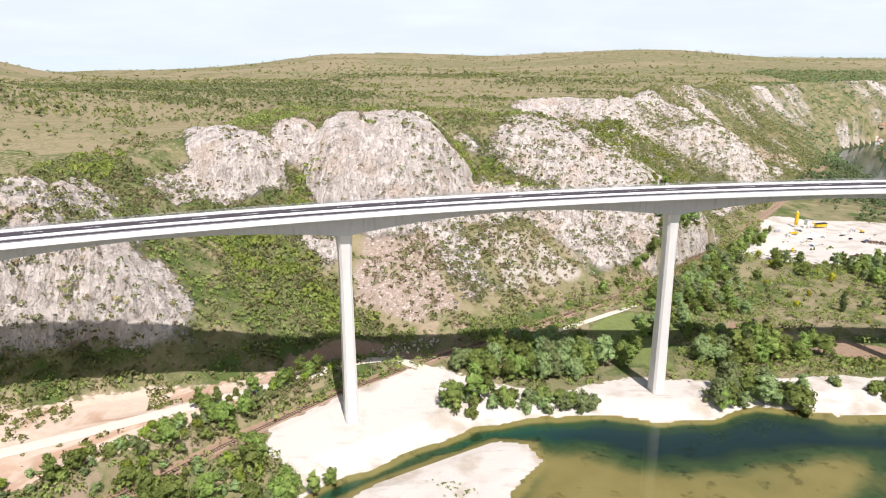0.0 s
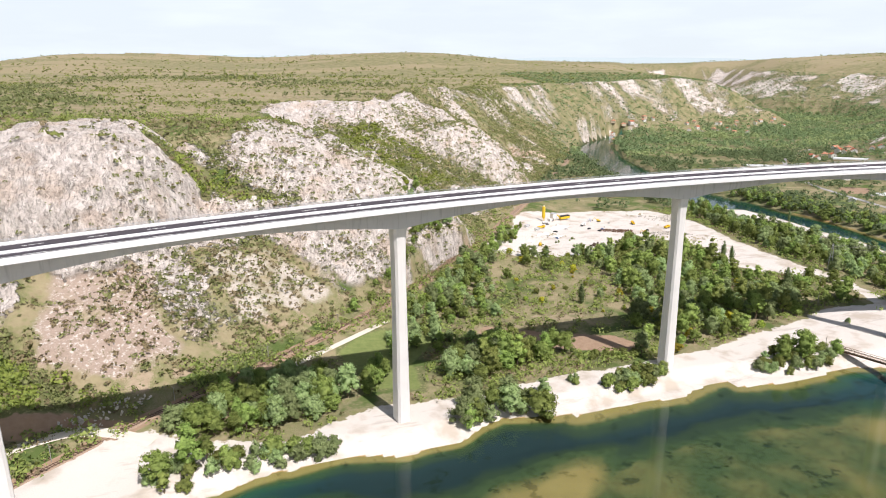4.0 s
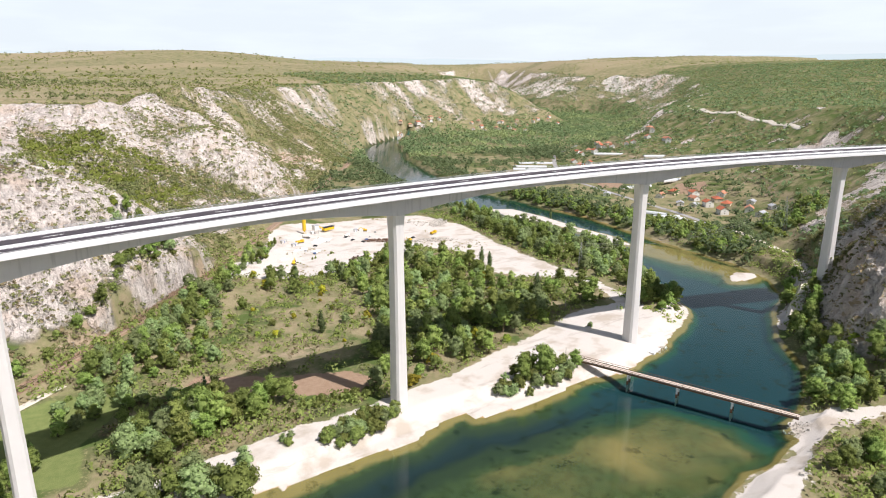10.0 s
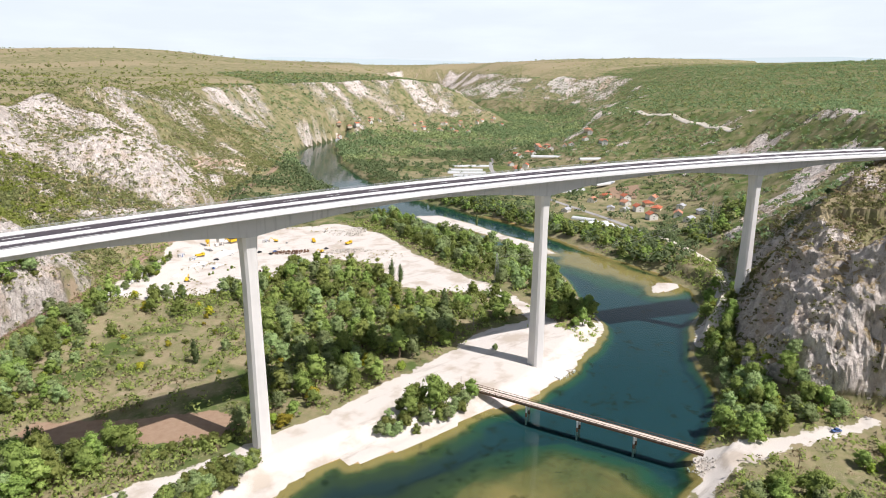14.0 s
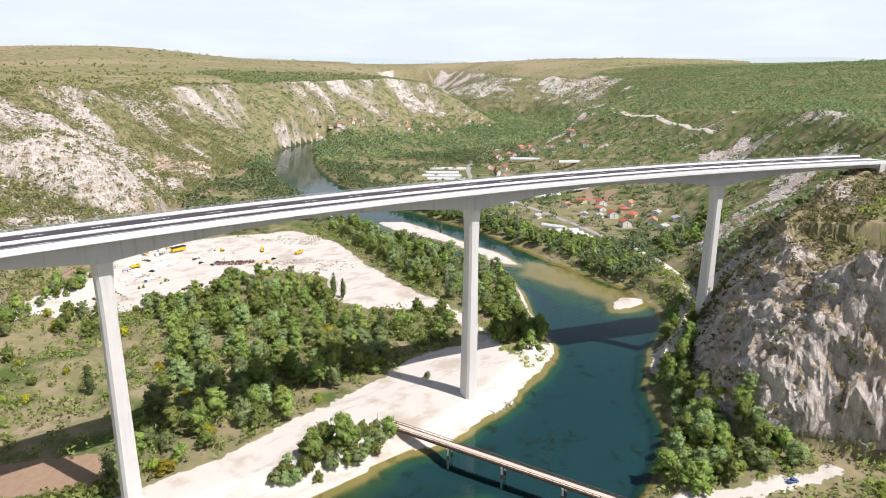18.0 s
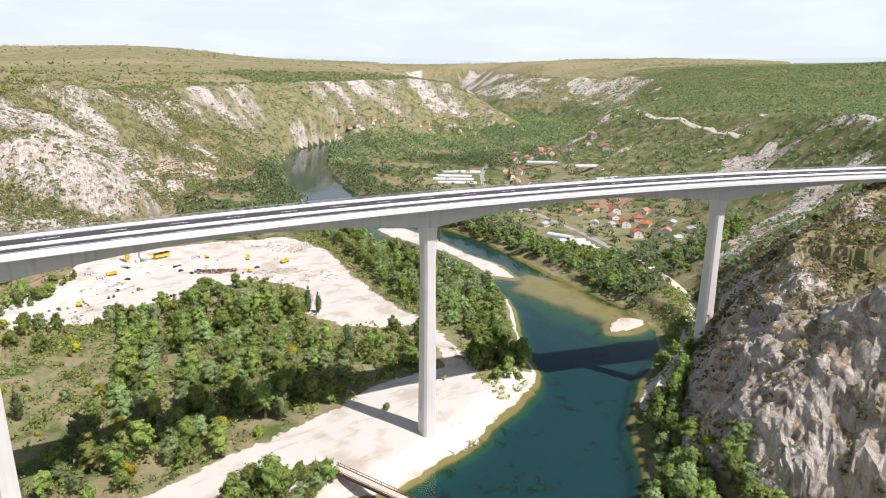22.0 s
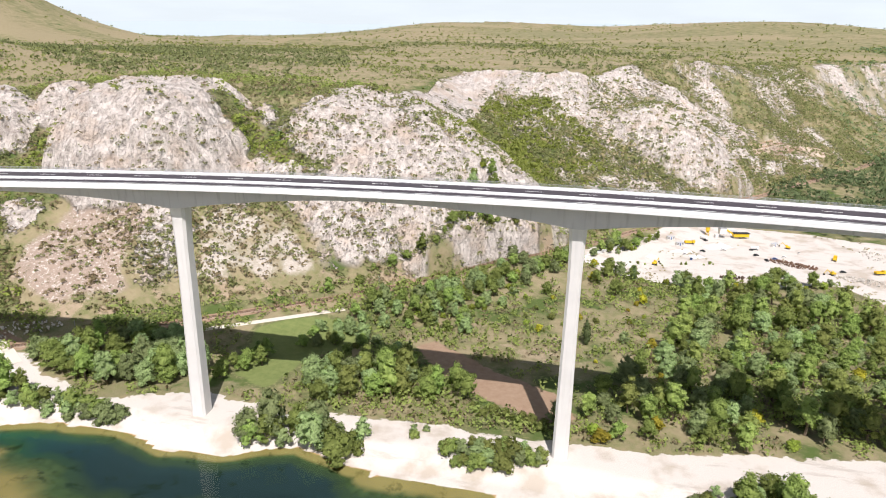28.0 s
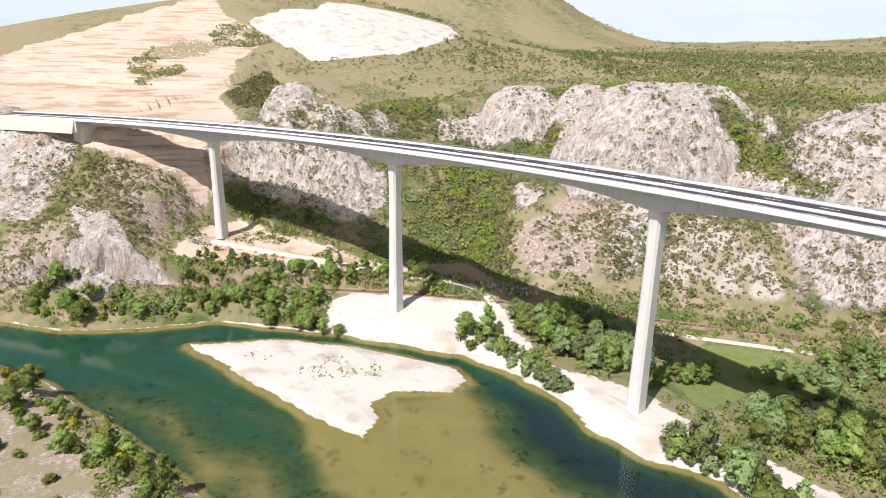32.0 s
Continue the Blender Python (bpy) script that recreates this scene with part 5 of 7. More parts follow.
grove([(-118, 206), (-86, 244), (-58, 287), (-44, 298), (-54, 302), (-78, 276), (-108, 240), (-126, 216)], 6.0, {"bush": 2, "osier": 1.5, "round": 2, "lime": 2}, "hedge by the railway", (0.7, 1.1), 21)
grove([(-101, 62), (-71, 80), (2, 104), (45, 116), (64, 108), (0, 84), (-80, 52)], 6.5, {"bush": 2, "lime": 3, "round": 1.2, "yellow": 0.9}, "bushes on the far bank", (0.75, 1.15), 22, 0.1)
grove([(-150, 40), (-80, 45), (10, 80), (60, 95), (40, 60), (-100, 0)], 9.5, {"bush": 2, "lime": 1, "osier": 1}, "bushes on the far bank", (0.6, 1.1), 23, 0.35)
for x, y, h in ((405, 366, 1.4), (419, 444, 1.05), (424, 440, 1.0), (285, 496, 0.95), (257, 393, 1.15), (176, 345, 0.9), (168, 340, 0.85), (560, 700, 1.0), (610, 560, 0.7), (900, 780, 1.3)):
    plant("poplar", x, y, h, "poplars along the valley")
for kind, x, y, h in (("yellow", 260, 490, 1.3), ("yellow", 289, 459, 1.0), ("yellow", 290, 398, 0.9), ("round", 322, 478, 1.2), ("round", 268, 500, 1.0), ("willow", 276, 400, 0.7), ("willow", 392, 306, 0.45), ("yellow", 232, 402, 0.8)):
    plant(kind, x, y, h, "single trees on the valley floor")
for kind, x, y, h in (("tall", -57, 208, 0.75), ("tall", -49, 213, 0.85), ("round", -44, 220, 0.85), ("willow", -64, 205, 0.7), ("tall", 6, 266, 0.7), ("tall", 28, 275, 0.62)):
    plant(kind, x, y, h, "single trees on the gravel bank")
for src in sum(TREES.values(), []):
    for o in (*src.children_recursive, src):
        bpy.data.objects.remove(o)


WOOD_PLATEAU = np.array([(-760, 1500), (-271, 1400), (-60, 900), (-92, 640), (-199, 620), (-380, 720), (-600, 1000)], float)
GLASSHOUSES = np.array([(655, 430), (704, 418), (736, 500), (716, 528), (676, 505)], float)


# houses of the valley: place, kind, turn
NEAR = [(799, 557, 2, 20), (832, 562, 1, 5), (838, 536, 0, 60), (774, 511, 3, 40), (780, 496, 3, 10), (826, 496, 1, 50), (793, 487, 0, 55), (808, 473, 1, 20), (766, 452, 0, 58), (781, 430, 2, 30),
        (811, 445, 3, 15), (758, 404, 3, 0), (787, 407, 3, 50), (726, 537, 3, 12), (751, 602, 3, 35), (815, 520, 2, 70), (850, 505, 2, 15)]
MID = [(1065, 946), (1050, 920), (1099, 949), (1076, 912), (1183, 1000), (1134, 951), (1124, 931), (1166, 957), (1126, 913), (1124, 877), (1112, 851), (1140, 841), (1195, 880), (1175, 858), (1103, 774), (1085, 756),
       (960, 856), (930, 815), (912, 790), (890, 754), (956, 818), (897, 735)]
FAR = [(985, 1480), (970, 1446), (945, 1388), (1000, 1495), (1026, 1490), (1050, 1505), (1042, 1480), (1120, 1535), (1105, 1515), (1150, 1540), (1010, 1512), (1289, 1570), (1241, 1500), (1330, 1590), (1278, 1497), (1300, 1540), (1355, 1537),
       (1331, 1495), (1386, 1516), (1336, 1437), (1430, 1600), (1472, 1585), (1447, 1537), (1374, 1433), (1409, 1590), (1500, 1610), (1595, 1616), (1560, 1600), (1640, 1616), (1660, 1630), (1623, 1555), (1500, 1560)]
MID = [(x, y, 4 + (0, 2, 1, 0, 2)[i % 5], (x * 7) % 90) for i, (x, y) in enumerate(MID)]
FAR = [(x, y, 4 + (0, 1, 2)[i % 3], (x * 7) % 90) for i, (x, y) in enumerate(FAR)]


def clear_of_houses(xs, ys, reach=1.0):
    """False on the gardens round the houses and on the open ground before them."""
    ok = np.ones(xs.shape, bool)
    for hx, hy, _, _ in NEAR + MID + FAR:
        d = math.hypot(hx - 200, hy - 70)
        ux, uy = (hx - 200) / d, (hy - 70) / d
        along, off = (xs - hx) * ux + (ys - hy) * uy, np.abs((ys - hy) * ux - (xs - hx) * uy)
        ok &= ~((along < 8) & (along > -(26 + 0.018 * d) * reach) & (off < 10))
    return ok


# low scrub and far woods, past counting
def scrub(name, xs, ys, radius, per, material, label, seed, lift=0.35, tall=0.8, size=0.42):
    r = np.random.default_rng(seed)
    n = len(xs)
    if not n:
        return
    zs = ground_z(xs, ys)
    d = r.normal(size=(n, per, 3))
    d[..., 2] = np.abs(d[..., 2]) * 0.9 + 0.1
    d /= np.linalg.norm(d, axis=2)[..., None]
    rad = radius[:, None] * r.uniform(0.65, 1.1, (n, per))
    c = np.stack([xs, ys, zs + lift * radius], -1)[:, None, :] + d * rad[..., None] * (1, 1, tall)
    face = d + r.normal(size=d.shape) * 0.4
    face /= np.linalg.norm(face, axis=2)[..., None]
    t = np.cross(face, r.normal(size=d.shape))
    t /= np.linalg.norm(t, axis=2)[..., None] + 1e-9
    u = np.cross(face, t)
    s = (size * radius[:, None] ** 0.6 * r.uniform(0.7, 1.2, (n, per)))[..., None]
    s = s * 1.15
    v = np.stack([c + t * s * 1.3, c - t * s * 0.65 + u * s * 1.05, c - t * s * 0.75 - u * s], 2).reshape(-1, 3)
    me = quads(name, v, np.arange(len(v)).reshape(-1, 3), material, True)
    me.normals_split_custom_set_from_vertices(np.repeat((d * 0.75 + (0, 0, 0.6)).reshape(-1, 3) / np.linalg.norm((d * 0.75 + (0, 0, 0.6)).reshape(-1, 3), axis=1)[:, None], 3, 0).tolist())
    return tagged(new(name, me), label, "shrubs", kind="stuff")


BARE = [PAD, BANK, BANK_SOUTH, FIELD_BROWN, RED_CUT, BENCH_WEST, CUT_WEST, SPOIL, ISLAND]


def open_ground(xs, ys, margin=1.0):
    ok = np.ones(xs.shape, bool)
    for p in BARE:
        ok &= signed(xs, ys, p, 6) < -margin
    return ok & (signed(xs, ys, RIVER, 12) < -3)


def scrub_slope(x0, x1, y0, y1, count, seed, lo=0.0):
    r = np.random.default_rng(seed)
    xs, ys = r.uniform(x0, x1, count), r.uniform(y0, y1, count)
    _, crag, s, steep = height(xs, ys, False)
    green = fbm(xs, ys, 60, 4, 81) + 0.5 * fbm(xs, ys, 14, 3, 82)
    gully = zone(xs, ys, GREENS)
    far = np.where(ys > 620, 0.36, 0.3)
    want = np.clip(0.55 + 1.1 * green + 1.3 * gully, 0.1, 1) * np.clip(1 - 1.02 * crag, np.where(xs > 420, np.where(ys < 320, 0.32, far), far), 1) * (1 - 0.2 * zone(xs, ys, SCREES))
    green = green + 0.6 * gully
    want = want * np.where((ys < 900) & (ground_z(xs, ys) > 103), 0.45, 1.0)
    keep = (steep > lo) & (r.uniform(size=count) < want) & open_ground(xs, ys)
    return xs[keep], ys[keep], crag[keep], green[keep], r


for i, (x0, x1, y0, y1, n) in enumerate(((-300, 140, 250, 620, 62000), (-320, -60, 60, 300, 24000), (140, 680, 450, 1250, 120000), (430, 680, 60, 320, 26000))):
    xs, ys, crag, green, r = scrub_slope(x0, x1, y0, y1, n, 100 + i, 0.05)
    rad = (r.gamma(2.2, 0.47, len(xs)) * (1.0 + 0.25 * np.clip(green, 0, 1)) + 0.25) * np.where(ys > 620, 1.3, 1.0)
    dry = r.uniform(size=len(xs)) < 0.28 - 0.2 * green + 0.3 * zone(xs, ys, SCREES)
    lush = ~dry & (zone(xs, ys, GREENS) > 0.4) & (fbm(xs, ys, 18, 3, 88) > -0.08)
    low = ~dry & ~lush
    scrub("scrub", xs[low], ys[low], rad[low], 15, M_MAQUIS, "green maquis scrub on limestone slopes", 200 + i, size=0.33)
    scrub("gully_scrub", xs[lush], ys[lush], rad[lush] * 1.1, 15, M_GULLY, "bright green scrub in the gullies", 250 + i, size=0.33)
    scrub("dry_scrub", xs[dry], ys[dry], rad[dry] * 0.85, 10, M_DRYSHRUB, "dry brown scrub on limestone slopes", 300 + i)
# plateau: scattered bushes and low oak woods
r = np.random.default_rng(77)
xs, ys = r.uniform(-900, 900, 26000), r.uniform(430, 1900, 26000)
keep = (ground_z(xs, ys) > 85) & (r.uniform(size=len(xs)) < np.clip(0.30 + 1.2 * fbm(xs, ys * 2.5, 160, 4, 91), 0.08, 0.8)) & open_ground(xs, ys)
scrub("plateau_bushes", xs[keep], ys[keep], r.gamma(4, 0.42, keep.sum()) + 0.4, 7, M_SHRUB, "scattered bushes on the dry plateau", 401, size=0.55)
xs, ys = r.uniform(-2200, 3800, 16000), r.uniform(1500, 4300, 16000)
keep = (ground_z(xs, ys) > 85) & (r.uniform(size=len(xs)) < np.clip(0.25 + 1.0 * fbm(xs, ys * 2.5, 350, 4, 92), 0.05, 0.55))
scrub("far_bushes", xs[keep], ys[keep], r.gamma(4, 0.7, keep.sum()) + 1.0, 5, M_SHRUB, "far bushes on the dry plateau", 402, size=0.75)
# woods of the upper valley
xs, ys = r.uniform(430, 2300, 64000), r.uniform(330, 2300, 64000)
h, crag, s, steep = height(xs, ys, False)
fieldish = fbm(xs + 0.6 * ys, ys * 0.8, 90, 3, 93)
along = (s > -45) & (s < -4)
keep = (s < -4) & (steep < 0.05) & (h < 70) & open_ground(xs, ys) & (along | (r.uniform(size=len(xs)) < np.clip(0.62 + 1.7 * fieldish, 0.04, 1))) & ((xs > 600) | (ys > 640)) & (along | (signed(xs, ys, VILLAGE, 20) < 0) | (r.uniform(size=len(xs)) < 0.42 + 0.6 * fbm(xs, ys, 30, 3, 89))) & (signed(xs, ys, GLASSHOUSES, 12) < 0) & (clear_of_houses(xs, ys) | (r.uniform(size=len(xs)) < 0.06))
close = keep & (xs < 1250) & (ys < 1050)
scrub("valley_woods", xs[close], ys[close], r.gamma(5, 0.55, close.sum()) + 1.2, 17, M_WOODS, "broadleaf woods round the village", 403, 0.9, 1.15, 0.46)
close = keep & ~close
pale = (fbm(xs, ys, 60, 3, 80) + r.uniform(-0.3, 0.3, len(xs))) > 0.2
for pick, mat in ((close & ~pale, M_WOODS), (close & pale, M_WILLOW)):
    scrub("far_woods", xs[pick], ys[pick], r.gamma(5, 0.55, pick.sum()) + 1.4, 9, mat, "broadleaf woods of the upper valley", 406, 0.9, 1.15, 0.58)
xs, ys = r.uniform(600, 2600, 74000), r.uniform(180, 2500, 74000)
h, crag, s, steep = height(xs, ys, False)
keep = ((steep > 0.05) | ((xs > 850) & (ys < 1900) & (h > 70))) & (s < -10) & (r.uniform(size=len(xs)) < np.clip(1.05 - crag, 0.1, 1) * np.where(ys - 0.55 * xs > 330, 0.5, np.clip(0.66 + 0.9 * fbm(xs, ys, 70, 3, 84), 0.15, 0.9)))
pale = r.uniform(size=len(xs)) < 0.28
for pick, mat in ((keep & ~pale, M_WOODS), (keep & pale, M_MAQUIS)):
    scrub("hillside_scrub", xs[pick], ys[pick], r.gamma(5, 0.46, pick.sum()) + 0.8, 8, mat, "dense dark scrub on the far hillside", 404, size=0.56)
# weeds and low growth on the valley floor
xs, ys = r.uniform(-170, 640, 60000), r.uniform(90, 640, 60000)
h, crag, s, steep = height(xs, ys, False)
keep = (steep < 0.3) & open_ground(xs, ys, 0.3) & (s < -2) & (r.uniform(size=len(xs)) < np.clip(0.5 + 1.0 * fbm(xs, ys, 35, 3, 95), 0.08, 1) * np.clip(1 - 0.55 * np.clip(0.5 + signed(xs, ys, MEADOW, 10) / 10, 0, 1), 0, 1))
keep &= signed(xs, ys, FIELD_GREEN, 8) < -1
rank = r.gamma(3, 0.62, len(xs)) + 0.4
straw = r.uniform(size=len(xs)) < 0.32
scrub("undergrowth", xs[keep & ~straw], ys[keep & ~straw], rank[keep & ~straw], 19, M_SHRUB, "rank green undergrowth on the valley floor", 405, size=0.27)
scrub("dry_undergrowth", xs[keep & straw], ys[keep & straw], 0.7 * rank[keep & straw], 12, M_DRYSHRUB, "dry tawny undergrowth on the valley floor", 415, size=0.27)
xs, ys = r.uniform(-215, -45, 5200), r.uniform(165, 345, 5200)
h, crag, s, steep = height(xs, ys, False)
keep = (h > 15) & (crag < 0.4) & open_ground(xs, ys) & (r.uniform(size=len(xs)) < np.clip(0.5 + 1.2 * fbm(xs, ys, 24, 3, 68), 0.1, 1))
scrub("slope_shrubs", xs[keep], ys[keep], r.gamma(2.4, 0.5, keep.sum()) + 0.3, 12, M_SHRUB, "leafy shrubs on the slope above the haul road", 412, size=0.32)
xs, ys = r.uniform(-205, -60, 3000), r.uniform(160, 300, 3000)
keep = (signed(xs, ys, BENCH_WEST, 10) > -2) & (fbm(xs + ys, ys - xs, 26, 3, 83) > 0.12) & (seg_dist(xs, ys, DIRT, False)[0] > 5)
scrub("bench_shrubs", xs[keep], ys[keep], r.gamma(2.6, 0.4, keep.sum()) + 0.3, 12, M_SHRUB, "scattered green shrubs on the earth bench", 413, size=0.32)
for poly in CUT_SHRUBS:
    spots = np.array(scatter(poly, 3.6, 0.0, 63))
    spots = spots[fbm(spots[:, 0], spots[:, 1], 30, 3, 67) > -0.25]
    scrub("cutting_shrubs", spots[:, 0], spots[:, 1], r.gamma(3, 0.55, len(spots)) + 0.5, 10, M_MAQUIS, "dense olive shrubs beside the earth cutting", 411, size=0.42)
xs, ys = r.uniform(-800, 950, 17000), r.uniform(520, 1900, 17000)
belt = signed(xs, ys, WOOD_PLATEAU, 60) > 0
keep = (ground_z(xs, ys) > 90) & (fbm(xs, ys * 2.6, 190, 4, 99) > np.where(belt, -0.25, 0.2)) & (height(xs, ys, False)[3] < 0.2) & open_ground(xs, ys)
scrub("plateau_woods", xs[keep], ys[keep], r.gamma(5, 0.5, keep.sum()) + 0.8, 9, M_OAK, "low dark oak woods on the plateau", 410, 0.6, 1.0, 0.5)
xs, ys = r.uniform(-520, 160, 16000), r.uniform(230, 960, 16000)
keep = (ground_z(xs, ys) > 82) & (height(xs, ys, False)[3] < 0.9) & (r.uniform(size=len(xs)) < np.clip(0.16 + 1.1 * fbm(xs, ys, 60, 4, 98), 0.04, 0.8)) & open_ground(xs, ys)
scrub("rim_bushes", xs[keep], ys[keep], r.gamma(4, 0.32, keep.sum()) + 0.4, 10, M_MAQUIS, "olive bushes along the rim of the gorge", 409, size=0.4)
xs, ys = r.uniform(-62, 40, 900), r.uniform(150, 250, 900)
keep = (signed(xs, ys, ISLAND, 10) > 4) & (fbm(xs, ys, 22, 3, 96) > 0.12)
scrub("island_weeds", xs[keep], ys[keep], r.gamma(3, 0.12, keep.sum()) + 0.2, 10, M_SHRUB, "low weeds on the gravel island", 407, size=0.3)
xs, ys = r.uniform(425, 492, 900), r.uniform(288, 345, 900)
keep = (fbm(xs, ys, 16, 3, 86) > 0.12) & (ground_z(xs, ys) > 0.4)
scrub("spit_weeds", xs[keep], ys[keep], r.gamma(2.5, 0.3, keep.sum()) + 0.25, 11, M_GULLY, "yellow-green weeds on the gravel spit", 414, size=0.3)
xs, ys = r.uniform(243, 500, 2600), r.uniform(480, 660, 2600)
keep = (signed(xs, ys, PAD, 10) > 2) & (fbm(xs, ys, 30, 3, 97) > 0.2)
scrub("yard_weeds", xs[keep], ys[keep], r.gamma(3, 0.2, keep.sum()) + 0.2, 11, M_DRYSHRUB, "dry weeds on the gravel yard", 408, size=0.3)

# ---- strips draped on the ground: roads, ballast, rails ----
def resample(line, step):
    out = [np.array(line[0])]
    for a, b in zip(line[:-1], line[1:]):
        n = max(1, int(np.hypot(*(b - a)[:2]) / step))
        out += [a + (b - a) * (i + 1) / n for i in range(n)]
    p = np.array(out)
    for _ in range(6):
        p[1:-1] = (p[:-2] + 2 * p[1:-1] + p[2:]) / 4
    return p


def frame_of(p):
    t = np.gradient(p[:, :2], axis=0)
    t /= np.linalg.norm(t, axis=1)[:, None]
    return t, np.stack([-t[:, 1], t[:, 0]], -1)


def strip(name, p, profile, material, lift=0.0, drape=True):
    """A band along a line with a cross profile of (offset, height)."""
    t, nrm = frame_of(p)
    k, verts = len(profile), []
    for i, q in enumerate(p):
        base = q[2]
        for off, h in profile:
            x, y = q[0] + nrm[i, 0] * off, q[1] + nrm[i, 1] * off
            verts.append((x, y, (max(base, float(ground_z(x, y))) if drape else base) + h + lift))
    faces = [(i * k + j, (i + 1) * k + j, (i + 1) * k + j + 1, i * k + j + 1) for i in range(len(p) - 1) for j in range(k - 1)]
    return mesh_of(name, verts, faces, material)


M_DIRT = surface("dirt_road", (0.66, 0.60, 0.51), 0.95, 0.14, 0.25)
M_WORN = surface("worn_asphalt", (0.33, 0.32, 0.31), 0.9, 0.2, 0.3)
M_BALLAST = surface("ballast", (0.34, 0.25, 0.18), 0.95, 0.3, 1.2)
M_SLEEPER = surface("sleeper_wood", (0.12, 0.085, 0.06), 0.9, 0.25)
M_PLANK = surface("weathered_planks", (0.58, 0.50, 0.42), 0.9, 0.18, 1.5)
M_WHITE = surface("white_plaster", (0.76, 0.74, 0.70), 0.85, 0.08, 0.6)
M_CREAM = surface("cream_plaster", (0.66, 0.56, 0.42), 0.85, 0.1, 0.6)
M_ROOF = surface("clay_tiles", (0.44, 0.14, 0.075), 0.85, 0.25, 1.3)
M_ROOF2 = surface("faded_tiles", (0.50, 0.24, 0.15), 0.85, 0.25, 1.3)
M_GREYROOF = surface("grey_sheet_roof", (0.42, 0.43, 0.45), 0.6, 0.15)
M_GLASS = surface("window_glass", (0.03, 0.035, 0.04), 0.12, 0.1)
M_DOOR = surface("door_wood", (0.16, 0.09, 0.05), 0.6, 0.15)
M_FILM = surface("greenhouse_film", (0.56, 0.58, 0.58), 0.45, 0.08, 0.4)
M_YELLOWP = surface("yellow_paint", (0.72, 0.48, 0.03), 0.5, 0.12)
M_REDP = surface("red_paint", (0.48, 0.03, 0.03), 0.35, 0.1)
M_BLUEP = surface("blue_paint", (0.06, 0.12, 0.30), 0.4, 0.1)
M_DARK = surface("dark_rubber", (0.03, 0.03, 0.03), 0.8, 0.2)
M_POLE = surface("grey_pole", (0.34, 0.32, 0.29), 0.8, 0.2)
M_STONE = surface("pale_boulder", (0.56, 0.52, 0.46), 0.95, 0.2, 0.8)
M_MASONRY = surface("weathered_masonry", (0.33, 0.30, 0.26), 0.95, 0.25, 0.9)
M_BORE_SHADE = surface("tunnel_shade", (0.03, 0.03, 0.03), 0.95, 0.2)

for line, name, half, mat, label in ((DIRT, "dirt_road", 3.2, M_DIRT, "pale dirt haul road below the slope"), (PATH, "dirt_road", 2.0, M_DIRT, "narrow white gravel path to the railway"),
                                     (VILLAGE_ROAD, "village_road", 3.2, M_WORN, "grey asphalt road through the village"), (RIVER_ROAD, "river_road", 3.0, M_DIRT, "pale road above the river bank")):
    tagged(new(name, strip(name, resample(line, 4), [(-half - 2.2, -3.5), (-half, 0.12), (0, 0.2), (half, 0.12), (half + 2.2, -3.5)] if line is RIVER_ROAD else [(-half - 0.6, -0.5), (-half, 0.12), (0, 0.2), (half, 0.12), (half + 0.6, -0.5)], mat)), label, "road", kind="structure")

rail_p = resample(RAIL, 4)
tagged(new("ballast", strip("ballast", rail_p, [(-2.8, -0.5), (-1.8, 0.3), (1.8, 0.3), (2.8, -0.5)], M_BALLAST, 0, False)), "brown railway ballast bed", "railway", kind="structure")
railway = thing("railway_track", "single-line railway track with rusty rails and wooden sleepers", "railway")
for off in (-0.75, 0.75):
    part("rail", strip("rail", rail_p, [(off - 0.07, 0.42), (off - 0.05, 0.62), (off + 0.05, 0.62), (off + 0.07, 0.42)], M_RUST, 0, False), M_RUST, railway)
bm = bmesh.new()
box(bm, -0.14, -1.3, 0.3, 0.14, 1.3, 0.47)
sleeper_mesh = bpy.data.meshes.new("sleeper")
bm.to_mesh(sleeper_mesh)
bm.free()
sleeper_mesh.materials.append(M_SLEEPER)
sl = resample(RAIL[2:8], 1.25)
st, _ = frame_of(sl)
for q, t in list(zip(sl, st))[:298]:
    ob = new("sleeper", sleeper_mesh)
    ob.parent = railway
    ob.matrix_world = Matrix.Translation(q) @ Matrix.Rotation(math.atan2(t[1], t[0]), 4, "Z")


def pole_thing(name, label, x, y, h, arms=1, group="", turn=0.0):
    t = thing(name, label, "pole", group, (x, y, float(ground_z(x, y)) - 0.3), turn)
    part("mast", tube(bmesh.new(), (0, 0, 0), (0, 0, h), 0.17, 0.11), M_POLE, t)
    for i in range(arms):
        part("cross_arm", box(bmesh.new(), -1.1, -0.06, h - 0.5 - 0.9 * i, 1.1, 0.06, h - 0.38 - 0.9 * i), M_POLE, t)
        for s in (-0.95, 0.95):
            part("insulator", tube(bmesh.new(), (s, 0, h - 0.38 - 0.9 * i), (s, 0, h - 0.1 - 0.9 * i), 0.07, 0.05, 6), M_WHITE, t)
    return t


rt, rn = frame_of(rail_p)
for i in range(40, len(rail_p) - 60, 13):
    x, y = rail_p[i, :2] + rn[i] * 3.6
    pole_thing("telegraph_pole", "grey wooden telegraph pole beside the railway", x, y, 7.5, 1, "poles along the railway", math.degrees(math.atan2(rt[i, 1], rt[i, 0])) + 90)


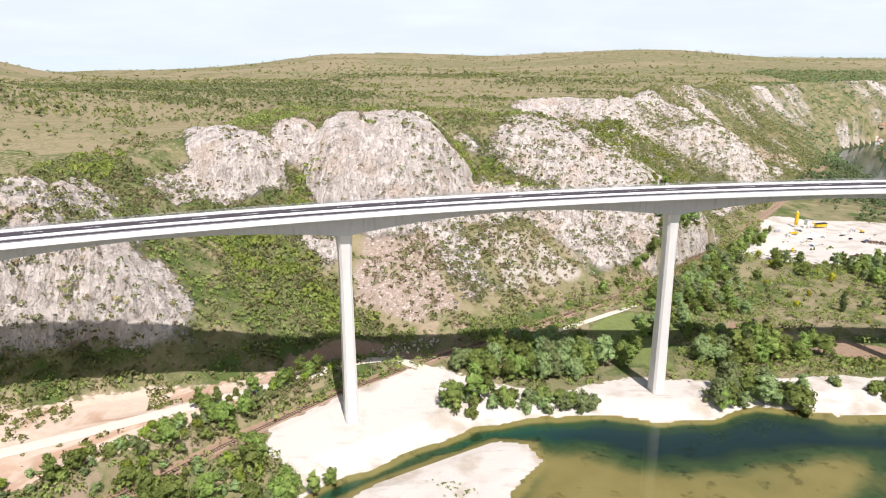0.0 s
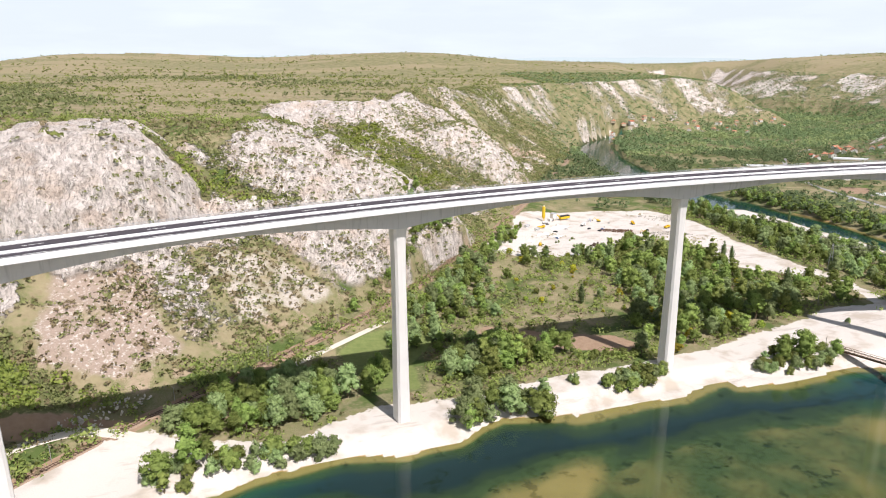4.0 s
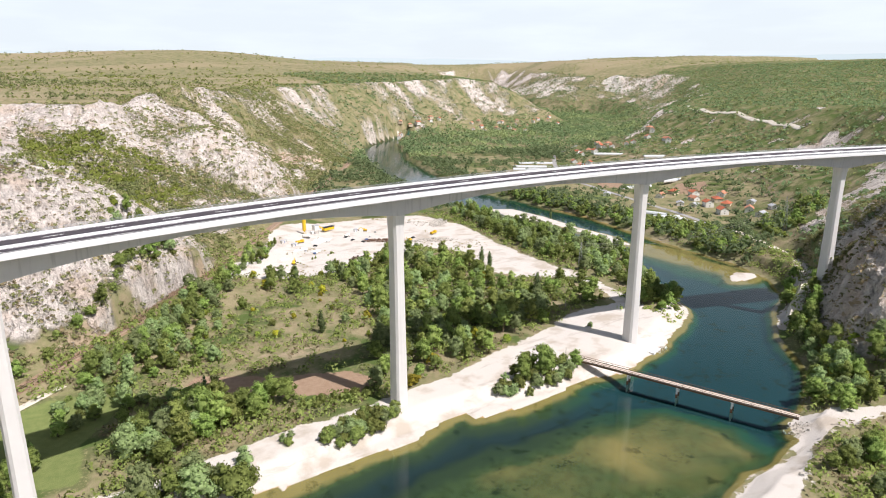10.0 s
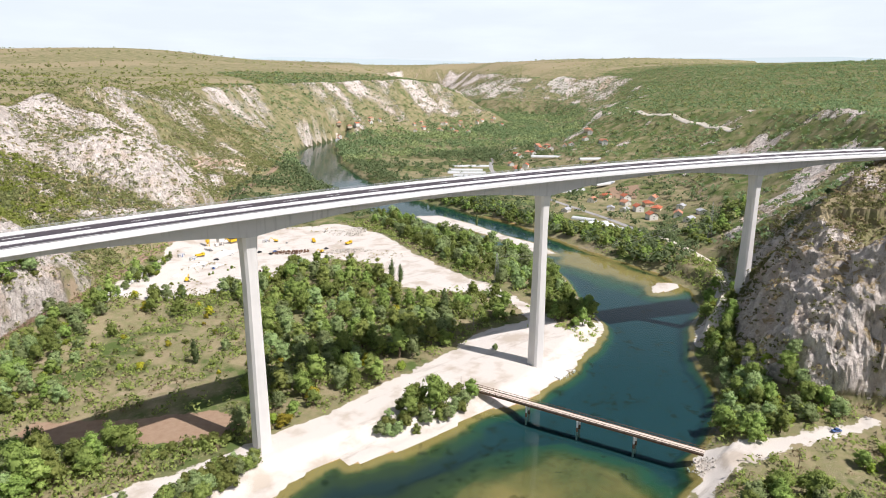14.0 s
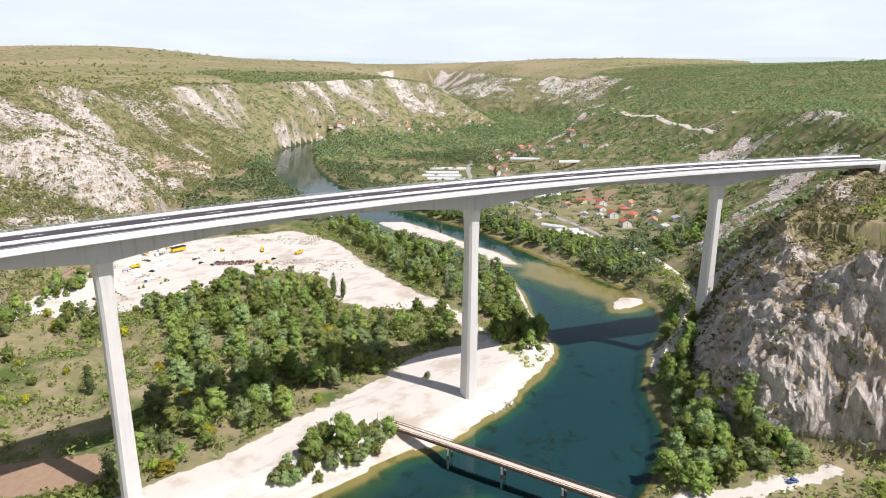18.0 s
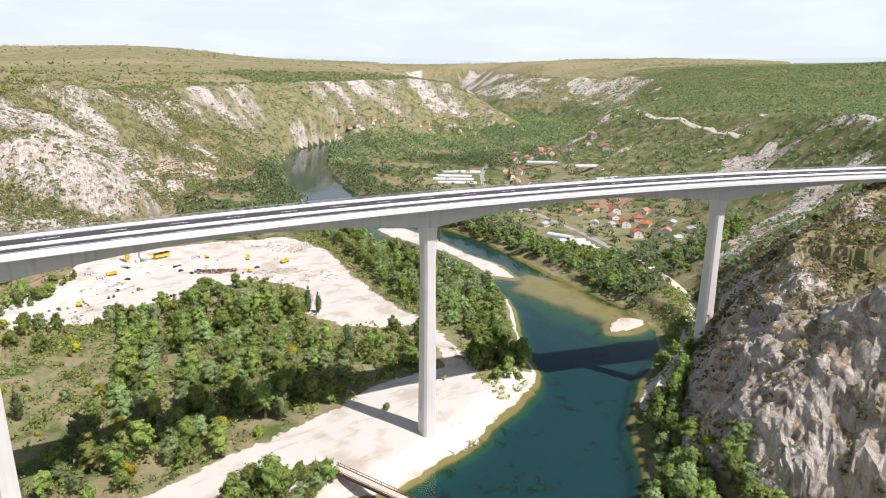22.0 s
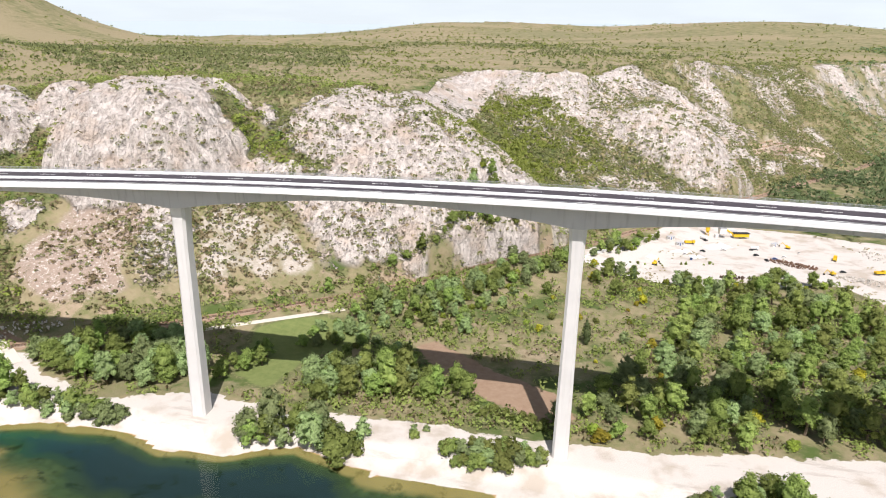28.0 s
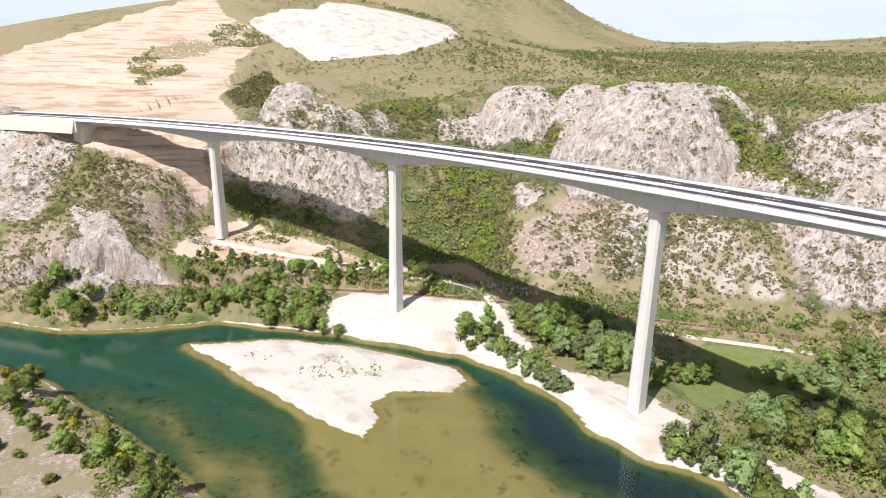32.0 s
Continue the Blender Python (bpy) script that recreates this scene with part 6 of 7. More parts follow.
def lattice_pylon(x, y, h):
    t = thing("pylon", "steel lattice power pylon among the trees", "pylon", "", (x, y, float(ground_z(x, y)) - 0.2), 30)
    w = 1.6
    for sx in (-1, 1):
        for sy in (-1, 1):
            part("leg", tube(bmesh.new(), (sx * w, sy * w, 0), (sx * 0.3, sy * 0.3, h), 0.09, 0.07, 5), M_STEEL, t)
    for k in range(7):
        z0, z1 = h * k / 7, h * (k + 1) / 7
        a, b = w + (0.3 - w) * k / 7, w + (0.3 - w) * (k + 1) / 7
        bm = bmesh.new()
        for p, q in (((-a, -a), (b, -b)), ((a, -a), (b, b)), ((a, a), (-b, b)), ((-a, a), (-b, -b))):
            tube(bm, (*p, z0), (*q, z1), 0.05, 0.05, 4)
        part("bracing", bm, M_STEEL, t)
    for z in (0.78, 0.9):
        part("cross_arm", tube(bmesh.new(), (-2.6, 0, h * z), (2.6, 0, h * z), 0.09, 0.09, 5), M_STEEL, t)
    return t


lattice_pylon(481, 397, 22)
lattice_pylon(690, 345, 24)
lattice_pylon(742, 372, 24)
for z, off in ((0.9, -2.4), (0.9, 2.4), (0.78, 0.0)):
    a, b = Vector((481 + 0.5 * off, 397 + 0.8 * off, float(ground_z(481, 397)) + 22 * z)), Vector((690 + 0.5 * off, 345 + 0.8 * off, float(ground_z(690, 345)) + 24 * z))
    pts = [a.lerp(b, i / 16) - Vector((0, 0, 9.0 * (1 - (i / 8 - 1) ** 2))) for i in range(17)]
    ring = [(0.05 * math.cos(1.5708 * k), 0.05 * math.sin(1.5708 * k)) for k in range(4)]
    wire = mesh_of("conductor", [(p.x + 0.24 * c, p.y + 0.97 * c, p.z + d) for p in pts for c, d in ring], [(4 * i + k, 4 * i + (k + 1) % 4, 4 * i + 4 + (k + 1) % 4, 4 * i + 4 + k) for i in range(16) for k in range(4)], M_POLE)
    cable = tagged(new("power_cable"), "thin dark power cable sagging across the river", "cable", "power cables over the river")
    part("conductor", wire, M_POLE, cable)
pole_thing("lamp_pole", "slim pole with a sign by the gravel road", 408, 342, 8, 0)
pole_thing("lamp_pole", "slim pole with a sign by the gravel road", 344, 280, 9, 0)


# ---- trestle bridge over the river ----
fa, fb = Vector((351.2, 278.2, 6.4)), Vector((385.0, 179.3, 6.4))
flen = (fb - fa).length
trestle = thing("trestle_bridge", "narrow trestle bridge with pale plank deck and rusty sides", "bridge", at=(fa.x, fa.y, fa.z), turn=math.degrees(math.atan2(fb.y - fa.y, fb.x - fa.x)))
part("deck", box(bmesh.new(), -1, -1.9, -0.15, flen + 1, 1.9, 0.0), M_PLANK, trestle, "pale worn plank deck").matrix_parent_inverse = Matrix()
for s in (-1, 1):
    part("girder", box(bmesh.new(), -1, s * 1.9 - 0.14, -0.95, flen + 1, s * 1.9 + 0.14, -0.16), M_RUST, trestle)
    part("handrail", box(bmesh.new(), -1, s * 2.0 - 0.08, 1.0, flen + 1, s * 2.0 + 0.08, 1.14), M_RUST, trestle)
    part("kerb", box(bmesh.new(), -1, s * 1.75 - 0.14, 0.004, flen + 1, s * 1.75 + 0.14, 0.26), M_SLEEPER, trestle)
    n = 34
    for i in range(n + 1):
        x = flen * i / n
        part("post", box(bmesh.new(), x - 0.08, s * 2.0 - 0.08, -0.6, x + 0.08, s * 2.0 + 0.08, 1.0), M_RUST, trestle)
for f in (0.27, 0.505, 0.745):
    x = flen * f
    for s in (-1, 1):
        pile = part("trestle_leg", tube(bmesh.new(), (x, s * 1.55, -10.5), (x, s * 1.55, -1.0), 0.42, 0.42, 10), M_PARAPET, trestle)
        part("collar", tube(bmesh.new(), (x, s * 1.55, -6.4), (x, s * 1.55, -4.4), 0.52, 0.52, 10), M_RUST, pile)
    part("cap_beam", box(bmesh.new(), x - 0.4, -2.2, -1.35, x + 0.4, 2.2, -0.96), M_PARAPET, trestle)
    part("bracing", tube(bmesh.new(), (x, -1.55, -4.0), (x, 1.55, -1.6), 0.09, 0.09, 5), M_RUST, trestle)


# ---- abutments and motorway approach ----
for s, ext, name in ((S_WEST, -9, "abutment"), (S_EAST, 7, "abutment")):
    x, y, a = deck_at(s)
    t = thing(name, "massive pale concrete bridge abutment", "abutment", at=(x, y, deck_z(s)), turn=math.degrees(a))
    part("wall", box(bmesh.new(), min(0, ext), -5.8, -22, max(0, ext), 5.8, -0.7, 0.1), M_PIER, t)
    for k in (-1, 1):
        part("wing_wall", box(bmesh.new(), min(-1, ext * 1.2), k * 10.6 - 0.5, -9, max(1, ext * 1.2), k * 10.6 + 0.5, -0.8, 0.05), M_PIER, t)
approach = thing("approach_road", "concrete-edged approach road on an embankment", "road")
deck_part("embankment", [(-14, -9), (-11.2, -0.1), (11.2, -0.1), (14, -9)], S_WEST - 260, S_WEST - 0.5, M_DIRT, approach, "pale rubble embankment", 6)
for side in (-1, 1):
    deck_part("carriageway", [(1.5 * side, -0.09), (1.5 * side, 0.0), (8.7 * side, 0.0), (8.7 * side, -0.09)][::-side], S_WEST - 260, S_WEST, M_ASPHALT, approach, "", 6)
    deck_part("crash_barrier", [(9.3 * side, -0.1), (9.3 * side, 0.9), (9.6 * side, 0.9), (9.6 * side, -0.1)][::-side], S_WEST - 260, S_WEST, M_PARAPET, approach, "", 6)

# handrail and guard rail on the deck's edges
def rail_run(name, across, z, size, s0, s1, parent, material):
    return deck_part(name, [(across - size, z - size), (across - size, z + size), (across + size, z + size), (across + size, z - size)], s0, s1, material, parent, "", 5.0)


for side in (-1, 1):
    for z in (0.95, 1.3, 1.55):
        rail_run("handrail", 10.75 * side, z, 0.035, S_WEST, S_EAST, viaduct, M_STEEL)
    rail_run("guard_rail", 9.05 * side, 1.05, 0.06, S_WEST, S_EAST, viaduct, M_STEEL)
bm = bmesh.new()
box(bm, -0.05, -0.05, 0.4, 0.05, 0.05, 1.56)
post_mesh = bpy.data.meshes.new("railing_post")
bm.to_mesh(post_mesh)
bm.free()
post_mesh.materials.append(M_STEEL)
for i in range(260):
    s = S_WEST + 2 + i * 3.63
    if s < S_EAST:
        x, y, a = deck_at(s, -10.75)
        ob = new("railing_post", post_mesh)
        ob.parent = viaduct
        ob.matrix_world = Matrix.Translation((x, y, deck_z(s) - SUPER * 10.75)) @ Matrix.Rotation(a, 4, "Z")
bm = bmesh.new()
for i in range(260):
    s = S_WEST + 2 + i * 3.63
    if s < S_EAST:
        for e in (10.75, 9.05, -9.05):
            x, y, a = deck_at(s, e)
            z = deck_z(s) + SUPER * e
            box(bm, x - 0.05, y - 0.05, z + (0.2 if e > 10 else 0.79), x + 0.05, y + 0.05, z + (1.56 if e > 10 else 1.05))
tagged(part("railing_post_row", bm, M_STEEL, viaduct), "far railing posts", kind="stuff")


# ---- village ----
def window_at(parent, x, y, z, w, h, axis):
    bm = bmesh.new()
    if axis == "x":
        box(bm, x - w / 2, y - 0.06, z, x + w / 2, y + 0.06, z + h)
    else:
        box(bm, x - 0.06, y - w / 2, z, x + 0.06, y + w / 2, z + h)
    ob = part("window", bm, M_WHITE, parent)
    bm = bmesh.new()
    if axis == "x":
        box(bm, x - w / 2 + 0.12, y - 0.09, z + 0.12, x + w / 2 - 0.12, y + 0.09, z + h - 0.12)
    else:
        box(bm, x - 0.09, y - w / 2 + 0.12, z + 0.12, x + 0.09, y + w / 2 - 0.12, z + h - 0.12)
    part("pane", bm, M_GLASS, ob)


def make_house(label, w, d, h, rise, wall, roof, hip=False, sides=(-1, 1)):
    t = thing("house", label, "house", at=(0, 0, -400))
    part("wall", box(bmesh.new(), -w / 2, -d / 2, -2, w / 2, d / 2, h), wall, t)
    if not hip:
        for s in (-1, 1):
            e = s * (w / 2 - 0.25)
            v = [(q, y, z) for q in (s * w / 2, e) for y, z in ((-d / 2, h), (d / 2, h), (0, h + rise))]
            part("gable", mesh_of("gable", v, [(0, 1, 2), (3, 5, 4), (0, 3, 4, 1), (1, 4, 5, 2), (2, 5, 3, 0)], wall), wall, t)
    o, e = 0.6, 0.12
    bm = bmesh.new()
    rx = w / 2 + o if not hip else w / 2 - d / 2.4
    for dz in (0.0, 0.22):
        drop = o * rise / (d / 2)
        v = [bm.verts.new(p) for p in ((-w / 2 - o, -d / 2 - o, h - drop + dz), (w / 2 + o, -d / 2 - o, h - drop + dz), (w / 2 + o, d / 2 + o, h - drop + dz), (-w / 2 - o, d / 2 + o, h - drop + dz), (-rx, 0, h + rise + dz), (rx, 0, h + rise + dz))]
        for q in ((0, 1, 5, 4), (2, 3, 4, 5), (1, 2, 5), (3, 0, 4)):
            if len(q) == 4 or hip:
                bm.faces.new([v[i] for i in q])
    bmesh.ops.recalc_face_normals(bm, faces=bm.faces)
    part("roof", bm, roof, t, "red clay tile roof" if roof in (M_ROOF, M_ROOF2) else "")
    part("chimney", box(bmesh.new(), w * 0.2, 0.4, h + rise * 0.4, w * 0.2 + 0.7, 1.1, h + rise + 0.9), M_STONE, t)
    part("door", box(bmesh.new(), -0.55, -d / 2 - 0.06, 0, 0.55, -d / 2 + 0.05, 2.1), M_DOOR, t)
    for z in ((1.0, 3.7) if h > 4.5 else (1.0,)):
        for x in (-w * 0.33, w * 0.33):
            for s in sides:
                window_at(t, x, s * d / 2, z, 1.3, 1.3, "x")
        for s in (-1, 1):
            window_at(t, s * w / 2, 0, z, 1.3, 1.3, "y")
    return t


HOUSES = [make_house("white two-storey house with a red tile roof", 11.5, 9.5, 5.9, 2.6, M_WHITE, M_ROOF), make_house("cream house with a red hipped tile roof", 13, 10, 4.2, 2.4, M_CREAM, M_ROOF, True),
          make_house("white cottage with faded red tiles", 12, 8.5, 3.6, 2.6, M_WHITE, M_ROOF2), make_house("pale block house with a grey sheet roof", 9.5, 8, 3.2, 1.6, M_WHITE, M_GREYROOF)]
HOUSES += [make_house("white two-storey village house with a red tile roof", 11.5, 9.5, 5.9, 2.8, M_WHITE, M_ROOF, sides=(-1,)), make_house("cream village house with a red hipped tile roof", 13, 10, 4.6, 2.6, M_CREAM, M_ROOF2, True, (-1,)),
           make_house("white village cottage with faded red tiles", 12, 8.5, 4.4, 2.8, M_WHITE, M_ROOF2, sides=(-1,))]
for x, y, k, a in NEAR + MID + FAR:
    g = "houses of the village" if y < 700 else "houses up the valley"
    tagged(copy_thing(HOUSES[k], pose(x, y, float(ground_z(x, y)) + 0.1, 0, 0, a)), "", "", g)
for src in HOUSES:
    for o in (*src.children_recursive, src):
        bpy.data.objects.remove(o)


def greenhouse(x, y, length, width, turn, group="greenhouses"):
    t = thing("greenhouse", "long low greenhouse covered in white film", "greenhouse", group, (x, y, float(ground_z(x, y))), turn)
    n, verts = 8, []
    for sx in (-1, 1):
        for i in range(n + 1):
            a = math.pi * i / n
            verts.append((sx * length / 2, width / 2 * math.cos(a), 0.3 + 2.8 * math.sin(a) ** 0.8))
    faces = [(i, i + 1, i + n + 2, i + n + 1) for i in range(n)] + [tuple(range(n + 1))[::-1], tuple(range(n + 1, 2 * n + 2))]
    part("film_cover", mesh_of("film_cover", verts, faces, M_FILM), M_FILM, t)
    part("base_wall", box(bmesh.new(), -length / 2, -width / 2, -0.8, length / 2, width / 2, 0.29), M_STONE, t)
    for i in range(5):
        x0 = -length / 2 + length * i / 4
        part("rib", mesh_of("rib", [(x0 + dx, width / 2 * math.cos(math.pi * j / n) * 1.012, 0.3 + 2.84 * math.sin(math.pi * j / n) ** 0.8) for dx in (-0.12, 0.12) for j in range(n + 1)],
                            [(j, j + 1, j + n + 2, j + n + 1) for j in range(n)], M_STEEL), M_STEEL, t)


for x, y, l, w, a in ((706, 495, 26, 8, -74), (699, 477, 30, 7.5, -31), (693, 466, 30, 7.5, -31), (688, 455, 28, 7.5, -31), (684, 444, 26, 7.5, -31), (896, 889, 62, 12, -40), (858, 859, 55, 11, -40), (838, 834, 60, 11, -40), (822, 804, 56, 11, -40),
                      (1028, 812, 90, 9, -42), (960, 640, 60, 9, -8), (905, 610, 55, 9, -8), (1000, 705, 60, 8, -30), (830, 620, 50, 9, -10)):
    greenhouse(x, y, l, w, a)


# ---- concrete yard ----
def gz_at(x, y):
    return float(ground_z(x, y))


def silo(x, y, h=15.0, r=1.7):
    t = thing("cement_silo", "tall yellow steel cement silo on legs", "silo", "", (x, y, gz_at(x, y)))
    part("body", tube(bmesh.new(), (0, 0, 4.5), (0, 0, h), r, r, 20), M_YELLOWP, t)
    part("cone", tube(bmesh.new(), (0, 0, 2.2), (0, 0, 4.5), 0.3, r, 20), M_YELLOWP, t)
    part("cap", tube(bmesh.new(), (0, 0, h), (0, 0, h + 0.7), r, 0.4, 20), M_YELLOWP, t)
    part("filter", box(bmesh.new(), -0.5, -0.5, h + 0.5, 0.5, 0.5, h + 1.7, 0.05), M_WHITE, t)
    for k in range(4):
        a = math.pi / 4 + k * math.pi / 2
        part("leg", tube(bmesh.new(), (r * 0.85 * math.cos(a), r * 0.85 * math.sin(a), -0.3), (r * 0.85 * math.cos(a), r * 0.85 * math.sin(a), 4.8), 0.14, 0.14, 6), M_YELLOWP, t)
    part("ladder", box(bmesh.new(), r, -0.25, 0.5, r + 0.08, 0.25, h), M_STEEL, t)


def mixer_plant(x, y, turn):
    t = thing("batching_plant", "white and yellow concrete batching plant with conveyor", "plant machinery", "", (x, y, gz_at(x, y)), turn)
    for sx in (-2, 2):
        for sy in (-1.6, 1.6):
            part("leg", box(bmesh.new(), sx - 0.15, sy - 0.15, -0.3, sx + 0.15, sy + 0.15, 3.6), M_STEEL, t)
    part("mixer_house", box(bmesh.new(), -2.6, -2.2, 3.6, 2.6, 2.2, 8.2, 0.08), M_WHITE, t)
    part("roof", box(bmesh.new(), -2.8, -2.4, 8.21, 2.8, 2.4, 8.5), M_GREYROOF, t)
    part("control_cabin", box(bmesh.new(), -5.6, -1.3, 0.4, -3.0, 1.3, 3.0, 0.05), M_WHITE, t)
    part("conveyor", tube(bmesh.new(), (13, 0, 1.2), (2.2, 0, 7.4), 0.55, 0.55, 6), M_YELLOWP, t)
    bins = part("aggregate_bin", box(bmesh.new(), 9.5, -1.8, 1.0, 22, 1.8, 3.8, 0.1), M_YELLOWP, t, "yellow aggregate bins")
    part("cover", box(bmesh.new(), 9.2, -2.1, 3.81, 22.3, 2.1, 4.3), M_DARK, bins)
    for k in range(5):
        part("strut", box(bmesh.new(), 9.6 + 3 * k, -1.9, -0.3, 9.9 + 3 * k, -1.6, 1.0), M_STEEL, t)


def wheels(t, xs, ys, r, w):
    for x in xs:
        for y in ys:
            tyre = part("wheel", tube(bmesh.new(), (x, y - w / 2, r), (x, y + w / 2, r), r, r, 14), M_DARK, t)
            part("rim", tube(bmesh.new(), (x, y - w / 2 - 0.02, r), (x, y + w / 2 + 0.02, r), r * 0.55, r * 0.55, 10), M_STEEL, tyre)


def make_truck(label, cab, load, kind="tipper"):
    t = thing("truck", label, "truck", "vehicles in the yard", (0, 0, -400))
    part("chassis", box(bmesh.new(), -3.6, -0.5, 0.7, 3.6, 0.5, 1.05), M_DARK, t)
    c = part("cab", box(bmesh.new(), 2.2, -1.2, 0.9, 4.1, 1.2, 3.0, 0.15), cab, t)
    part("windscreen", box(bmesh.new(), 4.08, -1.0, 1.9, 4.13, 1.0, 2.75), M_GLASS, c)
    if kind == "tipper":
        bm = bmesh.new()
        box(bm, -3.7, -1.25, 1.1, 1.9, 1.25, 1.25)
        for s in (-1, 1):
            box(bm, -3.7, s * 1.25 - 0.05, 1.25, 1.9, s * 1.25 + 0.05, 2.4)
        box(bm, 1.8, -1.2, 1.25, 1.9, 1.2, 2.6)
        box(bm, -3.7, -1.2, 1.25, -3.6, 1.2, 2.3)
        part("body", bm, load, t)
    else:
        part("drum", tube(bmesh.new(), (-3.2, 0, 2.3), (1.6, 0, 2.0), 0.8, 1.2, 14), load, t)
    wheels(t, (-2.8, -1.5, 3.0), (-1.0, 1.0), 0.5, 0.32)
    return t


def make_car(label, paint, name="car", category="car", group="vehicles in the yard", pickup=False):
    t = thing(name, label, category, group, (0, 0, -400))
    bm = bmesh.new()
    box(bm, -2.1, -0.87, 0.35, 2.1, 0.87, 0.92, 0.12)
    if pickup:
        box(bm, 0.0, -0.8, 0.9, 1.2, 0.8, 1.6, 0.15)
    part("body", bm, paint, t)
    if not pickup:
        c = part("cabin", box(bmesh.new(), -1.3, -0.74, 0.9, 0.9, 0.74, 1.45, 0.2), M_GLASS, t)
        part("roof", box(bmesh.new(), -1.0, -0.68, 1.44, 0.6, 0.68, 1.5, 0.02), paint, c)
    for s in (-0.6, 0.6):
        part("headlight", box(bmesh.new(), 2.08, s - 0.15, 0.6, 2.13, s + 0.15, 0.78), M_WHITE, t)
    wheels(t, (-1.3, 1.3), (-0.8, 0.8), 0.33, 0.2)
    return t


def make_digger():
    t = thing("excavator", "yellow tracked excavator with its arm lowered", "excavator", "vehicles in the yard", (0, 0, -400))
    for s in (-1.1, 1.1):
        part("track", box(bmesh.new(), -1.9, s - 0.3, 0, 1.9, s + 0.3, 0.8, 0.25), M_DARK, t)
    part("house", box(bmesh.new(), -1.9, -1.2, 0.95, 1.2, 1.2, 2.1, 0.12), M_YELLOWP, t)
    c = part("cab", box(bmesh.new(), 0.1, 0.1, 2.0, 1.5, 1.15, 3.1, 0.1), M_YELLOWP, t)
    part("glass", box(bmesh.new(), 1.49, 0.2, 2.2, 1.54, 1.05, 3.0), M_GLASS, c)
    part("boom", tube(bmesh.new(), (1.1, -0.3, 1.6), (4.4, -0.3, 4.2), 0.3, 0.22, 6), M_YELLOWP, t)
    part("stick", tube(bmesh.new(), (4.4, -0.3, 4.2), (6.3, -0.3, 1.5), 0.22, 0.16, 6), M_YELLOWP, t)
    part("bucket", box(bmesh.new(), 5.7, -0.8, 0.5, 6.7, 0.2, 1.5, 0.15), M_DARK, t)
    return t


def make_hut():
    t = thing("site_hut", "white flat-roofed site container", "container", "site huts", (0, 0, -400))
    part("body", box(bmesh.new(), -3, -1.2, 0.1, 3, 1.2, 2.6, 0.05), M_WHITE, t)
    part("roof", box(bmesh.new(), -3.1, -1.3, 2.61, 3.1, 1.3, 2.75), M_GREYROOF, t)
    part("door", box(bmesh.new(), -0.5, -1.24, 0.15, 0.5, -1.18, 2.2), M_BLUEP, t)
    for x in (-1.9, 1.9):
        part("window", box(bmesh.new(), x - 0.6, -1.24, 1.1, x + 0.6, -1.18, 2.0), M_GLASS, t)
    return t


silo(349, 625)
mixer_plant(360, 624, 15)
models = {"tipper": make_truck("orange-yellow tipper truck parked on pale gravel", M_YELLOWP, M_YELLOWP), "mixer": make_truck("white concrete mixer truck in the yard", M_WHITE, M_WHITE, "mixer"), "white": make_car("small white car parked on gravel", M_WHITE),
          "dark": make_car("dark car parked on pale gravel", M_DARK), "blue": make_car("dark blue car parked on gravel", M_BLUEP), "digger": make_digger(), "hut": make_hut(), "pickup": make_car("red pickup truck on the gravel bank", M_REDP, "pickup_truck", "pickup", "vehicles on the bank", True)}
for kind, x, y, a in (("tipper", 332, 597, 10), ("tipper", 434, 590, 70), ("mixer", 345, 612, 120), ("mixer", 379, 597, 30), ("white", 326, 571, 45), ("blue", 329, 559, 80), ("dark", 378, 583, 20), ("dark", 383, 572, 100), ("blue", 390, 578, 10),
                      ("white", 398, 586, 50), ("digger", 407, 612, 150), ("digger", 421, 552, 200), ("digger", 302, 540, 60), ("hut", 318, 600, 20), ("hut", 324, 590, 20), ("hut", 372, 640, 10), ("hut", 398, 615, 40), ("white", 356, 590, 0),
                      ("dark", 340, 582, 140), ("white", 412, 600, 75), ("tipper", 453, 560, 20), ("dark", 430, 560, 10), ("pickup", 14, 306, 25), ("blue", 440, 150, 150)):
    copy_thing(models[kind], pose(x, y, gz_at(x, y) + 0.02, 0, 0, a))
for src in models.values():
    for o in (*src.children_recursive, src):
        bpy.data.objects.remove(o)


def rubble(name, label, x, y, rx, ry, count, seed, material, size=(0.5, 1.6), turn=0.0, category="rubble"):
    """A heap of separate blocks, past counting."""
    r = random.Random(seed)
    bm = bmesh.new()
    for _ in range(count):
        a, q = r.uniform(0, 6.283), math.sqrt(r.random())
        lx, ly = rx * q * math.cos(a), ry * q * math.sin(a)
        c, s = math.cos(radians(turn)), math.sin(radians(turn))
        px, py = x + c * lx - s * ly, y + s * lx + c * ly
        k = r.uniform(*size)
        m = Matrix.Translation((px, py, gz_at(px, py) + 0.3 * k + (1 - q) * min(rx, ry) * 0.16)) @ Euler((r.uniform(0, 6), r.uniform(0, 6), r.uniform(0, 6))).to_matrix().to_4x4() @ Matrix.Diagonal((k, k * r.uniform(0.4, 1), k * r.uniform(0.3, 0.7), 1))
        made = bmesh.ops.create_icosphere(bm, subdivisions=1, radius=0.6, matrix=m)
        for v in made["verts"]:
            v.co += Vector((r.uniform(-1, 1), r.uniform(-1, 1), r.uniform(-1, 1))) * 0.16 * k
    me = bpy.data.meshes.new(name)
    bm.to_mesh(me)
    bm.free()
    me.materials.append(material)
    tagged(new(name, me), label, category, kind="stuff")


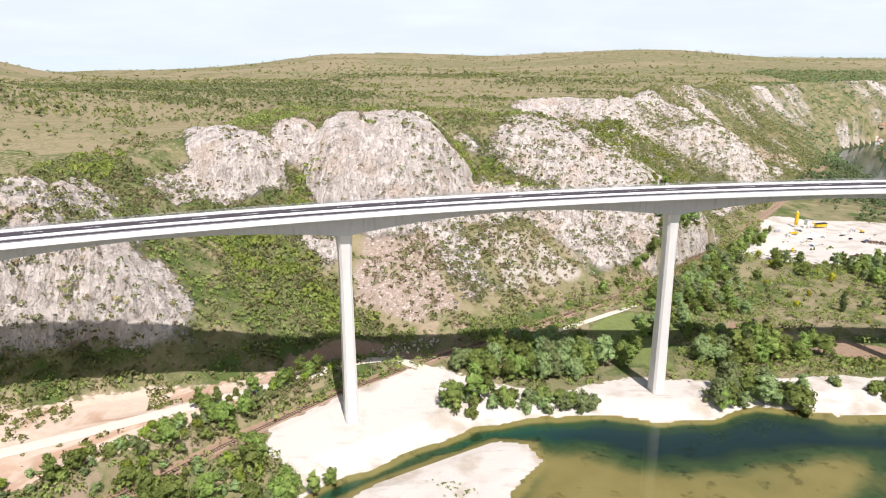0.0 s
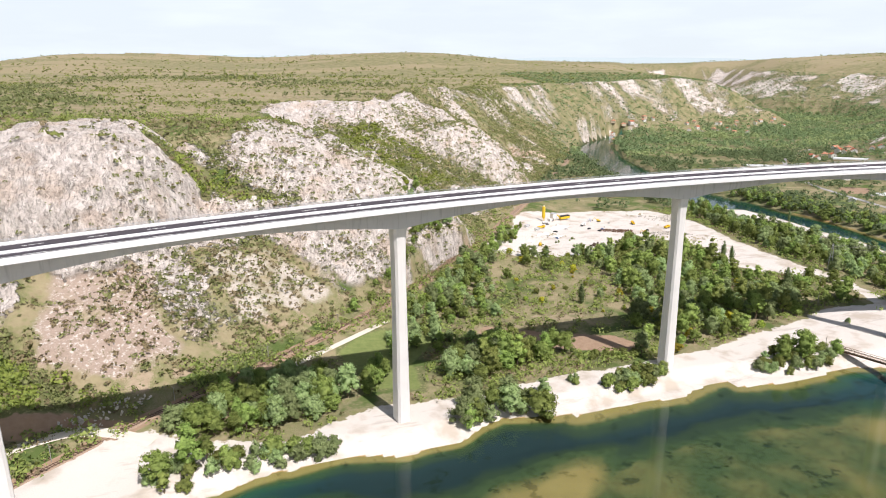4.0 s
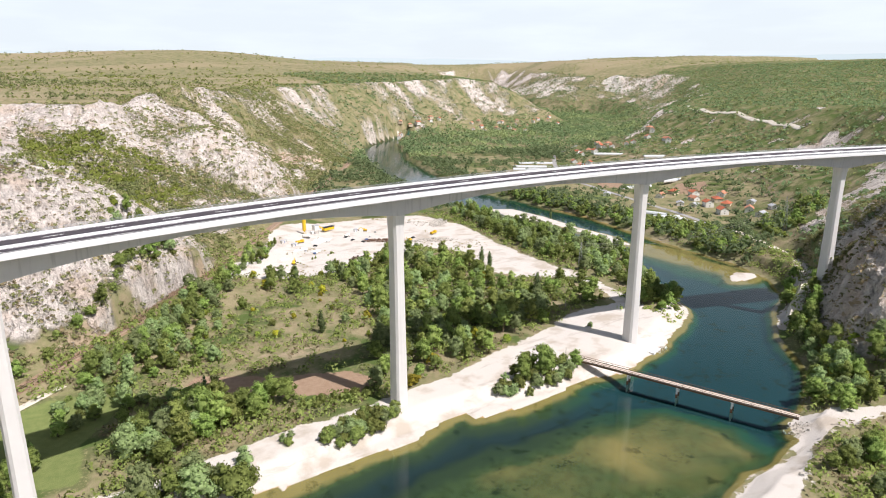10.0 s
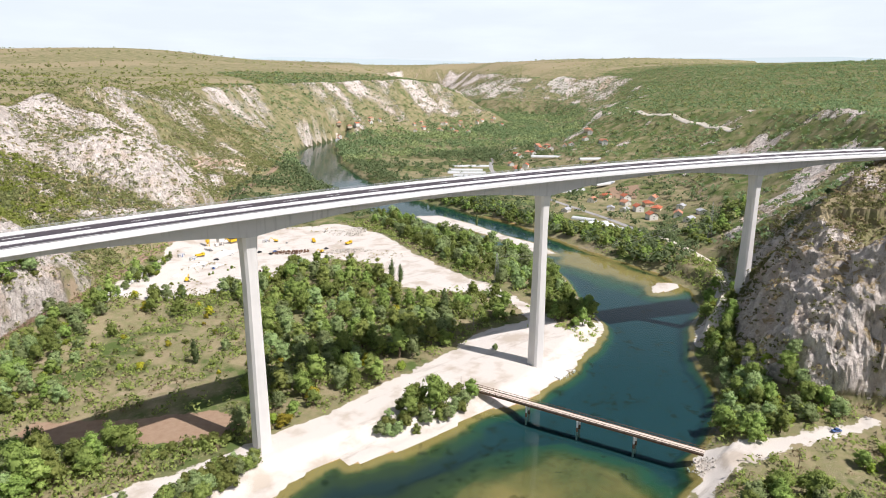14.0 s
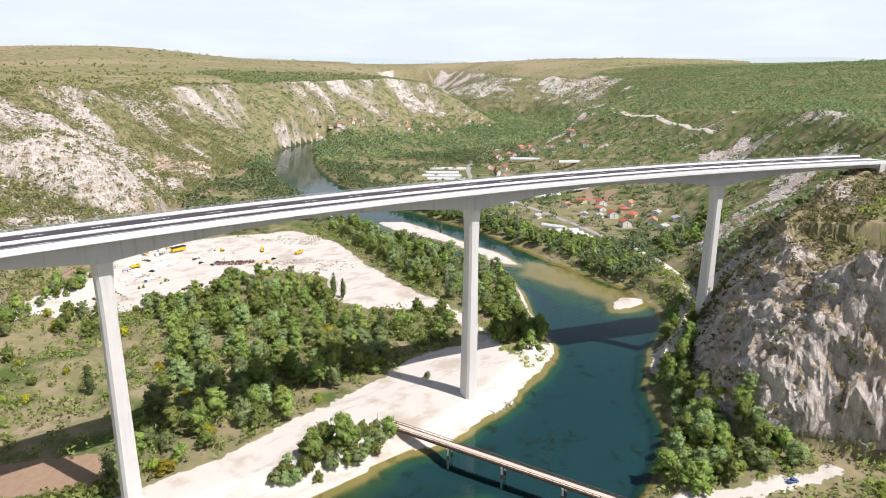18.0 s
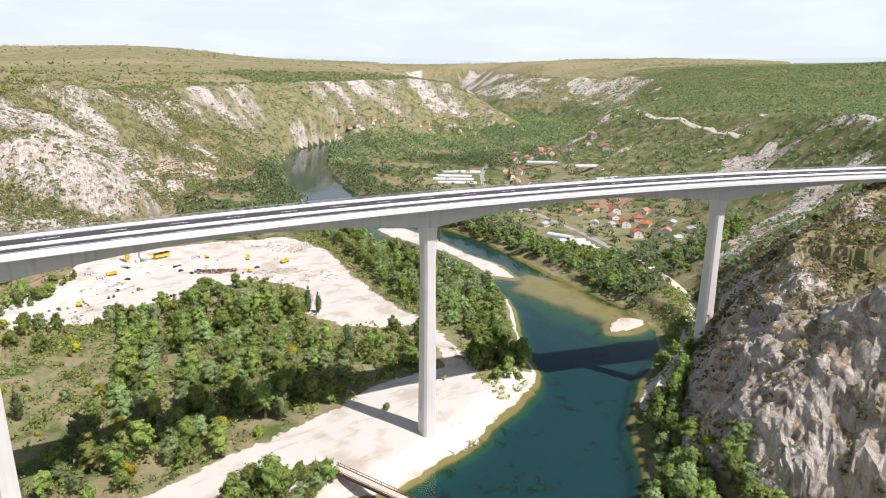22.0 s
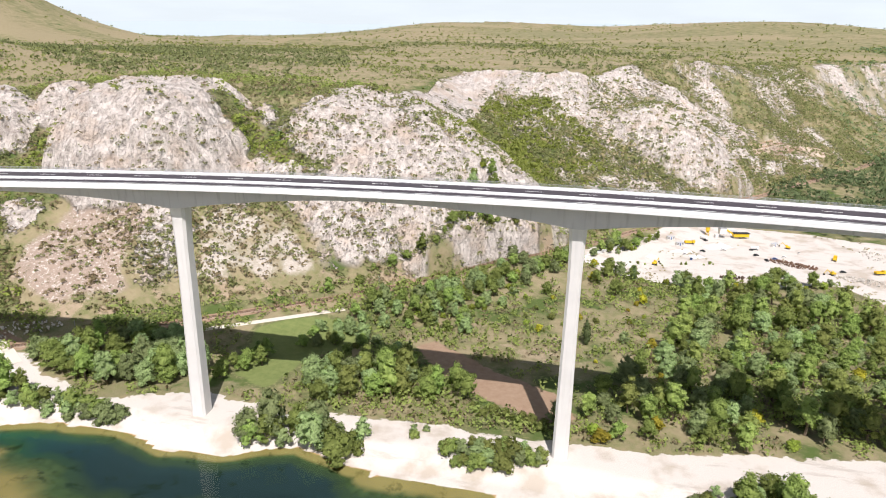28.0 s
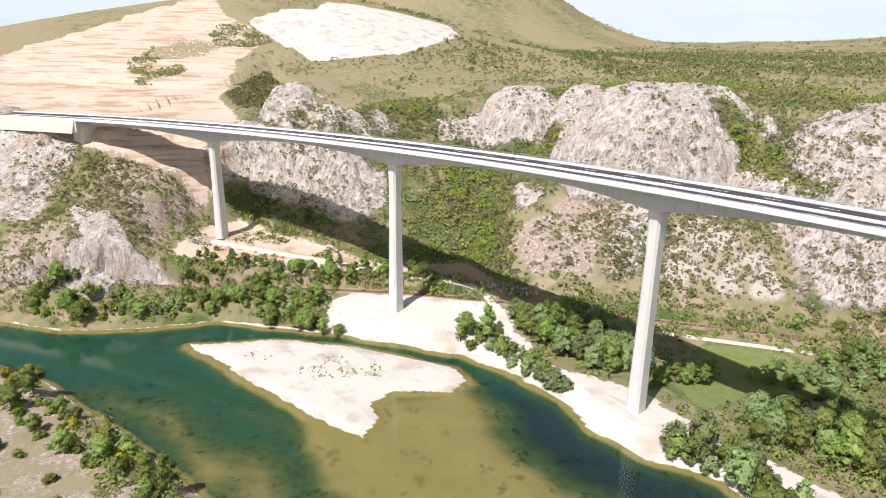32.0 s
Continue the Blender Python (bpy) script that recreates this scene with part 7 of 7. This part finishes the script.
rubble("scrap_heap", "heap of rusty scrap and rubble in the yard", 400, 568, 16, 6, 130, 1, M_RUST, (0.6, 2.0), -20)
rubble("rubble_heap", "heap of broken pale concrete in the yard", 440, 540, 22, 7, 140, 2, M_STONE, (0.6, 1.8), -30)
rubble("scrap_heap", "felled timber and scrap at the yard's edge", 352, 524, 9, 4, 60, 3, M_SLEEPER, (0.6, 2.4), 10)
rubble("rubble_heap", "white gravel mounds in the yard", 470, 600, 24, 10, 120, 4, M_STONE, (0.5, 1.5), -60)
rubble("rock_fall", "pale boulders at the foot of the slope", -20, 320, 20, 7, 90, 5, M_STONE, (0.5, 1.9), 30)
rubble("rock_fall", "brown boulders beside the pier", -178, 186, 10, 8, 110, 6, M_STONE, (0.4, 1.3), 0)
rubble("shore_stones", "stones along the river's edge", 408, 268, 8, 2.5, 60, 7, M_STONE, (0.3, 0.9), 10)
rubble("shore_stones", "stones at the trestle bridge's end", 384, 178, 7, 5, 80, 8, M_STONE, (0.3, 1.0), 10)
rubble("shore_stones", "pebbles and drift on the gravel island", -5, 205, 34, 22, 150, 9, M_STONE, (0.15, 0.5), 40)

dock = thing("landing_stage", "small white concrete landing stage at the river's edge", "jetty", at=(404, 269, 0.2), turn=12)
part("slab", box(bmesh.new(), -4.5, -2.2, -1.5, 4.5, 2.2, 0.9, 0.05), M_PARAPET, dock)
part("step", box(bmesh.new(), 4.5, -1.2, -1.5, 5.5, 1.2, 0.45, 0.03), M_PARAPET, dock)
boat = thing("rowing_boat", "small white rowing boat on the river", "boat", at=(413.5, 267.5, -0.05), turn=30)
v = [(-2, -0.55, 0), (-2, 0.55, 0), (0.6, 0.7, 0), (2.2, 0, 0.15), (0.6, -0.7, 0)]
hull = [(x, y, 0.55) for x, y, _ in v] + [(x * 0.85, y * 0.7, 0) for x, y, _ in v]
part("hull", mesh_of("hull", hull, [(0, 1, 6, 5), (1, 2, 7, 6), (2, 3, 8, 7), (3, 4, 9, 8), (4, 0, 5, 9), (9, 8, 7, 6, 5)], M_WHITE), M_WHITE, boat)
part("thwart", box(bmesh.new(), -0.2, -0.6, 0.36, 0.1, 0.6, 0.42), M_PLANK, boat)

# low wall and concrete slabs in the yard
yard_wall = thing("retaining_wall", "low white concrete wall along the yard's edge", "wall", at=(260, 538, gz_at(260, 538)), turn=54.5)
part("wall_stem", box(bmesh.new(), -31, -0.4, -2.5, 31, 0.4, 1.1, 0.05), M_PARAPET, yard_wall)
part("coping", box(bmesh.new(), -31, -0.55, 1.1, 31, 0.55, 1.3, 0.04), M_PARAPET, yard_wall)
for x, y, w, d, a in ((322, 578, 18, 6, 20), (352, 600, 22, 14, 30), (334, 566, 10, 7, 30), (300, 556, 8, 6, 40)):
    slab = thing("concrete_slab", "white concrete slab laid on the gravel yard", "slab", "slabs in the yard", (x, y, gz_at(x, y)), a)
    part("slab_top", box(bmesh.new(), -w / 2, -d / 2, -0.6, w / 2, d / 2, 0.25, 0.04), M_PARAPET, slab)
rubble("gravel_mound", "long mound of pale gravel beside the yard", 484, 596, 18, 9, 160, 12, M_STONE, (0.8, 2.4), 40)

# tunnel portal below the crag
tx, ty = 470.0, 141.5
portal = thing("tunnel_portal", "arched stone tunnel portal below the crag", "tunnel", at=(tx, ty, gz_at(tx - 8, ty) - 0.2), turn=-15)
bm = bmesh.new()
n = 12
arc = [(2.9 * math.cos(math.pi * i / n), 2.6 + 2.9 * math.sin(math.pi * i / n)) for i in range(n + 1)]
inner = [(2.9, 0)] + arc + [(-2.9, 0)]
outer = [(5.2, 0), (5.2, 4)] + [(5.2 - 10.4 * i / (n - 2), 7.6) for i in range(n - 1)] + [(-5.2, 4), (-5.2, 0)]
vi = [[bm.verts.new((d, y, z)) for y, z in inner] for d in (0.0, 14.0)]
vo = [[bm.verts.new((d, y, z)) for y, z in outer] for d in (0.0, 14.0)]
for i in range(min(len(inner), len(outer)) - 1):
    bm.faces.new((vi[0][i], vi[0][i + 1], vo[0][i + 1], vo[0][i]))
    bm.faces.new((vi[0][i], vi[1][i], vi[1][i + 1], vi[0][i + 1]))
    bm.faces.new((vo[0][i], vo[0][i + 1], vo[1][i + 1], vo[1][i]))
part("arch", bm, M_MASONRY, portal)
# near-black panel across the passage paints in the tunnel's darkness
part("bore", box(bmesh.new(), 9, -3.2, 0, 9.4, 3.2, 6), M_BORE_SHADE, portal)

# bare tree on the south bank
bare = thing("bare_tree", "dead leafless tree on the south bank", "tree", at=(404, 150, gz_at(404, 150) - 0.2))
r = random.Random(5)


def branch(bm, p, d, length, rad, depth):
    q = p + d * length
    tube(bm, p, q, rad, rad * 0.65, 5)
    if depth:
        for _ in range(3):
            e = (d + Vector((r.uniform(-1, 1), r.uniform(-1, 1), r.uniform(-0.1, 0.7))) * 0.75).normalized()
            branch(bm, q, e, length * 0.68, rad * 0.6, depth - 1)


bm = bmesh.new()
tube(bm, (0, 0, 0), (0, 0, 2.2), 0.24, 0.18, 7)
part("trunk", bm, M_BARK, bare)
bm = bmesh.new()
branch(bm, Vector((0, 0, 2.1)), Vector((0.1, 0, 1)).normalized(), 2.0, 0.17, 3)
part("branches", bm, M_BARK, bare)

# hillside track, drawn on the far slope
hill_track = np.array([(1411, 947, 0), (1330, 880, 0), (1248, 805, 0), (1202, 731, 0), (1163, 655, 0), (1098, 568, 0), (1060, 520, 0)], float)
tagged(new("hill_track", strip("hill_track", resample(hill_track, 10), [(-4, -0.3), (-3, 0.7), (3, 0.7), (4, -0.3)], M_DIRT)), "pale dirt track across the wooded hillside", "road", kind="structure")

# mountain backdrop beyond the plain, its haze painted as a pale blue glow
k = Mat("hazed_mountain_glow")
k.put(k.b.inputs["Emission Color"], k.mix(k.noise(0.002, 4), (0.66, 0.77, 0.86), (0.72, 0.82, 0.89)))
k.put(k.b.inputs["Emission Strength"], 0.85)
M_HAZE_GLOW = k.done((0.1, 0.1, 0.1), 1.0, 0, 0)
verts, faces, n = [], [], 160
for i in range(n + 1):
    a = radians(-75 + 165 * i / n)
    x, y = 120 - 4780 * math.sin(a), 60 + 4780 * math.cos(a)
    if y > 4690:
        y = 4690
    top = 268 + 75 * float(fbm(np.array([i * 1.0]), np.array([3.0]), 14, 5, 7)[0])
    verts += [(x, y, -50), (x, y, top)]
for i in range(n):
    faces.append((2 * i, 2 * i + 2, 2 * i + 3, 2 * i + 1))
tagged(new("backdrop", mesh_of("backdrop", verts, faces, M_HAZE_GLOW)), "mountain backdrop on the horizon, glowing pale blue with painted haze", "mountains", kind="structure")
